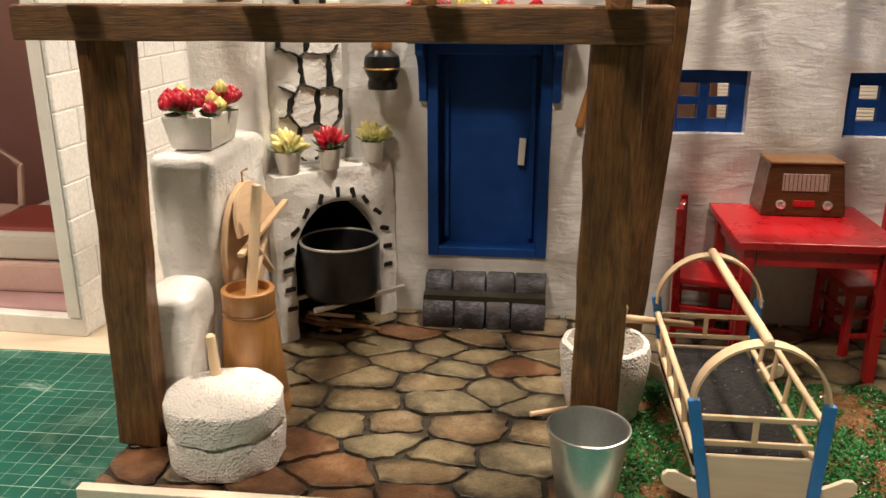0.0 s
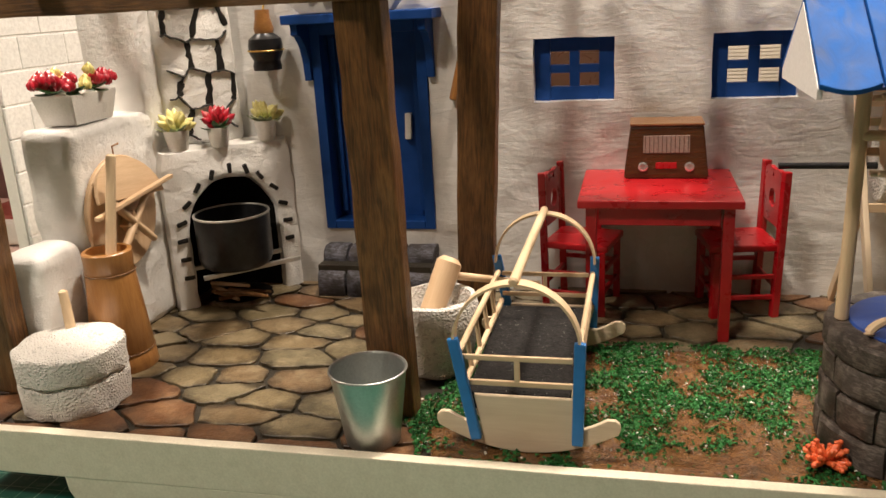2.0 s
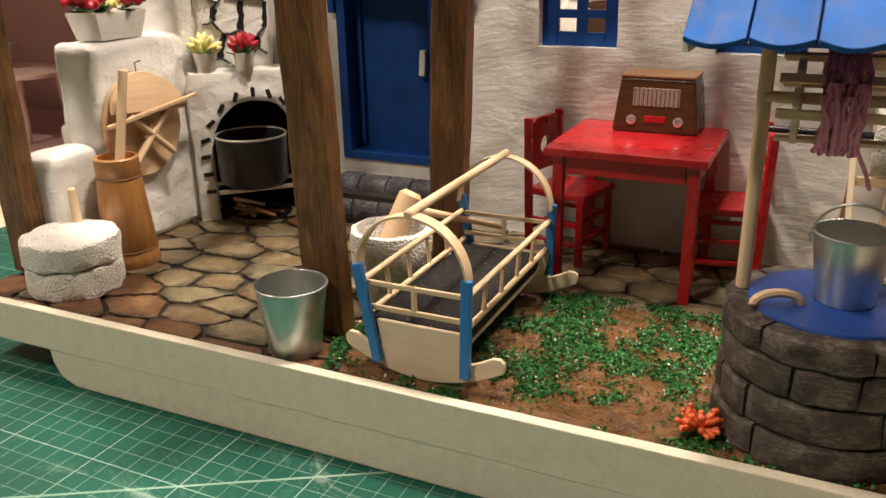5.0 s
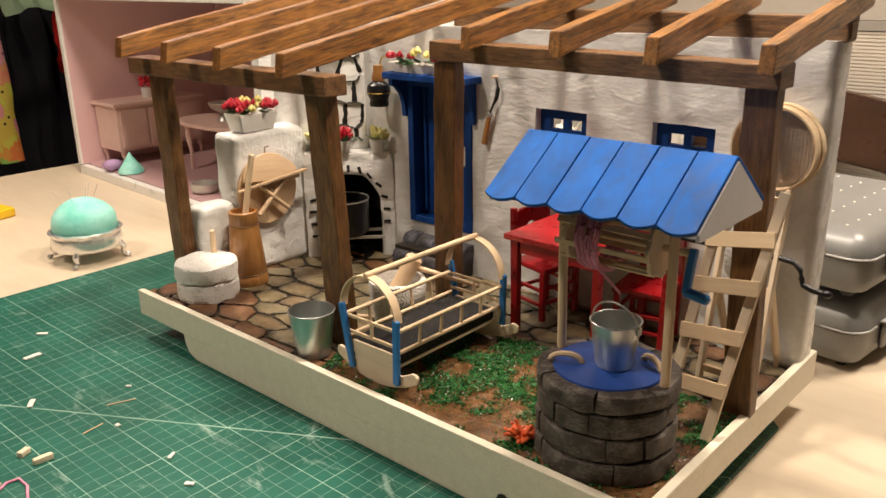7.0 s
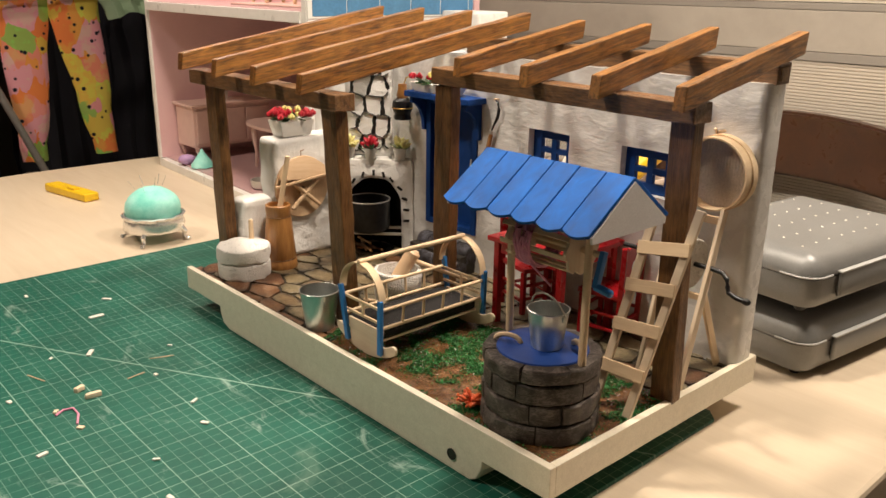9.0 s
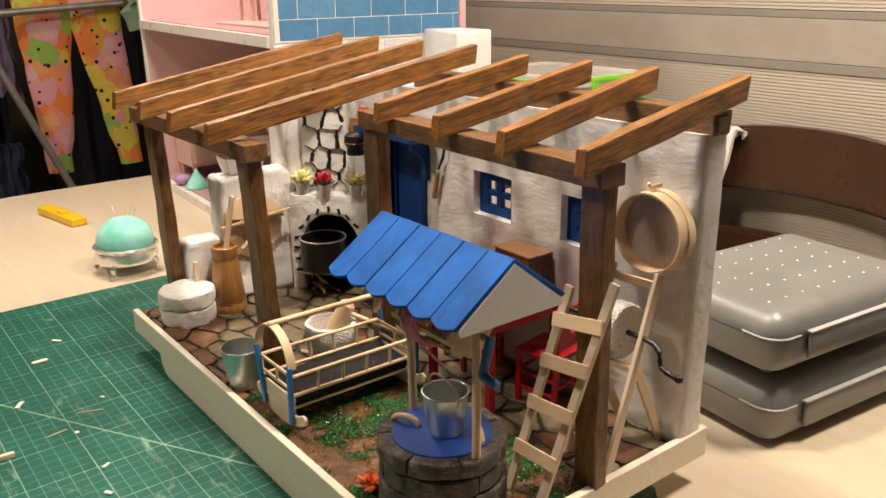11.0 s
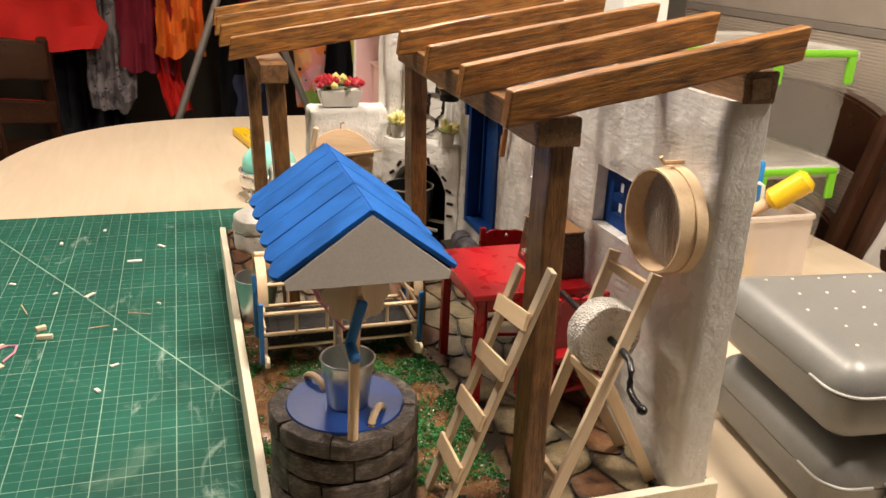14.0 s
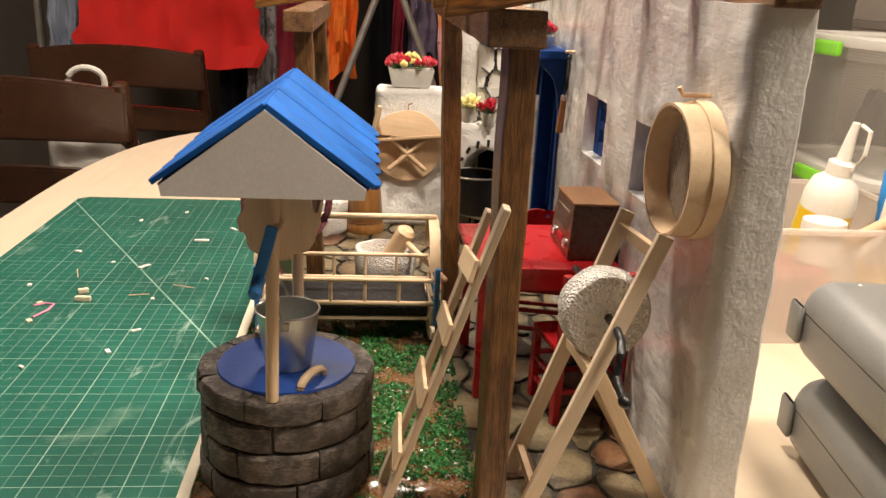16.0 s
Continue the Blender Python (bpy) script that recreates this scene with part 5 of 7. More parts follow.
def red_chair(x, y, face):
    """face: degrees to which the seat's front points."""
    root = thing("red_chair", "red painted wooden chair with a cut-out backrest", "chair", x, y, FLOOR, face, "chairs at the red table")
    B = pose(x, y, FLOOR, 0, 0, face)

    def at(px, py, pz):
        return B @ Vector((px, py, pz))
    w, d, sh, bh = 0.0170, 0.0165, 0.0405, 0.0825
    for s in (-1, 1):
        stick("back_leg", at(-d, s * w, 0), at(-d - 0.002, s * w, bh), 0.0042, 0.0042, RED, root, "", 0.0006, 0, 0, 0, (0, 1, 0))
        stick("front_leg", at(d, s * w, 0), at(d, s * w, sh - 0.002), 0.0040, 0.0040, RED, root, "", 0.0005, 0, 0, 0, (0, 1, 0))
        for zz in (0.012, 0.024):
            stick("stretcher", at(-d, s * w, zz), at(d, s * w, zz), 0.0022, 0.0026, RED, root)
    for px, zz in ((d, 0.014), (d, 0.026), (-d, 0.018)):
        stick("stretcher", at(px, -w, zz), at(px, w, zz), 0.0022, 0.0026, RED, root)
    part("seat", block(2 * d + 0.005, 2 * w + 0.003, 0.0040, 0.0011), RED, root, "", B @ pose(0.0012, 0, sh))
    # backrest: board with two heart-like openings
    bw = w - 0.002
    outline = [(-bw, 0.050), (bw, 0.050)] + [(bw, 0.076)] + arc(bw * 0.45, 0.0765, bw * 0.55, 0.005, 0, 180, 6) + arc(-bw * 0.45, 0.0765, bw * 0.55, 0.005, 0, 180, 6) + [(-bw, 0.076)]
    hole = [(0.0055 * math.cos(radians(a)), 0.0640 + (0.006 if 20 < a < 160 else 0.0048) * math.sin(radians(a))) for a in range(0, 360, 30)]
    bm = bmesh.new()
    vo = [bm.verts.new((u, 0, z)) for u, z in outline]
    vh = [bm.verts.new((u, 0, z)) for u, z in hole]
    eo = [bm.edges.new((vo[i], vo[(i + 1) % len(vo)])) for i in range(len(vo))]
    eh = [bm.edges.new((vh[i], vh[(i + 1) % len(vh)])) for i in range(len(vh))]
    bmesh.ops.triangle_fill(bm, edges=eo + eh, use_beauty=True)
    r = bmesh.ops.extrude_face_region(bm, geom=bm.faces[:])
    bmesh.ops.translate(bm, vec=(0, 0.0026, 0), verts=[g for g in r["geom"] if isinstance(g, bmesh.types.BMVert)])
    bmesh.ops.recalc_face_normals(bm, faces=bm.faces[:])
    part("backrest", bm, RED, root, "", B @ Matrix.Translation((-d - 0.0005, 0, 0)) @ Matrix.Rotation(radians(90), 4, "Z"))
    return root


chair = red_chair(0.2975, 0.1875, -13)
copy_thing(chair, pose(0.3850, 0.1895, FLOOR, 0, 0, 189))


def radio():
    x, y, z = 0.3440, 0.1977, 0.1165
    root = thing("table_radio", "small varnished walnut radio on the red table", "radio", x, y, z)
    d = 0.021
    bm = bmesh.new()
    h = 0.0300
    rings = []
    for w, zz, f, b in ((0.0226, 0, 0.0134, 0.0130), (0.0228, 0.0015, 0.0136, 0.0130), (0.0196, h - 0.0012, 0.0114, 0.0130), (0.0188, h, 0.0106, 0.0126)):
        rings.append([bm.verts.new(v) for v in ((-w, -f, zz), (w, -f, zz), (w, b, zz), (-w, b, zz))])
    for a, b in zip(rings, rings[1:]):
        for i in range(4):
            bm.faces.new((a[i], a[(i + 1) % 4], b[(i + 1) % 4], b[i]))
    bm.faces.new(rings[0][::-1])
    bm.faces.new(rings[-1])
    bmesh.ops.bevel(bm, geom=bm.edges[:], offset=0.0007, segments=2, affect="EDGES")
    part("case", bm, RADIO_WOOD, root, "", pose(x, y, z))
    part("top_board", block(0.0400, 0.0252, 0.0014, 0.0006), RADIO_TOP, root, "lighter brown top", pose(x, y + 0.0006, z + h))
    lean = math.degrees(math.atan2(0.0022, 0.028))
    F = Matrix.Translation((x, y - 0.0137, z)) @ Matrix.Rotation(-radians(lean), 4, "X")
    part("front_frame", block(0.0335, 0.0010, 0.0155, 0.0004), RADIO_WOOD, root, "", F @ pose(0, 0.0006, 0.0192))
    part("speaker_cloth", block(0.0250, 0.0010, 0.0098, 0.0004), SPEAKER, root, "grey woven speaker cloth", F @ pose(0, 0.0002, 0.0192))
    for i in range(11):
        part("grille_line", block(0.0003, 0.0004, 0.0092), RADIO_WOOD, root, "", F @ pose(-0.0115 + 0.0023 * i, -0.0004, 0.0192))
    part("dial", block(0.0115, 0.0010, 0.0036, 0.0004), RED, root, "small red tuning dial", F @ pose(0, 0.0000, 0.0075))
    for s in (-1, 1):
        bm = lathe([(0.0026, 0), (0.0026, 0.0014), (0.0016, 0.0016), (0.0015, 0.0006), (0, 0.0006)], 20)
        part("knob", bm, SILVER, root, "round knob with a bright ring", F @ pose(s * 0.0125, 0.0003, 0.0068, 90), True)
    return root


radio()


# ---- cradle ----
def cradle():
    root = thing("rocking_cradle", "pale wooden rocking cradle with blue posts and hoops", "cradle", 0.283, 0.07, FLOOR)
    y0, y1 = 0.0150, 0.1180
    xm0, xm1 = 0.2825, 0.2830
    lean = 0.0035
    for k, (y, xm) in enumerate(((y0, xm0), (y1, xm1))):
        zb = FLOOR + 0.0006
        # end panel with rocker
        n = 18
        low_edge = [(-0.0365 + 0.073 * i / n, zb + 0.0105 * (abs(i - n / 2) / (n / 2)) ** 2.0) for i in range(n + 1)]
        top = [(0.0374, zb + 0.0128), (0.0372, zb + 0.0152), (0.0354, zb + 0.0168), (0.0322, zb + 0.0168), (0.0275, zb + 0.0142), (0.0230, zb + 0.0122), (0.0190, zb + 0.0125), (0.0215, zb + 0.0250), (-0.0215, zb + 0.0250), (-0.0190, zb + 0.0125), (-0.0230, zb + 0.0122), (-0.0275, zb + 0.0142), (-0.0322, zb + 0.0168), (-0.0354, zb + 0.0168), (-0.0372, zb + 0.0152), (-0.0374, zb + 0.0128)]
        part("rocker_panel", prism([(x, z) for x, z in low_edge + top], 0.0022, 0.0004), RAW_PALE, root, "pale end panel with curved rocker", pose(xm + lean, y - 0.0011, 0))
        fs = -1 if k == 0 else 1
        for s in (-1, 1):
            stick("post", (xm + lean + s * 0.0205, y + fs * 0.0026, zb + 0.0060), (xm + s * 0.0252, y + fs * 0.0026, 0.0905), 0.0046, 0.0030, BLUE_POST, root, "blue painted post", 0.0008, 0, 0, 0, (0, 1, 0))
        pts = [(xm + 0.0252 * math.cos(radians(a)), y + fs * 0.0006, 0.0880 + 0.0258 * math.sin(radians(a))) for a in range(0, 181, 9)]
        bm = bmesh.new()
        ring = []
        for i, (px, py, pz) in enumerate(pts):
            a = radians(i * 9)
            out = Vector((math.cos(a), 0, math.sin(a))) * 0.0005
            ring.append([bm.verts.new(Vector((px, py + dy, pz)) + o) for dy, o in ((-0.0032, -out), (0.0032, -out), (0.0032, out), (-0.0032, out))])
        for a, b in zip(ring, ring[1:]):
            for j in range(4):
                bm.faces.new((a[j], a[(j + 1) % 4], b[(j + 1) % 4], b[j]))
        bm.faces.new(ring[0])
        bm.faces.new(ring[-1])
        bmesh.ops.recalc_face_normals(bm, faces=bm.faces[:])
        part("hoop", bm, RAW, root, "bent pale wooden hoop", None, True)
        for zz in (0.0705, 0.0815):
            stick("end_rail", (xm - 0.0222, y, zz), (xm + 0.0222, y, zz), 0.0016, 0.0022, RAW, root)
        stick("end_spindle", (xm, y, 0.0715), (xm, y, 0.0808), 0.0022, 0.0016, RAW, root, "", 0.0003, 0, 0, 0, (0, 1, 0))
    rod("ridge_rod", (xm0, y0 - 0.004, 0.1150), (xm1, y1 + 0.003, 0.1150), 0.0020, 0.0020, RAW, root, "round pale ridge rod")
    for s in (-1, 1):
        xa, xb = xm0 + s * 0.0240, xm1 + s * 0.0240
        for zz, dx in ((0.0820, 0.0002), (0.0665, -0.0012)):
            rod("side_rail", (xa + s * dx, y0 - 0.001, zz), (xb + s * dx, y1 + 0.001, zz), 0.0014, 0.0014, RAW, root, "", 10)
        for i in range(4):
            yy = y0 + (y1 - y0) * (0.2 + 0.2 * i)
            rod("spindle", (xa - s * 0.0012, yy, 0.0670), (xa + s * 0.0002, yy, 0.0815), 0.0011, 0.0011, RAW, root, "", 8)
    part("mattress", block(0.0430, y1 - y0 - 0.004, 0.0085, 0.0022, 16, 0.0004), MATTRESS, root, "dark grey glittery mattress", pose(0.282, (y0 + y1) / 2, 0.0610))
    part("bottom_board", block(0.0420, y1 - y0 - 0.003, 0.0020), RAW_PALE, root, "", pose(0.282, (y0 + y1) / 2, 0.0555))
    return root


cradle()


# ---- well ----
WX, WYC = 0.4400, 0.0432


def well():
    root = thing("stone_well", "round dark stone well with a blue lid", "well", WX, WYC, FLOOR)
    rnd = random.Random(12)
    part("mortar_core", lathe([(0, 0), (0.0365, 0), (0.0352, 0.049), (0.0305, 0.0505), (0.0290, 0.0495), (0, 0.0495)], 48, 0.0004), GROUT, root, "dark mortar core", pose(WX, WYC, FLOOR - 0.001), True)
    z = FLOOR - 0.0005
    for c, (h, ro, ri, n) in enumerate(((0.0140, 0.0390, 0.0335, 6), (0.0142, 0.0386, 0.0330, 7), (0.0136, 0.0380, 0.0325, 6), (0.0107, 0.0386, 0.0292, 7))):
        a0 = c * 0.41 + 0.2
        cuts = [a0 + 2 * math.pi * (i + (rnd.uniform(-0.26, 0.26))) / n for i in range(n)]
        for i in range(n):
            a, b = cuts[i], cuts[(i + 1) % n] + (2 * math.pi if i == n - 1 else 0)
            gap = 0.0005 / ro
            a, b = a + gap, b - gap
            bm = bmesh.new()
            k = 9
            rr = ro + rnd.uniform(-0.0003, 0.0005)
            rows = []
            for j in range(k + 1):
                t = a + (b - a) * j / k
                e = 0.0009 if j in (0, k) else (0.0002 if j in (1, k - 1) else 0.0)
                rows.append([bm.verts.new((math.cos(t) * r, math.sin(t) * r, zz)) for r, zz in ((ri, z + 0.0006), (rr - 0.0012 - e, z + 0.0004), (rr - 0.0001 - e, z + 0.0018), (rr - 0.0001 - e, z + h - 0.0018), (rr - 0.0012 - e, z + h - 0.0005), (ri, z + h - 0.0006))])
            for p, q in zip(rows, rows[1:]):
                for m in range(6):
                    bm.faces.new((p[m], p[(m + 1) % 6], q[(m + 1) % 6], q[m]))
            bm.faces.new(rows[0][::-1])
            bm.faces.new(rows[-1])
            for v in bm.verts:
                v.co += noise.noise_vector(Vector(v.co) * 120 + Vector((c * 9, i * 4, 0))) * 0.0010
            bmesh.ops.recalc_face_normals(bm, faces=bm.faces[:])
            part("stone", bm, WELL_STONE, root, "", pose(WX, WYC, 0), True)
        z += h
    lid = part("lid", lathe([(0, 0), (0.0298, 0), (0.0302, 0.0006), (0.0298, 0.0016), (0, 0.0018)], 48), BLUE_LID, root, "blue painted round lid", pose(WX, WYC, 0.0905), True)
    for ang in (200, 20):
        c = Vector((WX + 0.0185 * math.cos(radians(ang)) * 1.12, WYC + 0.0185 * math.sin(radians(ang)) - (0.006 if ang == 200 else -0.006), 0.0922))
        t = Vector((0.90, 0.43, 0)) if ang == 200 else Vector((-math.sin(radians(60)), math.cos(radians(60)), 0))
        pts = [c + t * (0.0086 * math.cos(radians(a))) + Vector((0, 0, 0.0045 * math.sin(radians(a)))) for a in range(0, 181, 15)]
        part("lid_handle", tube(pts, 0.0019, 8, False, 0.9), RAW, lid, "small bent wooden handle", None, True)
    return root


well()


def well_roof():
    root = thing("well_roof", "blue shingled gable roof on two poles over the well", "well roof", WX, WYC, 0.094)
    ridge, eave, yf, yb, ym = 0.2135, 0.1862, 0.0045, 0.0800, 0.0430
    x0, x1 = 0.3840, 0.5005
    n = 6
    for side, ye in ((-1, yf), (1, yb)):
        run = Vector((0, ye - ym, eave - ridge))
        L = run.length + 0.002
        for i in range(n):
            xa, xb = x0 + (x1 - x0) * i / n, x0 + (x1 - x0) * (i + 1) / n
            w = xb - xa - 0.0008
            # outline: local x down the slope, local y across
            pts = [(0, -w / 2), (L * 0.94, -w / 2)] + [(L * 0.94 + 0.0032 * math.sin(math.pi * k / 8), -w / 2 + w * k / 8) for k in range(1, 8)] + [(L * 0.94, w / 2), (0, w / 2)]
            bm = slab(pts, -0.0010, 0.0010, 0.0003)
            d = run.normalized()
            lift = 0.0002 * (i % 2)
            y_ax = Vector((1, 0, 0)) * (1 if side > 0 else -1)
            z_ax = d.cross(y_ax)
            if z_ax.z < 0:
                y_ax, z_ax = -y_ax, -z_ax
            M = Matrix((d, y_ax, z_ax)).transposed().to_4x4()
            M.translation = Vector(((xa + xb) / 2, ym, ridge + lift))
            part("roof_board", bm, BLUE_ROOF, root, "", M)
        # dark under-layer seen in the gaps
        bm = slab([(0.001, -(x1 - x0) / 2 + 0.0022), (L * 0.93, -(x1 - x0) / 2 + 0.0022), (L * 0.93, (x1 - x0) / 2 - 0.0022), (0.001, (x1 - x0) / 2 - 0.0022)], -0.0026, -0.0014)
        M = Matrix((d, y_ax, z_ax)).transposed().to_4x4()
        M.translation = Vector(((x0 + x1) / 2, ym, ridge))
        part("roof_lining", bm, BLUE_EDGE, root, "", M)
    for xg in (x1 - 0.0016, x0 + 0.0002):
        part("gable", prism([(yf - ym + 0.0036, eave - 0.0040), (yb - ym - 0.0036, eave - 0.0040), (yb - ym - 0.0030, eave - 0.0004), (0, ridge - 0.0013), (yf - ym + 0.0030, eave - 0.0004)], 0.0018), GREY_CARD, root, "grey-white card gable", Matrix.Translation((xg + 0.0018, ym, 0)) @ Matrix.Rotation(radians(90), 4, "Z"))
    rod("pole", (0.4745, 0.0405, 0.0905), (0.4725, 0.0425, 0.2080), 0.0026, 0.0026, RAW, root, "round pale pole")
    rod("pole", (0.4075, 0.0460, 0.0905), (0.4075, 0.0435, 0.2080), 0.0026, 0.0026, RAW, root, "round pale pole")
    return root


well_roof()


def windlass():
    zc, yc = 0.1640, 0.0435
    root = thing("windlass", "slatted wooden windlass with a blue crank above the well", "windlass", 0.44, yc, zc)
    rod("axle", (0.4070, yc, zc), (0.4840, yc, zc), 0.0020, 0.0020, RAW, root)
    for xd in (0.4185, 0.4660):
        pts = []
        for i in range(48):
            a = 2 * math.pi * i / 48
            rr = 0.0150 + 0.0010 * math.cos(a * 8)
            pts.append((rr * math.cos(a), rr * math.sin(a)))
        part("scalloped_disc", slab(pts, -0.0011, 0.0011, 0.0003), RAW_PALE, root, "scalloped pale wooden disc", pose(xd, yc, zc, 0, 90, 0))
    for i in range(8):
        a = 2 * math.pi * (i + 0.25) / 8
        yy, zz = yc + 0.0150 * math.cos(a), zc + 0.0150 * math.sin(a)
        stick("slat", (0.4125, yy, zz), (0.4670, yy, zz), 0.0032, 0.0014, RAW, root, "", 0.0003, 0, 0, 0, (0, math.cos(a), math.sin(a)))
    stick("crank_arm", (0.4832, yc - 0.0005, zc + 0.003), (0.4832, yc - 0.0065, zc - 0.0185), 0.0046, 0.0034, BLUE_POST, root, "blue crank", 0.0008, 0, 0, 0, (1, 0, 0))
    rod("crank_grip", (0.4820, yc - 0.006, zc - 0.0175), (0.4950, yc - 0.006, zc - 0.0195), 0.0026, 0.0026, BLUE_POST, root, "blue crank grip")
    return root


windlass()
rope = thing("pink_yarn_rope", "pink yarn wound round the windlass and down to the bucket", "yarn", 0.4325, 0.0435, 0.12)
rnd = random.Random(2)
for k in range(13):
    xx = 0.4265 + 0.0010 * k
    rr = 0.0176 + 0.0007 * math.sin(k * 1.9)
    part("yarn_turn", tube([(xx + rnd.uniform(-0.0012, 0.0012), 0.0435 + rr * math.cos(2 * math.pi * i / 28), 0.1640 + rr * math.sin(2 * math.pi * i / 28)) for i in range(28)], 0.0009, 6, True), YARN, rope, "", None, True)
part("hanging_yarn", tube([(0.4350, 0.0270, 0.1600), (0.4385, 0.0300, 0.1500), (0.4425, 0.0370, 0.1410), (0.4445, 0.0425, 0.1345)], 0.0008, 6), YARN, rope, "", None, True)
pail("well_bucket", "small dull tin bucket with a wire bail on the blue lid", 0.4425, 0.0440, 0.0924, 0.0135, 0.0102, 0.0258, True)


# ---- ladder ----
def ladder():
    root = thing("ladder", "pale wooden ladder leaning on the pergola post", "ladder", 0.467, 0.087, FLOOR)
    la, lb = Vector((0.4525, 0.0860, FLOOR)), Vector((0.4610, 0.1260, 0.1690))
    ra, rb = Vector((0.4800, 0.0850, FLOOR)), Vector((0.4945, 0.1270, 0.1795))
    for a, b in ((la, lb), (ra, rb)):
        stick("rail", a, b, 0.0062, 0.0030, RAW_PALE, root, "", 0.0006, 0, 0, 0, (0, -1, 0.3))
    for k in (0.22, 0.44, 0.645, 0.84):
        p, q = la.lerp(lb, k), ra.lerp(rb, k * 0.97)
        d = (q - p).normalized() * 0.0035
        off = Vector((0, -0.0028, 0.0008))
        stick("rung", p - d + off, q + d + off, 0.0088, 0.0018, RAW, root, "", 0.0004, 0, 0, 0, (0, -1, 0.3))
    return root


ladder()


# ---- grindstone ----
def grindstone():
    root = thing("grindstone", "pitted white grindstone on a pale wooden stand with a black crank", "grindstone", 0.461, 0.175, FLOOR)
    lt, lb = Vector((0.4395, 0.1895, 0.1645)), Vector((0.4470, 0.1450, FLOOR))
    rt, rb = Vector((0.4735, 0.1950, 0.1635)), Vector((0.4815, 0.1445, FLOOR))
    for a, b in ((lb, lt), (rb, rt)):
        stick("leg", a, b, 0.0030, 0.0068, RAW_PALE, root, "", 0.0006, 0, 0, 0, (0, -1, 0.35))
    for k, hh in ((0.10, 0.0045), (0.52, 0.0045), (0.94, 0.0055)):
        stick("crossbar", lb.lerp(lt, k), rb.lerp(rt, k), 0.0030, hh, RAW, root)
    for a, foot in ((lb.lerp(lt, 0.54), Vector((0.4400, 0.2085, FLOOR))), (rb.lerp(rt, 0.54), Vector((0.4745, 0.2085, FLOOR)))):
        stick("brace", a, foot, 0.0026, 0.0066, RAW, root, "", 0.0006, 0, 0, 0, (0, 1, 0.35))
    cz, cy = 0.1245, 0.1785
    bm = lathe([(0, -0.007), (0.0178, -0.007), (0.0190, -0.0055), (0.0192, 0.0), (0.0190, 0.0055), (0.0178, 0.007), (0, 0.007)], 48, 0.0009, 4, 120)
    part("wheel", bm, PUMICE, root, "white pitted stone wheel", pose(0.4570, cy, cz, 0, 90, 0), True)
    part("crank", tube([(0.4020, cy + 0.001, cz), (0.4780, cy, cz), (0.4870, cy - 0.001, cz - 0.0005), (0.4915, cy - 0.002, cz - 0.004), (0.4930, cy - 0.003, cz - 0.009), (0.4945, cy - 0.0035, cz - 0.0125), (0.5000, cy - 0.004, cz - 0.0145), (0.5080, cy - 0.0045, cz - 0.0150)], 0.0018, 10), BLACK_IRON, root, "black bent crank", None, True)
    part("crank_knob", ball(0.0026, 1.3, 1, 1, 2), BLACK_IRON, root, "", pose(0.5088, cy - 0.0045, cz - 0.0150), True)
    return root


grindstone()


# ---- on the wall ----
def sieve():
    x, z, r = 0.4590, 0.1870, 0.0268
    y0, y1 = WY - 0.0155, WY - 0.0003
    root = thing("round_sieve", "round bentwood sieve with grey mesh hanging on the wall", "sieve", x, y1, z)
    n = 56
    prof = [(r, 0), (r, 0.0152), (r - 0.0012, 0.0152), (r - 0.0012, 0)]
    bm = lathe(prof + [prof[0]], n)
    part("rim", bm, RAW, root, "", pose(x, y1, z, 90), True)
    bm = lathe([(r + 0.0011, 0.0006), (r + 0.0011, 0.0066), (r + 0.0001, 0.0066), (r + 0.0001, 0.0006), (r + 0.0011, 0.0006)], n)
    part("outer_hoop", bm, RAW, root, "", pose(x, y1, z, 90), True)
    wires = []
    for i in range(-11, 12):
        u = i * r / 11.6
        hlen = math.sqrt(max(0, (r - 0.0012) ** 2 - u * u))
        for m in (Matrix.Translation((x + u, y1 - 0.0045, z)), Matrix.Translation((x, y1 - 0.0043, z + u)) @ Matrix.Rotation(radians(90), 4, "Y")):
            wires.append((block(0.0005, 0.0004, 2 * hlen), m))
    part("wire_mesh", join(wires), MESH, root, "fine grey wire mesh", None)
    part("mesh_sheet", lathe([(0, 0), (r - 0.0013, 0), (r - 0.0013, 0.0003), (0, 0.0003)], 40), MESH, root, "fine grey wire mesh", pose(x, y1 - 0.0034, z, 90))
    part("hook", tube([(x - 0.002, y1, z + r + 0.003), (x - 0.002, y0 + 0.004, z + r + 0.003), (x - 0.002, y0 + 0.002, z + r + 0.006)], 0.0011, 6), BEECH, root, "small wooden peg", None, True)
    return root


sieve()


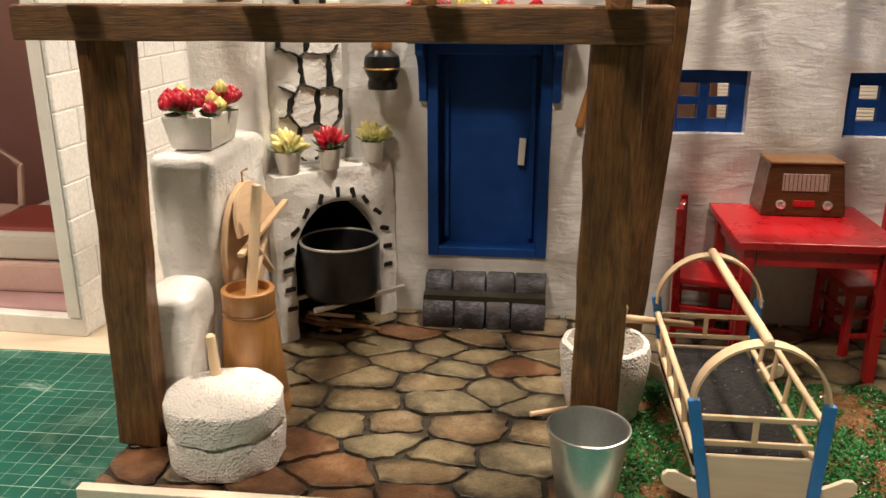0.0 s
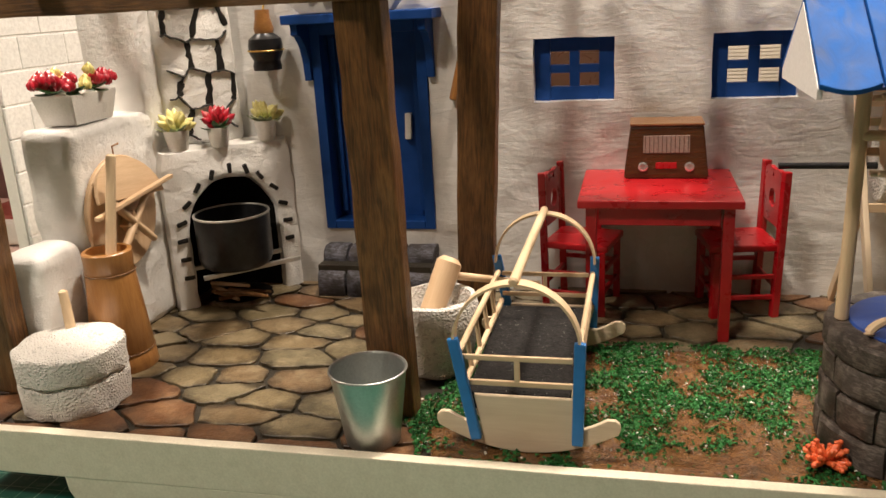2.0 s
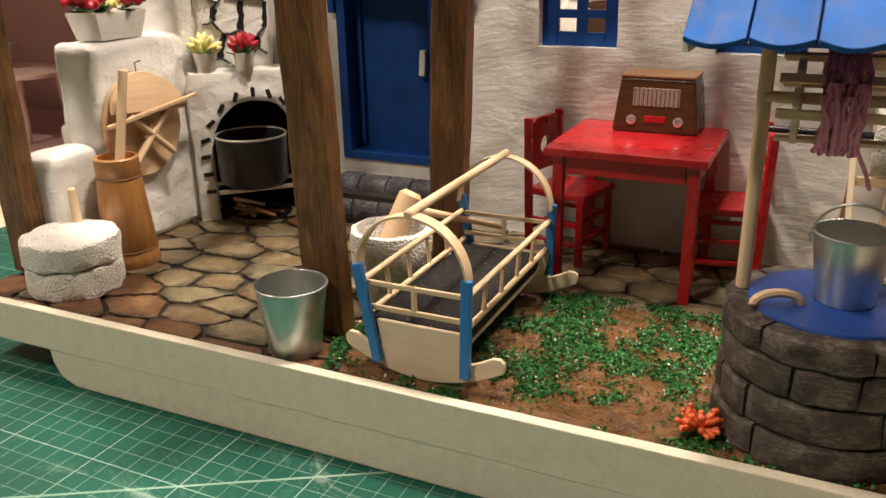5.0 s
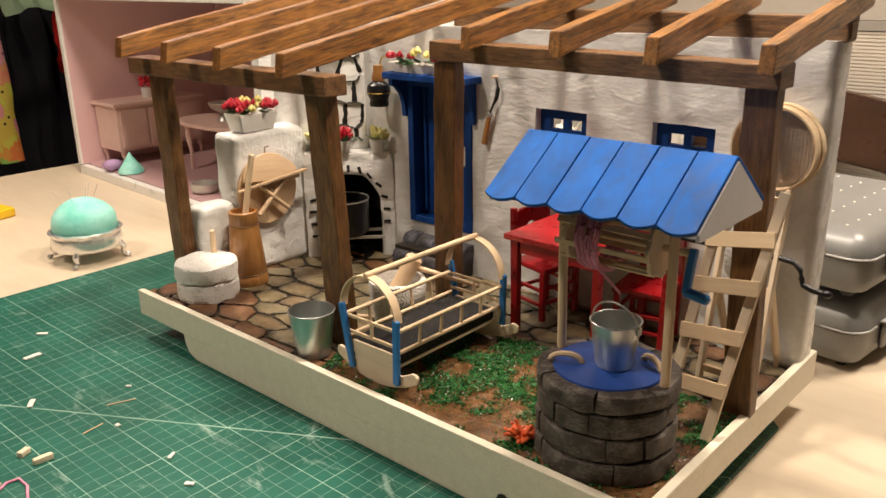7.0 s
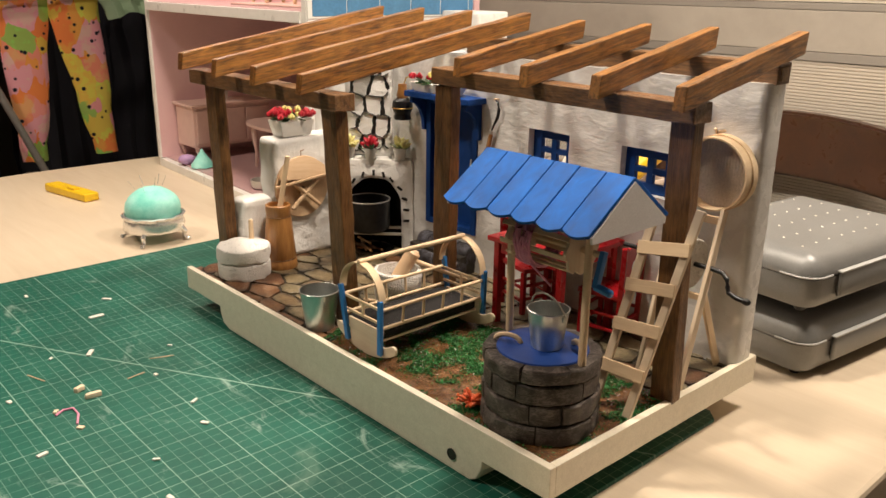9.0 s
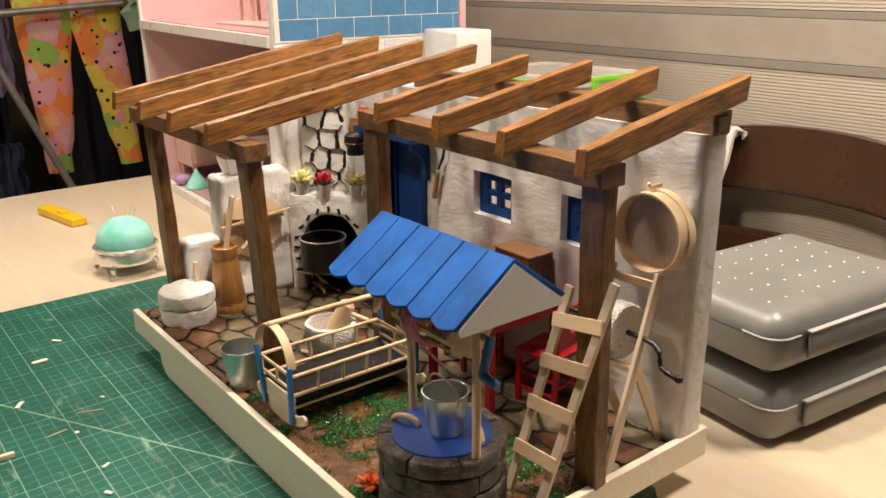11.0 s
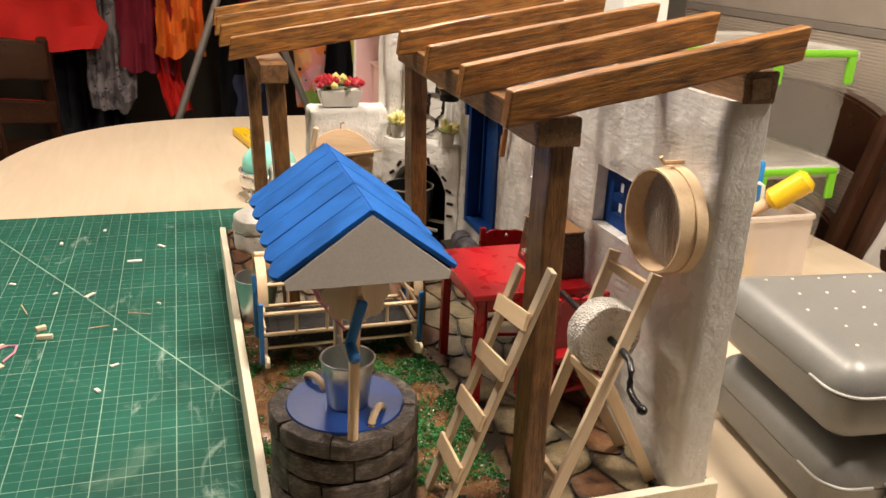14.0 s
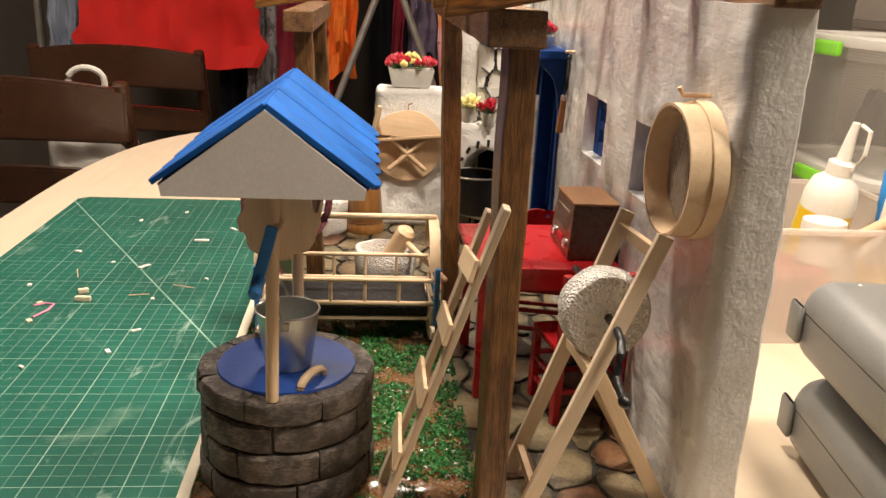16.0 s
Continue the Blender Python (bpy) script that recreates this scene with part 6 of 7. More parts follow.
def sickle():
    root = thing("sickle", "small sickle with a black blade and wooden handle on the wall", "sickle", 0.226, WY, 0.19)
    y = WY - 0.0042
    rod("handle", (0.2195, y, 0.1600), (0.2248, y, 0.1830), 0.0026, 0.0020, CHURN, root, "worn wooden handle")
    part("ferrule", lathe([(0.0022, 0), (0.0022, 0.003), (0.0017, 0.003), (0, 0.003)], 14), METAL_GREY, root, "", along((0.2248, y, 0.1830), (0.2254, y, 0.1858)) @ pose(-0.0015, 0, 0, 0, 90, 0), True)
    part("blade", tube([(0.2254, y, 0.1855), (0.2285, y, 0.1920), (0.2325, y, 0.1990), (0.2340, y, 0.2060), (0.2325, y, 0.2120), (0.2295, y, 0.2150)], [0.0010, 0.0015, 0.0019, 0.0020, 0.0016, 0.0005], 8, False, 0.35), BLACK_IRON, root, "curved black blade", None, True)
    part("nail", tube([(0.2300, WY + 0.001, 0.2150), (0.2300, y - 0.003, 0.2152)], 0.0009, 8), BEECH, root, "small wooden peg", None, True)
    return root


sickle()

# ---- coral-like flower ----
coral = thing("orange_flower", "small orange cluster flower in the garden soil", "flower", 0.4000, 0.0180, FLOOR)
rnd = random.Random(6)
bms = []
for k in range(46):
    v = Vector((rnd.gauss(0, 1), rnd.gauss(0, 1), abs(rnd.gauss(0, 0.8)) + 0.1)).normalized()
    L = rnd.uniform(0.0058, 0.0100)
    c = Vector((0.4000, 0.0180, FLOOR + 0.0035))
    bms.append((ball(0.0013, 1, 1, 3.0, 1), along(c + v * L * 0.2, c + v * L) @ pose(0, 0, 0, 0, 90, 0)))
    bms.append((ball(0.0012, 1, 1, 1, 1), Matrix.Translation(c + v * L)))
part("petals", join(bms), PETAL_ORANGE, coral, "", None, True)


# ---- grass flock (uncountable) ----
def flock(name, label, n, mat, seed, size, bias):
    rnd = random.Random(seed)
    verts, faces = [], []
    made = 0
    while made < n:
        y = rnd.uniform(Y0 + board + 0.0005, SPLIT + 0.005)
        x = rnd.uniform(edge_x(y) - 0.006, W - board - 0.0005)
        d = noise.noise(Vector((x * 38, y * 38, 2.0))) + 0.6 * noise.noise(Vector((x * 95, y * 95, 5.0))) + bias
        d += 0.35 * (y / SPLIT) + (0.25 if x < edge_x(y) + 0.012 else 0)
        if rnd.random() > max(0.02, min(1, d * 1.6)):
            continue
        if (x - WX) ** 2 + (y - WYC) ** 2 < 0.0385 ** 2:
            continue
        made += 1
        z = FLOOR + 0.0004 + 0.0016 * noise.noise(Vector((x * 55, y * 55, 1)))
        s = size * rnd.uniform(0.5, 1.3)
        o = len(verts)
        for _ in range(5):
            verts.append((x + rnd.uniform(-s, s), y + rnd.uniform(-s, s), z + rnd.uniform(-0.0004, s * 1.3)))
        faces += [(o, o + 1, o + 2), (o, o + 2, o + 3), (o + 1, o + 3, o + 4), (o, o + 4, o + 1), (o + 2, o + 4, o + 3)]
    me = bpy.data.meshes.new(name)
    me.from_pydata(verts, [], faces)
    me.materials.append(mat)
    ob = new(name, me)
    return tagged(ob, label, "grass", kind="stuff")


flock("grass_flock", "dark green model grass strewn on the soil", 13000, GRASS_A, 1, 0.0011, 0.08)
flock("grass_flock", "bright green model grass strewn on the soil", 5200, GRASS_B, 2, 0.0010, 0.0)
flock("glue_flecks", "shiny flecks of dried clear glue between the grass", 1500, GLUE, 3, 0.0008, 0.05)
flock("brown_crumbs", "brown soil crumbs between the grass", 2500, SOIL, 4, 0.0009, 0.25)

# ---- scraps on the cutting mat ----
rnd = random.Random(21)
for k, (x, y, l, w) in enumerate(((0.2375, -0.1000, 0.006, 0.003), (0.2010, -0.0905, 0.007, 0.0022), (0.125, -0.152, 0.008, 0.004), (0.142, -0.147, 0.012, 0.004), (0.185, -0.172, 0.005, 0.004), (0.149, -0.178, 0.005, 0.003),
                                  (0.060, -0.120, 0.012, 0.004), (-0.02, -0.085, 0.014, 0.005), (0.138, -0.094, 0.003, 0.003), (0.262, -0.148, 0.005, 0.002), (-0.085, -0.16, 0.007, 0.003), (0.02, -0.19, 0.006, 0.003), (0.205, -0.205, 0.008, 0.003),
                                  (0.31, -0.16, 0.006, 0.003), (0.275, -0.21, 0.005, 0.003), (-0.06, -0.06, 0.009, 0.003), (0.09, -0.06, 0.004, 0.002), (0.11, -0.20, 0.005, 0.003), (-0.12, -0.12, 0.006, 0.003), (0.05, -0.15, 0.004, 0.002))):
    bm = lump(l, w, 0.0016 if k not in (2, 3) else 0.004, 5, 0.0004, 300, k, 0.0004)
    tagged(part("scrap", bm, RAW_PALE if k in (2, 3, 4, 5) else PAPER, None, "", pose(x, y, 0.0009 if k not in (2, 3) else 0.002, 0, 0, rnd.uniform(0, 180)), True), "small pale offcut lying on the cutting mat", "scrap", "offcuts on the mat")
thread = part("pink_thread", tube([(0.178, -0.172, 0.0008), (0.163, -0.166, 0.0008), (0.152, -0.166, 0.001), (0.150, -0.173, 0.0008), (0.155, -0.180, 0.0008)], 0.0009, 6), YARN, None, "", None, True)
tagged(thread, "curl of pink yarn on the cutting mat", "yarn")
for k, (x, y, l, rz) in enumerate(((0.105, -0.085, 0.02, 70), (0.07, -0.175, 0.022, 20), (0.13, -0.115, 0.016, 100))):
    tagged(rod("thin_sliver", (x, y, 0.0007), (x + l * math.cos(radians(rz)), y + l * math.sin(radians(rz)), 0.0007), 0.0005, 0.0004, BEECH, None, "", 6), "thin wood sliver on the cutting mat", "scrap", "offcuts on the mat")

# ---- pincushion and cutter on the table ----
TT = -0.003


def pincushion():
    x, y = -0.2400, 0.0715
    root = thing("pincushion", "teal velvet pincushion in an ornate silver stand", "pincushion", x, y, TT)
    part("stand_ring", lathe([(0.030, 0.012), (0.036, 0.015), (0.038, 0.022), (0.036, 0.030), (0.039, 0.034), (0.036, 0.035), (0.033, 0.030), (0.034, 0.022), (0.030, 0.016), (0.028, 0.013), (0.030, 0.012)], 48, 0.0012, 2, 160), SILVER, root, "embossed silver ring", pose(x, y, TT), True)
    for k in range(4):
        a = radians(45 + 90 * k)
        c, s = math.cos(a), math.sin(a)
        part("foot", tube([(x + c * 0.033, y + s * 0.033, TT + 0.020), (x + c * 0.039, y + s * 0.039, TT + 0.012), (x + c * 0.037, y + s * 0.037, TT + 0.005), (x + c * 0.043, y + s * 0.043, TT + 0.002), (x + c * 0.046, y + s * 0.046, TT + 0.003)], [0.004, 0.0035, 0.0025, 0.003, 0.002], 8), SILVER, root, "curled silver foot", None, True)
    bm = ball(0.0345, 1, 1, 0.82, 3, 0.001, 4)
    part("cushion", bm, TEAL, root, "teal velvet dome", pose(x, y, TT + 0.041), True)
    for k in range(6):
        a, t = k * 1.1, 0.35 + 0.08 * k
        d = Vector((math.cos(a) * t, math.sin(a) * t, 1)).normalized()
        p = Vector((x, y, TT + 0.043)) + Vector((d.x * 0.034, d.y * 0.034, d.z * 0.029))
        rod("pin", p, p + d * 0.014, 0.0003, 0.0003, SILVER, root, "thin steel pin", 5)
    return root


pincushion()
CUT_X, CUT_Y = -0.536, 0.0675
cutter = thing("craft_cutter", "yellow plastic craft cutter lying on the table", "cutter", CUT_X, CUT_Y, TT)
part("cutter_body", block(0.115, 0.024, 0.013, 0.004, 0, 0, 0, 3), YELLOW, cutter, "", pose(CUT_X, CUT_Y, TT + 0.0065, 0, 0, 11))
part("cutter_slide", block(0.018, 0.010, 0.004, 0.001), YELLOW, cutter, "", pose(CUT_X + 0.014, CUT_Y - 0.001, TT + 0.0145, 0, 0, 11))

# ---- two grey tool cases ----
def rounded_rect(w, d, r, n=6):
    out = []
    for cx, cy, a0 in ((w / 2 - r, d / 2 - r, 0), (-w / 2 + r, d / 2 - r, 90), (-w / 2 + r, -d / 2 + r, 180), (w / 2 - r, -d / 2 + r, 270)):
        out += [(cx + r * math.cos(radians(a0 + 90 * i / n)), cy + r * math.sin(radians(a0 + 90 * i / n))) for i in range(n + 1)]
    return out


def moulded(w, d, r, levels):
    """A closed shell with rounded corners; levels are (inset, height)."""
    bm = bmesh.new()
    rings = []
    for inset, z in levels:
        rings.append([bm.verts.new((x, y, z)) for x, y in rounded_rect(w - 2 * inset, d - 2 * inset, max(0.002, r - inset))])
    for a, b in zip(rings, rings[1:]):
        n = len(a)
        for i in range(n):
            bm.faces.new((a[i], a[(i + 1) % n], b[(i + 1) % n], b[i]))
    bm.faces.new(rings[0][::-1])
    bm.faces.new(rings[-1])
    bmesh.ops.recalc_face_normals(bm, faces=bm.faces[:])
    return bm


CW, CD = 0.147, 0.205


def tool_case(z, dx, dy):
    C = pose(0.497 + dx, 0.3050 + dy, z, 0, 0, -6.5) @ pose(-CW / 2, CD / 2, 0)
    c = C.translation
    root = thing("tool_case", "grey plastic tool case with a dotted lid, stacked behind the wall", "tool case", c.x, c.y, z, group="stacked tool cases")
    part("case_bottom", moulded(CW, CD, 0.017, [(0.010, 0.0), (0.0045, 0.0012), (0.0018, 0.005), (0.0006, 0.012), (0.0004, 0.0262)]), CASE, root, "", C, True)
    part("case_lid", moulded(CW, CD, 0.018, [(0.0003, 0.0270), (0.0, 0.0285), (0.0008, 0.0320), (0.0026, 0.0365), (0.0055, 0.0405), (0.0095, 0.0436), (0.0145, 0.0456), (0.0200, 0.0464), (0.026, 0.0466)]), CASE, root, "", C, True)
    part("seam", moulded(CW, CD, 0.017, [(0.0014, 0.0255), (0.0014, 0.0275)]), GROUT, root, "thin dark seam", C, True)
    # pale lip that runs round the front corner
    lip = [(CW / 2 - 0.030 + 0.013 * i / 4, -CD / 2 - 0.0004) for i in range(4)] + [(CW / 2 - 0.0170 + 0.0174 * math.sin(radians(a)), -CD / 2 + 0.0170 - 0.0174 * math.cos(radians(a))) for a in range(0, 91, 10)] + [(CW / 2 + 0.0004, -CD / 2 + 0.028)]
    part("lip", tube([C @ Vector((x, y, 0.0282)) for x, y in lip], 0.0009, 8), CASE_TRIM, root, "pale moulded lip", None, True)
    for name, M in (("latch", C @ pose(CW / 2 + 0.0022, 0.004, 0)), ("hinge", C @ pose(-CW / 2 + 0.010, -CD / 2 - 0.0010, 0, 0, 0, -90))):
        long = 0.140 if name == "latch" else 0.016
        lt = part(name, moulded(0.0040, long, 0.0016, [(0.0006, 0.0085), (0.0, 0.0100), (0.0, 0.0285), (0.0008, 0.0300)]), CASE, root, "long hinged latch" if name == "latch" else "", M, True)
        if name == "latch":
            part("latch_edge", block(0.0046, long + 0.004, 0.0016, 0.0006), CASE_TRIM, lt, "pale latch edge", M @ pose(0.0004, 0, 0.0305))
    for sx in (-1, 1):
        for sy in (-1, 1):
            part("foot", lathe([(0, -0.0055), (0.004, -0.0055), (0.0052, -0.0035), (0.0056, 0.0006), (0, 0.0006)], 16), BLACK_PAINT, root, "dark rubber foot", C @ pose(sx * (CW / 2 - 0.018), sy * (CD / 2 - 0.018), 0), True)
    return root, C


tool_case(TT + 0.0055, 0.002, 0.006)
top_case, TC = tool_case(TT + 0.0645, 0.0, 0.002)
dot = lathe([(0, 0.0006), (0.0008, 0.0004), (0.0011, 0), (0, 0)], 10)
me = bpy.data.meshes.new("dot")
dot.to_mesh(me)
dot.free()
me.materials.append(WHITE_PLASTIC)
for i in range(5):
    for j in range(8):
        link("dot", me, top_case, "", TC @ pose(CW / 2 - 0.0275 - 0.0243 * i, -CD / 2 + 0.0245 + 0.0200 * j + 0.010 * (i % 2), 0.0466))

# ---- clear box of glues behind the wall ----
def craft_box():
    x0, x1, y0, y1 = 0.040, 0.207, 0.375, 0.530
    root = thing("craft_box", "clear plastic box full of craft glue and tools", "storage box", (x0 + x1) / 2, (y0 + y1) / 2, TT)
    h = 0.092
    for a, b, nm in (((x0, y0), (x1, y0), "box_side"), ((x1, y0), (x1, y1), "box_side"), ((x0, y1), (x1, y1), "box_side"), ((x0, y0), (x0, y1), "box_side")):
        ob = stick(nm, (*a, TT + h / 2), (*b, TT + h / 2), 0.0016, h, MILKY_BOX, root)
    part("box_floor", block(x1 - x0, y1 - y0, 0.002), MILKY_BOX, root, "", pose((x0 + x1) / 2, (y0 + y1) / 2, TT + 0.001))
    for a, b in (((x0 - 0.002, y0 - 0.002), (x1 + 0.002, y0 - 0.002)), ((x1 + 0.002, y0 - 0.002), (x1 + 0.002, y1)), ((x0, y1), (x1, y1)), ((x0 - 0.002, y0), (x0 - 0.002, y1))):
        stick("box_rim", (*a, TT + h), (*b, TT + h), 0.005, 0.005, MILKY_BOX, root, "", 0.0015)
    return root


craft_box()


def glue_bottle(x, y, z, h, r, mat, label, tilt=0):
    root = thing("glue_bottle", label, "glue bottle", x, y, z)
    M = pose(x, y, z, 0, tilt, 20)
    part("bottle", lathe([(0, 0), (r * 0.95, 0), (r, 0.003), (r, h * 0.6), (r * 0.85, h * 0.7), (r * 0.45, h * 0.76), (0, h * 0.76)], 28), mat, root, "", M, True)
    part("cap_nozzle", lathe([(r * 0.5, h * 0.755), (r * 0.5, h * 0.84), (r * 0.28, h * 0.86), (r * 0.14, h * 1.12), (0, h * 1.12)], 20), WHITE_PLASTIC, root, "tapered white nozzle", M, True)
    part("cap_strap", tube([M @ Vector((r * 0.5, 0, h * 0.82)), M @ Vector((r * 0.8, 0, h * 0.95)), M @ Vector((r * 0.7, 0, h * 1.1)), M @ Vector((r * 0.25, 0, h * 1.12))], 0.0018, 6), WHITE_PLASTIC, root, "", None, True)
    part("label_band", lathe([(r * 1.01, h * 0.12), (r * 1.01, h * 0.5)], 28), YELLOW, root, "yellow label", M, True)
    return root


glue_bottle(0.105, 0.470, TT + 0.025, 0.125, 0.022, WHITE_PLASTIC, "white glue bottle with a tapered nozzle and yellow label", 10)
glue_bottle(0.150, 0.505, TT + 0.003, 0.095, 0.013, WHITE_PLASTIC, "small white glue bottle with a nozzle")
for x, y, z, h, r, mat, nm, lab in ((0.165, 0.445, TT + 0.055, 0.035, 0.016, WHITE_PLASTIC, "jar", "small white jar in the craft box"),
                                    (0.140, 0.512, TT + 0.003, 0.125, 0.007, BLUE_PLASTIC, "glue_tube", "slim blue glue tube standing in the craft box"),
                                    (0.090, 0.430, TT + 0.003, 0.105, 0.007, GREEN_PLASTIC, "glue_tube", "slim green glue tube standing in the craft box")):
    ob = part(nm, lathe([(0, 0), (r, 0), (r, h * 0.72), (r * 1.1, h * 0.74), (r * 1.05, h * 0.98), (r * 0.8, h), (0, h)], 24), mat, None, "", pose(x, y, z), True)
    tagged(ob, lab, nm.replace("_", " "))
rod_y = thing("paint_roller", "yellow handled tool sticking out of the craft box", "tool", 0.285, 0.45, TT)
rod("grip", (0.180, 0.500, TT + 0.098), (0.199, 0.526, TT + 0.126), 0.0115, 0.0115, YELLOW, rod_y, "yellow grip", 20)
rod("shaft", (0.135, 0.440, TT + 0.034), (0.180, 0.500, TT + 0.098), 0.006, 0.006, BEECH, rod_y, "wooden shaft", 12)
red_bag = part("red_bundle", lump(0.075, 0.05, 0.05, 10, 0.006, 40, 3, 0.012), RED_DULL, None, "", pose(0.165, 0.425, TT + 0.028), True)
tagged(red_bag, "dull red bundle at the bottom of the craft box", "bundle")


def lidded_box(x0, x1, y0, y1, z, h):
    root = thing("lidded_box", "clear plastic storage box with lime green clips", "storage box", (x0 + x1) / 2, (y0 + y1) / 2, z)
    cx, cy, w, d = (x0 + x1) / 2, (y0 + y1) / 2, x1 - x0, y1 - y0
    C = pose(cx, cy, z)
    shell = moulded(w, d, 0.022, [(0.012, 0.0), (0.008, 0.002), (0.006, 0.02), (0.001, h * 0.88), (-0.003, h * 0.90), (-0.003, h)])
    bmesh.ops.delete(shell, geom=[f for f in shell.faces if f.normal.z > 0.9 and f.calc_center_median().z > h * 0.95], context="FACES")
    part("box_shell", shell, CLEAR_BOX, root, "", C, True)
    part("box_lid", moulded(w, d, 0.026, [(-0.006, h + 0.0005), (-0.007, h + 0.003), (-0.006, h + 0.009), (-0.002, h + 0.0112), (0.006, h + 0.0112), (0.010, h + 0.0075), (0.030, h + 0.0075)]), FROSTED, root, "frosted lid with a raised rim", C, True)
    part("clip", block(0.045, 0.006, 0.014, 0.003), GREEN_PLASTIC, root, "lime green clip", pose(cx, y0 - 0.010, z + h - 0.002))
    clip = part("clip", block(0.007, 0.100, 0.008, 0.003), GREEN_PLASTIC, root, "lime green clip", pose(x1 + 0.010, cy, z + h + 0.009))
    for sy in (-1, 1):
        part("clip_arm", block(0.005, 0.010, 0.030, 0.002), GREEN_PLASTIC, clip, "", pose(x1 + 0.0105, cy + sy * 0.045, z + h - 0.008))
    return root


lidded_box(-0.11, 0.085, 0.532, 0.672, TT, 0.092)
lidded_box(-0.105, 0.080, 0.530, 0.672, TT + 0.1045, 0.112)


# ---- doll house beside the diorama ----
def brick_wall(root, m, u0, u1, v0, v1, bl, bh, gap, mat, depth=0.003, name="brick"):
    """Bricks on a plane: local x along, z up, proud towards -y."""
    cache = {}
    r = 0
    v = v0
    while v < v1 - 0.001:
        h = min(bh, v1 - v) - gap
        u = u0 - (bl / 2 if r % 2 else 0)
        while u < u1 - 0.001:
            a, b = max(u, u0), min(u + bl, u1)
            w = b - a - gap
            if w > 0.002:
                key = (round(w, 4), round(h, 4))
                if key not in cache:
                    bm = block(w, depth, h, 0.0006, 0, 0, 0, 1)
                    me = bpy.data.meshes.new(name)
                    bm.to_mesh(me)
                    bm.free()
                    me.materials.append(mat)
                    cache[key] = me
                link(name, cache[key], root, "", m @ pose((a + b) / 2, -depth / 2 + 0.0012, v + h / 2 + gap / 2))
            u += bl
        v += bh
        r += 1


def doll_house():
    hx0, hx1, hy0, hy1 = -0.665, -0.122, 0.245, 0.510
    z1, z2 = 0.268, 0.56
    root = thing("doll_house", "pink and white two-storey doll house with open front", "doll house", (hx0 + hx1) / 2, (hy0 + hy1) / 2, TT)
    t = 0.010
    part("ground_floor", block(hx1 - hx0, hy1 - hy0, 0.014, 0.001), SMOOTH_WHITE, root, "", pose((hx0 + hx1) / 2, (hy0 + hy1) / 2, TT + 0.007))
    part("floor_cover", block(hx1 - hx0 - 2 * t, hy1 - hy0 - 0.016, 0.002), PINK_FLOOR, root, "glossy pink floor", pose((hx0 + hx1) / 2, (hy0 + hy1) / 2 + 0.002, TT + 0.0152))
    part("left_wall", block(t, hy1 - hy0, z2 - 0.012, 0.0008), PINK_WALL, root, "", pose(hx0 + t / 2, (hy0 + hy1) / 2 + 0.002, (z2 + 0.012) / 2))
    part("left_wall_edge", block(t, 0.004, z2 - 0.012, 0.0008), SMOOTH_WHITE, root, "white front edge", pose(hx0 + t / 2, hy0 + 0.0005, (z2 + 0.012) / 2))
    part("right_wall", block(t, hy1 - hy0, z2 - 0.012, 0.0008), PINK_WALL, root, "", pose(hx1 - t / 2 - 0.002, (hy0 + hy1) / 2 + 0.002, (z2 + 0.012) / 2))
    part("right_wall_edge", block(t, 0.004, z2 - 0.012, 0.0008), SMOOTH_WHITE, root, "white front edge", pose(hx1 - t / 2 - 0.002, hy0 + 0.0005, (z2 + 0.012) / 2))
    part("back_wall", block(hx1 - hx0, t, z2, 0.0008), PINK_WALL, root, "", pose((hx0 + hx1) / 2, hy1 + t / 2 + 0.003, z2 / 2))
    part("upper_floor", block(hx1 - hx0 - 2 * t - 0.002, hy1 - hy0, 0.010), SMOOTH_WHITE, root, "", pose((hx0 + hx1) / 2 - 0.001, (hy0 + hy1) / 2 + 0.002, z1 + 0.005))
    part("front_edge", block(hx1 - hx0 - 2 * t - 0.002, 0.006, 0.014, 0.0008), SMOOTH_WHITE, root, "", pose((hx0 + hx1) / 2 - 0.001, hy0 - 0.002, z1 + 0.005))
    part("upper_cover", block(hx1 - hx0 - 2 * t - 0.002, hy1 - hy0 - 0.01, 0.002), PINK_FLOOR, root, "", pose((hx0 + hx1) / 2 - 0.001, (hy0 + hy1) / 2 + 0.004, z1 + 0.0112))
    side = Matrix.Translation((hx1 - 0.002, hy0 - 0.002, 0)) @ Matrix.Rotation(radians(90), 4, "Z")
    outer = part("outer_side_lower", block(0.003, hy1 - hy0, z1 + 0.004, 0.0004), BRICK_WHITE, root, "white painted brick side", pose(hx1 - 0.0005, (hy0 + hy1) / 2, (z1) / 2 + 0.001))
    brick_wall(outer, side @ pose(0, -0.002, 0), 0.0, hy1 - hy0 + 0.002, 0.012, z1 + 0.002, 0.050, 0.0245, 0.0012, BRICK_WHITE)
    upper = part("outer_side_upper", block(0.003, hy1 - hy0, z2 - z1 - 0.008, 0.0004), SMOOTH_WHITE, root, "blue painted brick side", pose(hx1 - 0.0005, (hy0 + hy1) / 2, (z1 + z2) / 2))
    brick_wall(upper, side @ pose(0, -0.002, 0), 0.008, hy1 - hy0 + 0.002, z1 + 0.006, z1 + 0.16, 0.050, 0.0245, 0.0010, BRICK_BLUE)
    part("corner_pier", lump(0.075, 0.055, 0.283, 12, 0.001, 40, 4, 0.003), ROUGH_WHITE, root, "white painted pier", pose(hx1 + 0.040, hy1 - 0.03, 0.1385), True)
    # the house stands slightly askew
    piv = Matrix.Translation((hx1, 0.236, 0))
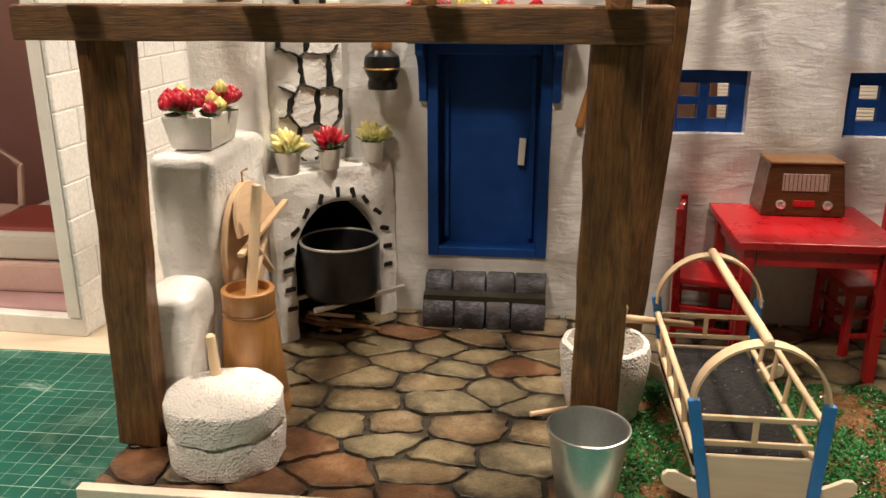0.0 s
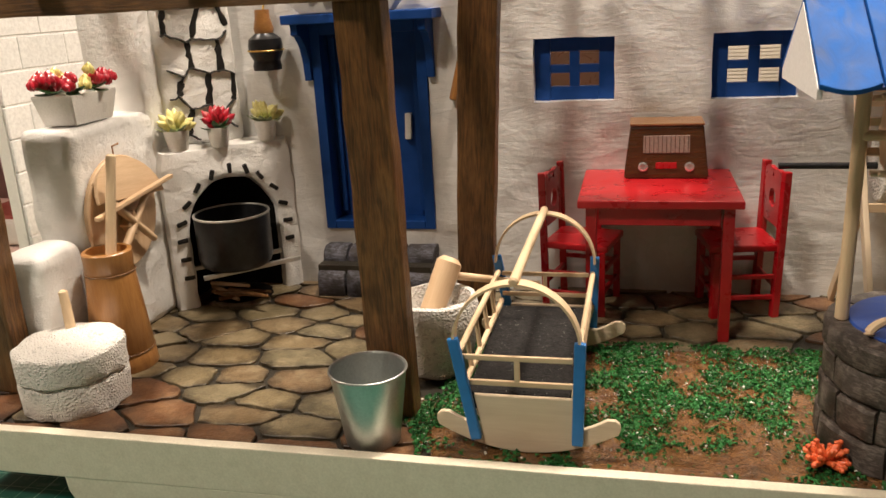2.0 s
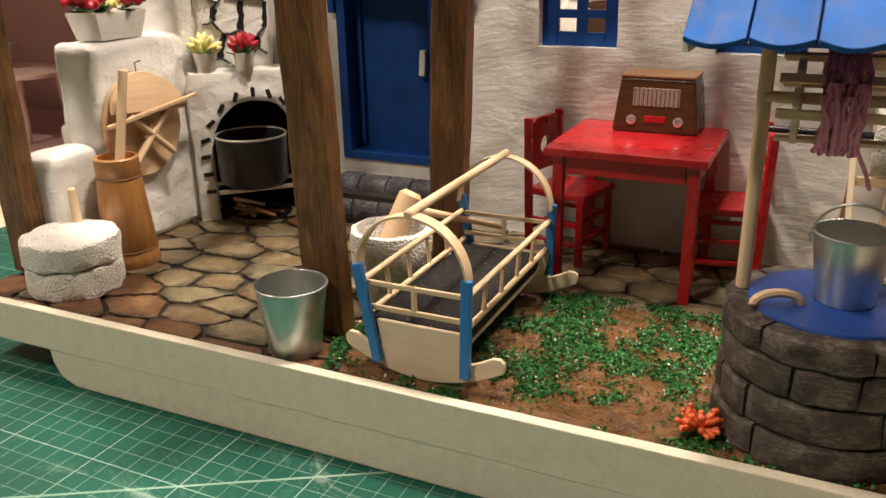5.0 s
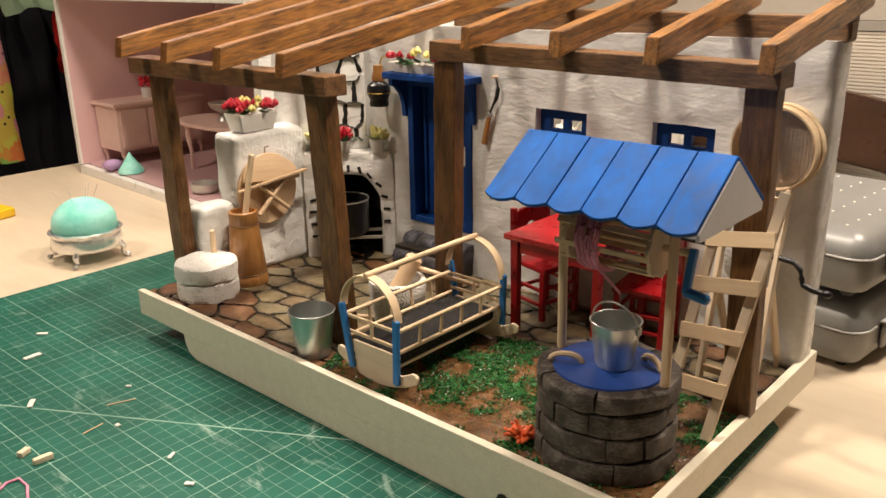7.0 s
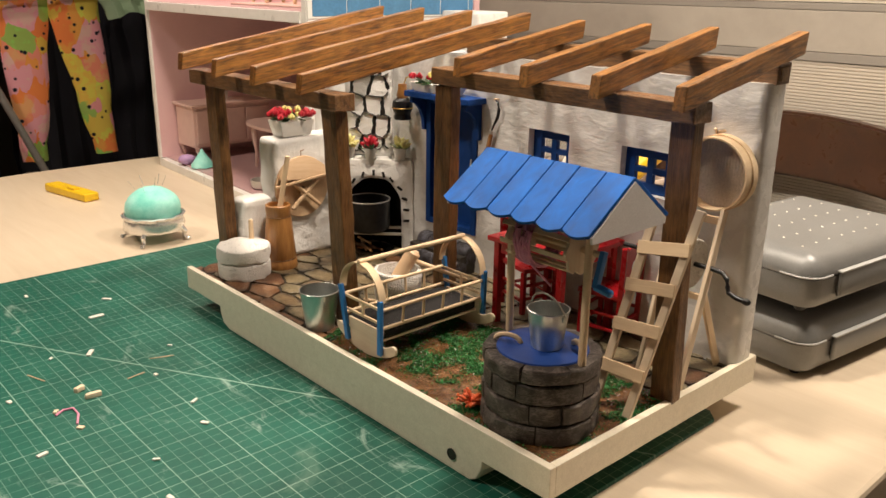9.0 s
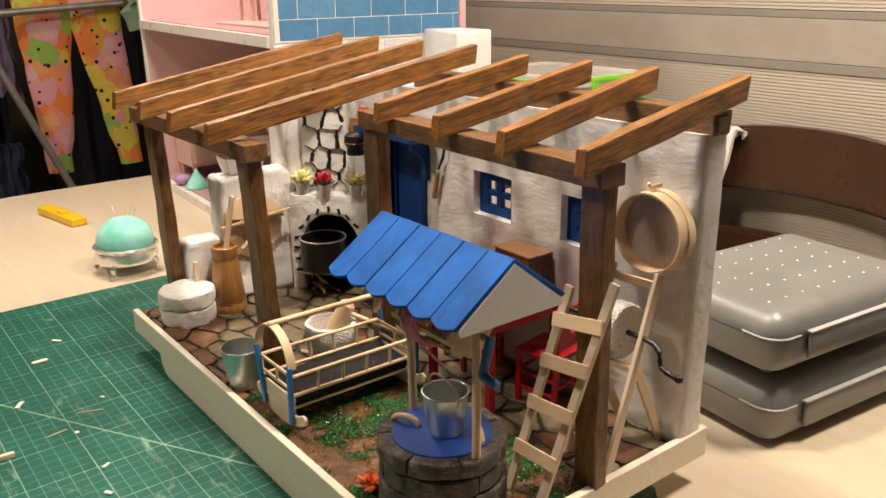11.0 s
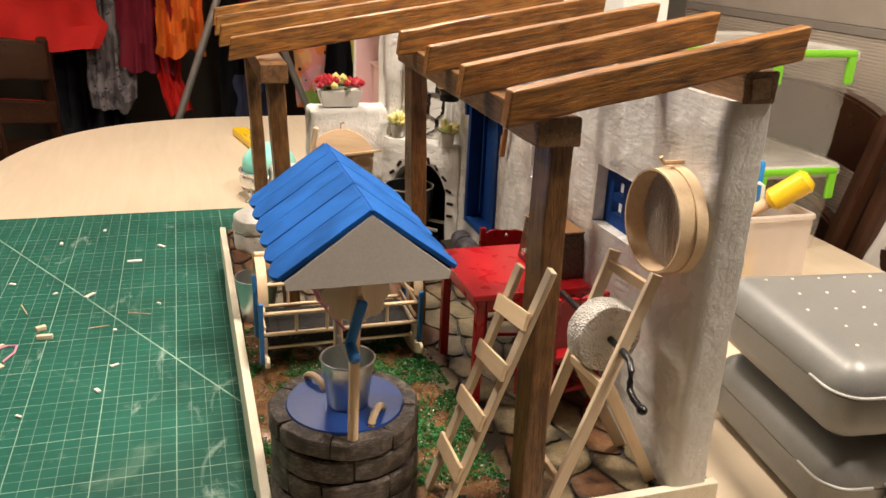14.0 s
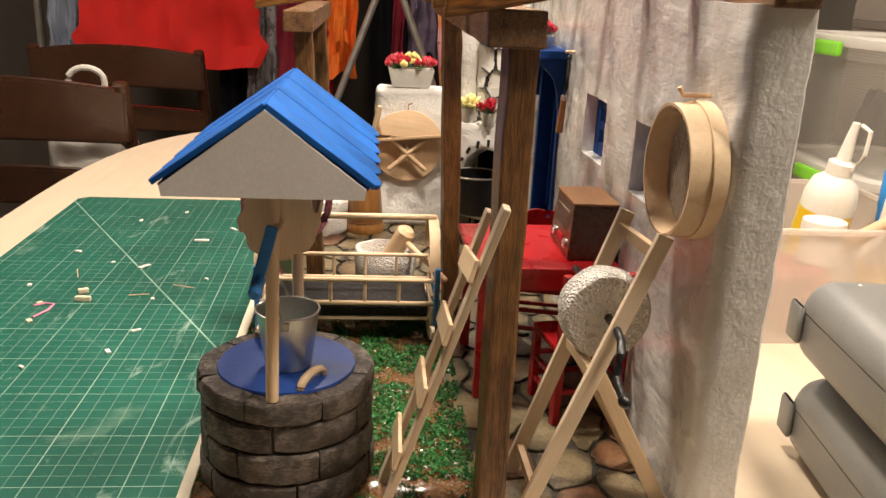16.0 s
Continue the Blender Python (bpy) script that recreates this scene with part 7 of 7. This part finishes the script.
    root.matrix_basis = piv @ Matrix.Rotation(radians(-3.0), 4, "Z") @ piv.inverted() @ Matrix.Translation((0, -0.008, 0)) @ root.matrix_basis
    return root


doll_house()


def cabriole(root, x, y, z0, z1, r=0.004):
    part("leg", tube([(x, y, z0), (x + 0.003, y, z0 + (z1 - z0) * 0.35), (x - 0.001, y, z0 + (z1 - z0) * 0.7), (x, y, z1)], [r * 0.6, r * 0.6, r, r * 1.2], 8), PINK_FURN, root, "", None, True)


HF = TT + 0.0163
SX, SY = -0.616, 0.372
side_b = thing("doll_sideboard", "pale pink doll sideboard against the pink wall", "sideboard", SX, SY, HF)
part("carcass", block(0.066, 0.150, 0.070, 0.0015), PINK_FURN, side_b, "", pose(SX, SY, HF + 0.057))
part("top", block(0.074, 0.160, 0.005, 0.0015), PINK_FURN, side_b, "", pose(SX, SY, HF + 0.0945))
for i in range(3):
    part("door_panel", block(0.003, 0.044, 0.058, 0.001), PINK_FURN, side_b, "", pose(SX + 0.0345, SY + (i - 1) * 0.048, HF + 0.057))
for sx in (-1, 1):
    for sy in (-1, 1):
        cabriole(side_b, SX + sx * 0.028, SY + sy * 0.068, HF, HF + 0.0225)
dt = thing("doll_table", "pale pink doll table with curved legs", "table", -0.425, 0.385, HF)
part("tabletop", slab(superellipse(-0.425, 0.385, 0.085, 0.050, 2.6, 36), HF + 0.0715, HF + 0.0765, 0.001), PINK_FURN, dt)
for sx in (-1, 1):
    for sy in (-1, 1):
        cabriole(dt, -0.425 + sx * 0.055, 0.385 + sy * 0.028, HF, HF + 0.0715, 0.005)
for (x, y, rz) in ((-0.27, 0.36, -60),):
    st = thing("doll_chair", "pale pink doll chair with a curved back", "chair", x, y, HF, group="doll chairs")
    part("seat", slab(superellipse(x, y, 0.022, 0.022, 3, 24), HF + 0.036, HF + 0.041, 0.001), PINK_FURN, st)
    for sx in (-1, 1):
        for sy in (-1, 1):
            cabriole(st, x + sx * 0.016, y + sy * 0.016, HF, HF + 0.036, 0.003)
    part("backrest", tube([(x - 0.018, y + 0.02, HF + 0.04), (x - 0.02, y + 0.024, HF + 0.075), (x, y + 0.026, HF + 0.09), (x + 0.02, y + 0.024, HF + 0.075), (x + 0.018, y + 0.02, HF + 0.04)], 0.003, 8), PINK_FURN, st, "", None, True)
bowl = part("doll_bowl", lathe([(0, 0), (0.010, 0), (0.006, 0.006), (0.005, 0.012), (0.016, 0.018), (0.021, 0.027), (0.019, 0.027), (0.013, 0.020), (0, 0.017)], 24), METAL_GREY, None, "", pose(-0.425, 0.385, HF + 0.0765), True)
tagged(bowl, "small grey metal footed bowl on the doll table", "bowl")
pan = part("doll_pan", lathe([(0, 0), (0.014, 0), (0.018, 0.004), (0.019, 0.014), (0.017, 0.014), (0.015, 0.004), (0, 0.003)], 24), METAL_GREY, None, "", pose(-0.335, 0.285, HF), True)
tagged(pan, "small grey metal pan on the doll house floor", "pan")
hutch = thing("doll_hutch", "pale pink doll dresser with a curved crest", "dresser", -0.215, 0.44, HF)
part("lower_cupboard", block(0.11, 0.06, 0.075, 0.002), PINK_FURN, hutch, "", pose(-0.20, 0.455, HF + 0.0375))
part("back_panel", prism([(-0.055, 0.0), (0.055, 0.0), (0.055, 0.09), (0.03, 0.10), (0.0, 0.12), (-0.03, 0.10), (-0.055, 0.09)], 0.006, 0.001), PINK_FURN, hutch, "", pose(-0.20, 0.478, HF + 0.075))
bed = thing("doll_bed", "small doll bed with a pink cover and white pillow", "bed", -0.185, 0.335, HF)
part("mattress", block(0.085, 0.11, 0.022, 0.006, 0, 0, 0, 3), CLOTH_WHITE, bed, "", pose(-0.185, 0.335, HF + 0.036))
part("cover", block(0.088, 0.07, 0.026, 0.006, 0, 0, 0, 3), RED_DULL, bed, "dull red cover", pose(-0.185, 0.320, HF + 0.0365))
part("bed_base", block(0.088, 0.115, 0.024, 0.003), PINK_FURN, bed, "", pose(-0.185, 0.335, HF + 0.012))
planter = thing("doll_plant", "small white pot with red flowers on the doll sideboard", "potted flower", SX, SY, HF + 0.097)
part("pot", lathe([(0, 0), (0.008, 0), (0.010, 0.016), (0.008, 0.016), (0, 0.013)], 18), SMOOTH_WHITE, planter, "", pose(SX, SY, HF + 0.097), True)
part("blossoms", join([(ball(0.005, 1, 1, 1, 1), Matrix.Translation((SX + 0.008 * math.cos(k * 1.3), SY + 0.008 * math.sin(k * 1.3), HF + 0.118 + 0.004 * (k % 3)))) for k in range(9)]), PETAL_RED, planter, "", None, True)
tent = part("teal_cushion", lathe([(0, 0.032), (0.004, 0.026), (0.012, 0.014), (0.018, 0.006), (0.019, 0.001), (0, 0)], 24, 0.0008), TEAL, None, "", pose(-0.531, 0.283, HF), True)
tagged(tent, "pointed teal cushion on the doll house floor", "cushion")
LILAC = plain("lilac_velvet", (0.36, 0.22, 0.42), (0.50, 0.33, 0.56), 0.7, 0, 60, 0.0004, 0.4)
puff = part("lilac_cushion", ball(0.015, 1, 1, 0.6, 2, 0.001), LILAC, None, "", pose(-0.571, 0.274, HF + 0.008), True)
tagged(puff, "flat lilac cushion on the doll house floor", "cushion")
rug = part("doll_rug", block(0.20, 0.12, 0.003, 0.001), PINK_FURN, None, "", pose(-0.33, 0.36, 0.268 + 0.0138))
tagged(rug, "pink rug on the upper doll house floor", "rug")
for x in (-0.42, -0.30):
    st = thing("doll_stool", "pink doll stool with pale legs", "stool", x, 0.36, 0.2833, group="doll stools")
    part("seat", block(0.05, 0.04, 0.008, 0.002), PINK_FURN, st, "", pose(x, 0.36, 0.2833 + 0.034))
    for sx in (-1, 1):
        for sy in (-1, 1):
            rod("leg", (x + sx * 0.02, 0.36 + sy * 0.015, 0.2833), (x + sx * 0.018, 0.36 + sy * 0.014, 0.2833 + 0.030), 0.003, 0.003, RAW, st, "", 8)

# ---- dining chairs ----
def dining_chair(x, y, rz, top, label):
    """rz: the way the seat faces."""
    root = thing("dining_chair", label, "chair", x, y, -0.75, rz, "chairs round the dining table")
    B = pose(x, y, -0.75, 0, 0, rz)
    H = 0.75 + top
    for s in (-1, 1):
        stick("back_leg", B @ Vector((-0.17, s * 0.19, 0)), B @ Vector((-0.125, s * 0.19, 0.47)), 0.035, 0.032, CHAIR_WOOD, root, "", 0.006, 0, 0, 0, (0, 1, 0))
        stick("back_post", B @ Vector((-0.125, s * 0.19, 0.46)), B @ Vector((-0.25, s * 0.19, H - 0.01)), 0.027, 0.026, CHAIR_WOOD, root, "", 0.010, 0, 0, 0, (0, 1, 0))
        stick("front_leg", B @ Vector((0.26, s * 0.20, 0)), B @ Vector((0.26, s * 0.20, 0.43)), 0.035, 0.035, CHAIR_WOOD, root, "", 0.004, 0, 0, 0, (0, 1, 0))
    part("seat", block(0.43, 0.45, 0.04, 0.012), CHAIR_WOOD, root, "", B @ pose(0.075, 0, 0.45))

    def rail(z0, z1, bow):
        bm = bmesh.new()
        rows = []
        n = 16
        for i in range(n + 1):
            u = -1 + 2 * i / n
            yy = u * 0.200
            xx = -0.245 + (H - z1) * 0.27 - 0.045 * (1 - u * u)
            top_z = z1 - bow * u * u
            rows.append([bm.verts.new(v) for v in ((xx - 0.012, yy, z0 - bow * u * u * 0.5), (xx + 0.012, yy, z0 - bow * u * u * 0.5), (xx + 0.012, yy, top_z), (xx - 0.012, yy, top_z))])
        for a, b in zip(rows, rows[1:]):
            for j in range(4):
                bm.faces.new((a[j], a[(j + 1) % 4], b[(j + 1) % 4], b[j]))
        bm.faces.new(rows[0])
        bm.faces.new(rows[-1])
        bmesh.ops.recalc_face_normals(bm, faces=bm.faces[:])
        bmesh.ops.bevel(bm, geom=[e for e in bm.edges if e.calc_face_angle(0) > 1.0], offset=0.004, segments=2, affect="EDGES")
        return part("back_rail", bm, CHAIR_WOOD, root, "curved dark rail", B, True)
    rail(H - 0.095, H, 0.022)
    rail(H - 0.205, H - 0.145, 0.018)
    return root


dining_chair(0.222, 0.575, -90, 0.143, "dark walnut dining chair behind the table")
dining_chair(-0.200, 0.575, -90, 0.143, "dark walnut dining chair behind the table")
dining_chair(-0.810, -0.500, 180, 0.093, "dark walnut dining chair pushed to the table end")
dining_chair(-1.530, -0.520, 180, 0.083, "dark walnut dining chair beyond the table end")
bag = thing("shopping_bag", "white plastic bag hanging on a dining chair", "bag", -0.62, -0.37, -0.20)
part("bag_body", lump(0.06, 0.13, 0.16, 14, 0.008, 22, 4, 0.015), CLOTH_WHITE, bag, "", pose(-0.610, -0.37, -0.088), True)
part("bag_handle", tube([(-0.60, -0.400, -0.02), (-0.60, -0.400, 0.075)] + [(-0.60, -0.372 - 0.028 * math.cos(radians(a)), 0.080 + 0.020 * math.sin(radians(a))) for a in range(0, 181, 20)] + [(-0.60, -0.344, 0.075), (-0.60, -0.344, -0.02)], 0.005, 8), CLOTH_WHITE, bag, "", None, True)


def drape(name, label, mat, pts, width, fold, seed, axis="y", category="garment", taper=1.0, fn=5.0):
    """A hanging cloth with folds: pts from top to bottom (x, y, z)."""
    bm = bmesh.new()
    rows = []
    n, m = 26, 14
    pv = [Vector(p) for p in pts]
    for j in range(m + 1):
        t = j / m * (len(pv) - 1)
        k = min(int(t), len(pv) - 2)
        c = pv[k].lerp(pv[k + 1], t - k)
        row = []
        for i in range(n + 1):
            u = i / n - 0.5
            w = width * (taper + (1 - taper) * j / m) if taper < 1 else width * (1 + (taper - 1) * j / m)
            warp = 1.2 * noise.noise(Vector((u * 3.1, j * 0.16, seed + 9)))
            off = fold * (0.45 * math.sin(u * 2 * math.pi * fn + seed + 2.2 * warp) * (0.4 + 0.6 * j / m) + 1.5 * noise.noise(Vector((u * fn * 1.1, j * 0.22, seed))) + 0.6 * noise.noise(Vector((u * 11, j * 0.7, seed + 3))))
            w *= 1 + 0.16 * noise.noise(Vector((j * 0.45, seed, 5)))
            p = c + (Vector((off, u * w, 0)) if axis == "y" else Vector((u * w, off, 0)))
            p.z += 0.045 * noise.noise(Vector((u * 3, seed, 3))) * (j / m)
            row.append(bm.verts.new(p))
        rows.append(row)
    for a, b in zip(rows, rows[1:]):
        for i in range(n):
            bm.faces.new((a[i], a[i + 1], b[i + 1], b[i]))
    r = bmesh.ops.extrude_face_region(bm, geom=bm.faces[:])
    shift = Vector((0.006, 0, 0)) if axis == "y" else Vector((0, 0.006, 0))
    bmesh.ops.translate(bm, vec=shift, verts=[g for g in r["geom"] if isinstance(g, bmesh.types.BMVert)])
    bmesh.ops.recalc_face_normals(bm, faces=bm.faces[:])
    return tagged(part(name, bm, mat, None, "", None, True), label, category)


# white cloth over the second chair
drape("white_cloth", "white cloth hung over the dark dining chair", CLOTH_WHITE, [(0.084, 0.838, 0.120), (0.082, 0.805, 0.142), (0.070, 0.792, 0.04), (0.054, 0.770, -0.12), (0.046, 0.760, -0.24)], 0.084, 0.018, 2.0, "x", "cloth", 1.25, 2.2)

# ---- clothes rack far to the left ----
drape("red_dress", "bright red dress hanging on the clothes rack", CLOTH_RED, [(-1.820, -0.506, 0.62), (-1.800, -0.506, 0.2), (-1.780, -0.506, -0.022)], 0.50, 0.02, 1.0, "y", "dress", 1.05)
drape("flecked_dress", "grey flecked dress hanging on the clothes rack", CLOTH_GREY, [(-1.860, -0.23, 0.6), (-1.850, -0.23, 0.1), (-1.840, -0.23, -0.20)], 0.12, 0.02, 3.0, "y", "dress", 1.1)
drape("maroon_dress", "maroon dress hanging on the clothes rack", CLOTH_MAROON, [(-1.830, -0.125, 0.6), (-1.820, -0.125, 0.2), (-1.810, -0.125, -0.085)], 0.14, 0.02, 5.0, "y", "dress", 1.1)
drape("orange_jacket", "orange jacket hanging on the clothes rack", CLOTH_ORANGE, [(-1.790, -0.022, 0.5), (-1.780, -0.024, 0.2), (-1.770, -0.03, -0.035)], 0.135, 0.045, 7.0, "y", "jacket", 0.9, 2.0)
drape("red_trousers", "long red trousers on the clothes rack", CLOTH_RED, [(-1.830, -0.075, 0.1), (-1.820, -0.068, -0.1), (-1.810, -0.040, -0.22)], 0.07, 0.02, 2.5, "y", "trousers")
drape("pale_blue_shirt", "pale blue shirt hanging on the clothes rack", CLOTH_BLUE, [(-1.900, -0.82, 0.6), (-1.880, -0.82, 0.2), (-1.860, -0.82, -0.02)], 0.12, 0.02, 2.0, "y", "shirt")
for k, (yy, w) in enumerate(((0.55, 0.34), (0.85, 0.32), (1.15, 0.3), (-0.30, 0.2), (0.18, 0.2))):
    drape("dark_coat", "dark coat hanging on the clothes rack", CLOTH_DARK, [(-2.020, yy, 0.62), (-2.000, yy, 0.1), (-1.980, yy, -0.6)], w, 0.04, k * 1.7, "y", "coat")
drape("red_shirt", "dark red shirt hanging behind the doll house", CLOTH_RED, [(-1.850, 0.86, 0.25), (-1.850, 0.86, 0.15), (-1.850, 0.86, 0.02)], 0.16, 0.03, 1.2, "y", "shirt")
drape("maroon_skirt", "maroon skirt hanging behind the doll house", CLOTH_MAROON, [(-1.850, 1.02, 0.25), (-1.850, 1.02, 0.0), (-1.850, 1.02, -0.25)], 0.16, 0.03, 4.2, "y", "skirt")
drape("white_blouse", "thin white blouse hanging behind the doll house", CLOTH_WHITE, [(-1.820, 0.90, 0.06), (-1.820, 0.90, -0.05), (-1.820, 0.90, -0.18)], 0.10, 0.03, 3.3, "y", "blouse")
drape("green_towel", "pale green towel hanging over the doll house edge", CLOTH_GREEN, [(-1.520, 0.66, 0.42), (-1.510, 0.66, 0.3), (-1.500, 0.66, 0.22)], 0.30, 0.02, 2.3, "y", "towel")
CLOTH_MAUVE = plain("mauve_cloth", (0.16, 0.12, 0.19), (0.26, 0.20, 0.30), 0.9, 0, 14, 0.002, 0.5)
drape("mauve_blouse", "faded mauve blouse hanging on the drying rack", CLOTH_MAUVE, [(-1.800, 0.236, 0.34), (-1.795, 0.238, 0.2), (-1.790, 0.242, 0.035)], 0.090, 0.018, 1.9, "y", "blouse", 1.1, 3.0)
drape("red_scarf", "dark red scarf with pale bars hanging on the rail", CLOTH_MAROON, [(-1.770, 0.166, 0.32), (-1.765, 0.160, 0.12), (-1.760, 0.156, -0.02)], 0.034, 0.006, 0.7, "y", "scarf", 1.0, 2.0)
drape("navy_trousers", "navy blue trousers hanging low on the drying rack", CLOTH_NAVY, [(-1.770, 0.19, -0.09), (-1.770, 0.19, -0.25), (-1.770, 0.20, -0.45)], 0.14, 0.03, 2.9, "y", "trousers")
leggings = thing("patterned_leggings", "neon orange and green patterned leggings hung up to dry", "leggings", -1.70, 0.46, -0.2)


def legging_leg(y_top, y_bot, w):
    bm = bmesh.new()
    rows = []
    for j in range(13):
        k = j / 12
        c = Vector((-1.575, y_top + (y_bot - y_top) * k, 0.36 - 0.51 * k))
        ww = w * (1.12 - 0.68 * k)
        rows.append([bm.verts.new(c + Vector((0.016 * math.cos(2 * math.pi * i / 12), ww / 2 * math.sin(2 * math.pi * i / 12), 0))) for i in range(12)])
    for a, b in zip(rows, rows[1:]):
        for i in range(12):
            bm.faces.new((a[i], a[(i + 1) % 12], b[(i + 1) % 12], b[i]))
    bm.faces.new(rows[0])
    bm.faces.new(rows[-1][::-1])
    bmesh.ops.recalc_face_normals(bm, faces=bm.faces[:])
    for v in bm.verts:
        v.co += noise.noise_vector(v.co * 12) * 0.008
    return bm


part("legging_leg", legging_leg(0.33, 0.3125, 0.140), LEGGING, leggings, "", None, True)
part("legging_leg", legging_leg(0.44, 0.500, 0.140), LEGGING, leggings, "", None, True)
rack = thing("drying_rack", "grey metal folding drying rack", "drying rack", -1.6, 0.25, -0.75)
for a, b in (((-1.50, 0.126, 0.30), (-1.50, -0.265, -0.75)), ((-1.50, 0.126, 0.30), (-1.50, 0.540, -0.75)), ((-1.52, 0.126, 0.262), (-1.54, 0.560, 0.285))):
    rod("rack_tube", a, b, 0.0095, 0.0095, METAL_GREY, rack, "", 12)
rail = thing("clothes_rail", "dark metal clothes rail", "clothes rail", -2.1, 0.2, -0.75)
rod("rail_tube", (-2.12, -1.0, 0.66), (-2.12, 1.4, 0.66), 0.013, 0.013, METAL_GREY, rail, "", 12)
for yy in (-1.0, 1.4):
    rod("rail_leg", (-2.12, yy, -0.75), (-2.12, yy, 0.66), 0.013, 0.013, METAL_GREY, rail, "", 12)

# ---- room shell ----
def plane_block(name, label, sx, sy, sz, x, y, z, mat, cat):
    return tagged(part(name, block(sx, sy, sz), mat, None, "", pose(x, y, z)), label, cat, kind="structure")


plane_block("floor", "dim brown room floor", 6.4, 5.0, 0.1, -0.4, -0.6, -0.80, FLOOR_ROOM, "floor")
plane_block("ceiling", "off-white room ceiling", 6.4, 5.0, 0.1, -0.4, -0.6, 1.80, CEILING, "ceiling")
plane_block("wall_north", "beige room wall behind the blind", 6.4, 0.1, 2.5, -0.4, 1.50, 0.5, ROOM_WALL, "wall")
plane_block("wall_south", "beige room wall", 6.4, 0.1, 2.5, -0.4, -2.95, 0.5, ROOM_WALL, "wall")
plane_block("wall_west", "room wall behind the clothes, its shade put into the colour", 0.1, 4.3, 2.5, -2.75, -0.72, 0.5, ROOM_SHADED, "wall")
plane_block("wall_east", "beige room wall", 0.1, 4.3, 2.5, 2.75, -0.72, 0.5, ROOM_WALL, "wall")


def blind():
    root = thing("window_blind", "beige ribbed window blind with smooth grey bands", "blind", 0.6, 0.92, -0.2, kind="structure")
    bm = bmesh.new()
    z, k = -0.30, 0
    y = 0.90
    pts = []
    while z < 0.212:
        pts += [(y, z), (y - 0.0020, z + 0.0003), (y - 0.0023, z + 0.0030), (y, z + 0.0033)]
        z += 0.0048
    bottom = pts
    for nm, ps in (("ribbed_panel", bottom),):
        vs = [[bm.verts.new((xx, p, q)) for p, q in ps] for xx in (-0.62, 2.6)]
        for i in range(len(ps) - 1):
            bm.faces.new((vs[0][i], vs[0][i + 1], vs[1][i + 1], vs[1][i]))
    part("ribbed_panel", bm, BLIND, root)
    part("dark_band", block(3.22, 0.006, 0.013, 0.001), BLIND_BAND, root, "", pose(0.99, 0.899, 0.2195))
    part("smooth_band", block(3.22, 0.008, 0.058, 0.001), BLIND_SMOOTH, root, "", pose(0.99, 0.900, 0.2555))
    part("dark_band", block(3.22, 0.006, 0.010, 0.001), BLIND_BAND, root, "", pose(0.99, 0.899, 0.290))
    bm = bmesh.new()
    ps = []
    z = 0.296
    while z < 0.9:
        ps += [(y, z), (y - 0.0020, z + 0.0003), (y - 0.0023, z + 0.0030), (y, z + 0.0033)]
        z += 0.0048
    vs = [[bm.verts.new((xx, p, q)) for p, q in ps] for xx in (-0.62, 2.6)]
    for i in range(len(ps) - 1):
        bm.faces.new((vs[0][i], vs[0][i + 1], vs[1][i + 1], vs[1][i]))
    part("ribbed_panel", bm, BLIND, root)
    part("blind_back", block(3.22, 0.004, 1.2), BLIND, root, "", pose(0.99, 0.91, 0.3))
    return root


blind()


# ---- flagstones, each a piece of its own ----
paving = thing("pavement", "painted crazy paving of brown and ochre flagstones", "paving", 0.12, 0.12, FLOOR, kind="structure")
rnd = random.Random(17)
BX0, BX1, BY0, BY1 = X0 + 0.0006, W - board - 0.0003, Y0 + board + 0.0003, WY + 0.004
seeds = []
step, flat = 0.0365, 0.66          # stones are longer along the wall than deep
for r in range(-1, 14):
    for c in range(-1, 20):
        seeds.append((BX0 + (c + 0.5 * (r % 2)) * step + rnd.uniform(-0.0135, 0.0135), (BY0 + r * step * 0.58 + rnd.uniform(-0.0075, 0.0075)) / flat))
for (sx, sy), poly in cells(seeds, [(BX0, BY0 / flat), (BX1, BY0 / flat), (BX1, BY1 / flat), (BX0, BY1 / flat)]):
    sy, poly = sy * flat, [(x, y * flat) for x, y in poly]
    if sx > edge_x(sy) + 0.003 and sy < SPLIT + 0.004:
        continue
    p = shrink(poly, rnd.uniform(0.0008, 0.0015))
    if len(p) < 3 or sx < BX0 - 0.01:
        continue
    # soften the corners
    soft = []
    for i in range(len(p)):
        (x, y), (xa, ya), (xb, yb) = p[i], p[i - 1], p[(i + 1) % len(p)]
        k = 0.13
        soft += [(x + (xa - x) * k, y + (ya - y) * k), (x + (xb - x) * k, y + (yb - y) * k)]
    cx = sum(q[0] for q in soft) / len(soft)
    cy = sum(q[1] for q in soft) / len(soft)
    # ragged chipped sides
    out = []
    for i, (x, y) in enumerate(soft):
        xb, yb = soft[(i + 1) % len(soft)]
        k = max(1, int(math.hypot(xb - x, yb - y) / 0.0035))
        for j in range(k):
            u, v = x + (xb - x) * j / k, y + (yb - y) * j / k
            n = noise.noise_vector(Vector((u * 210, v * 210, 3))) * 0.0017 + noise.noise_vector(Vector((u * 520, v * 520, 8))) * 0.0005
            out.append((u - cx + n.x, v - cy + n.y))
    top = rnd.uniform(0.0002, 0.0011)
    bm = slab(out, -0.0016, top, 0.0003, 1)
    russet = cy < 0.020 + 0.012 * rnd.random() or cx < 0.03 or (cx > 0.4 and rnd.random() < 0.3) or rnd.random() < 0.12
    part("flagstone", bm, FLAG_RED if russet else FLAG, paving, "", pose(cx, cy, FLOOR - 0.0004))
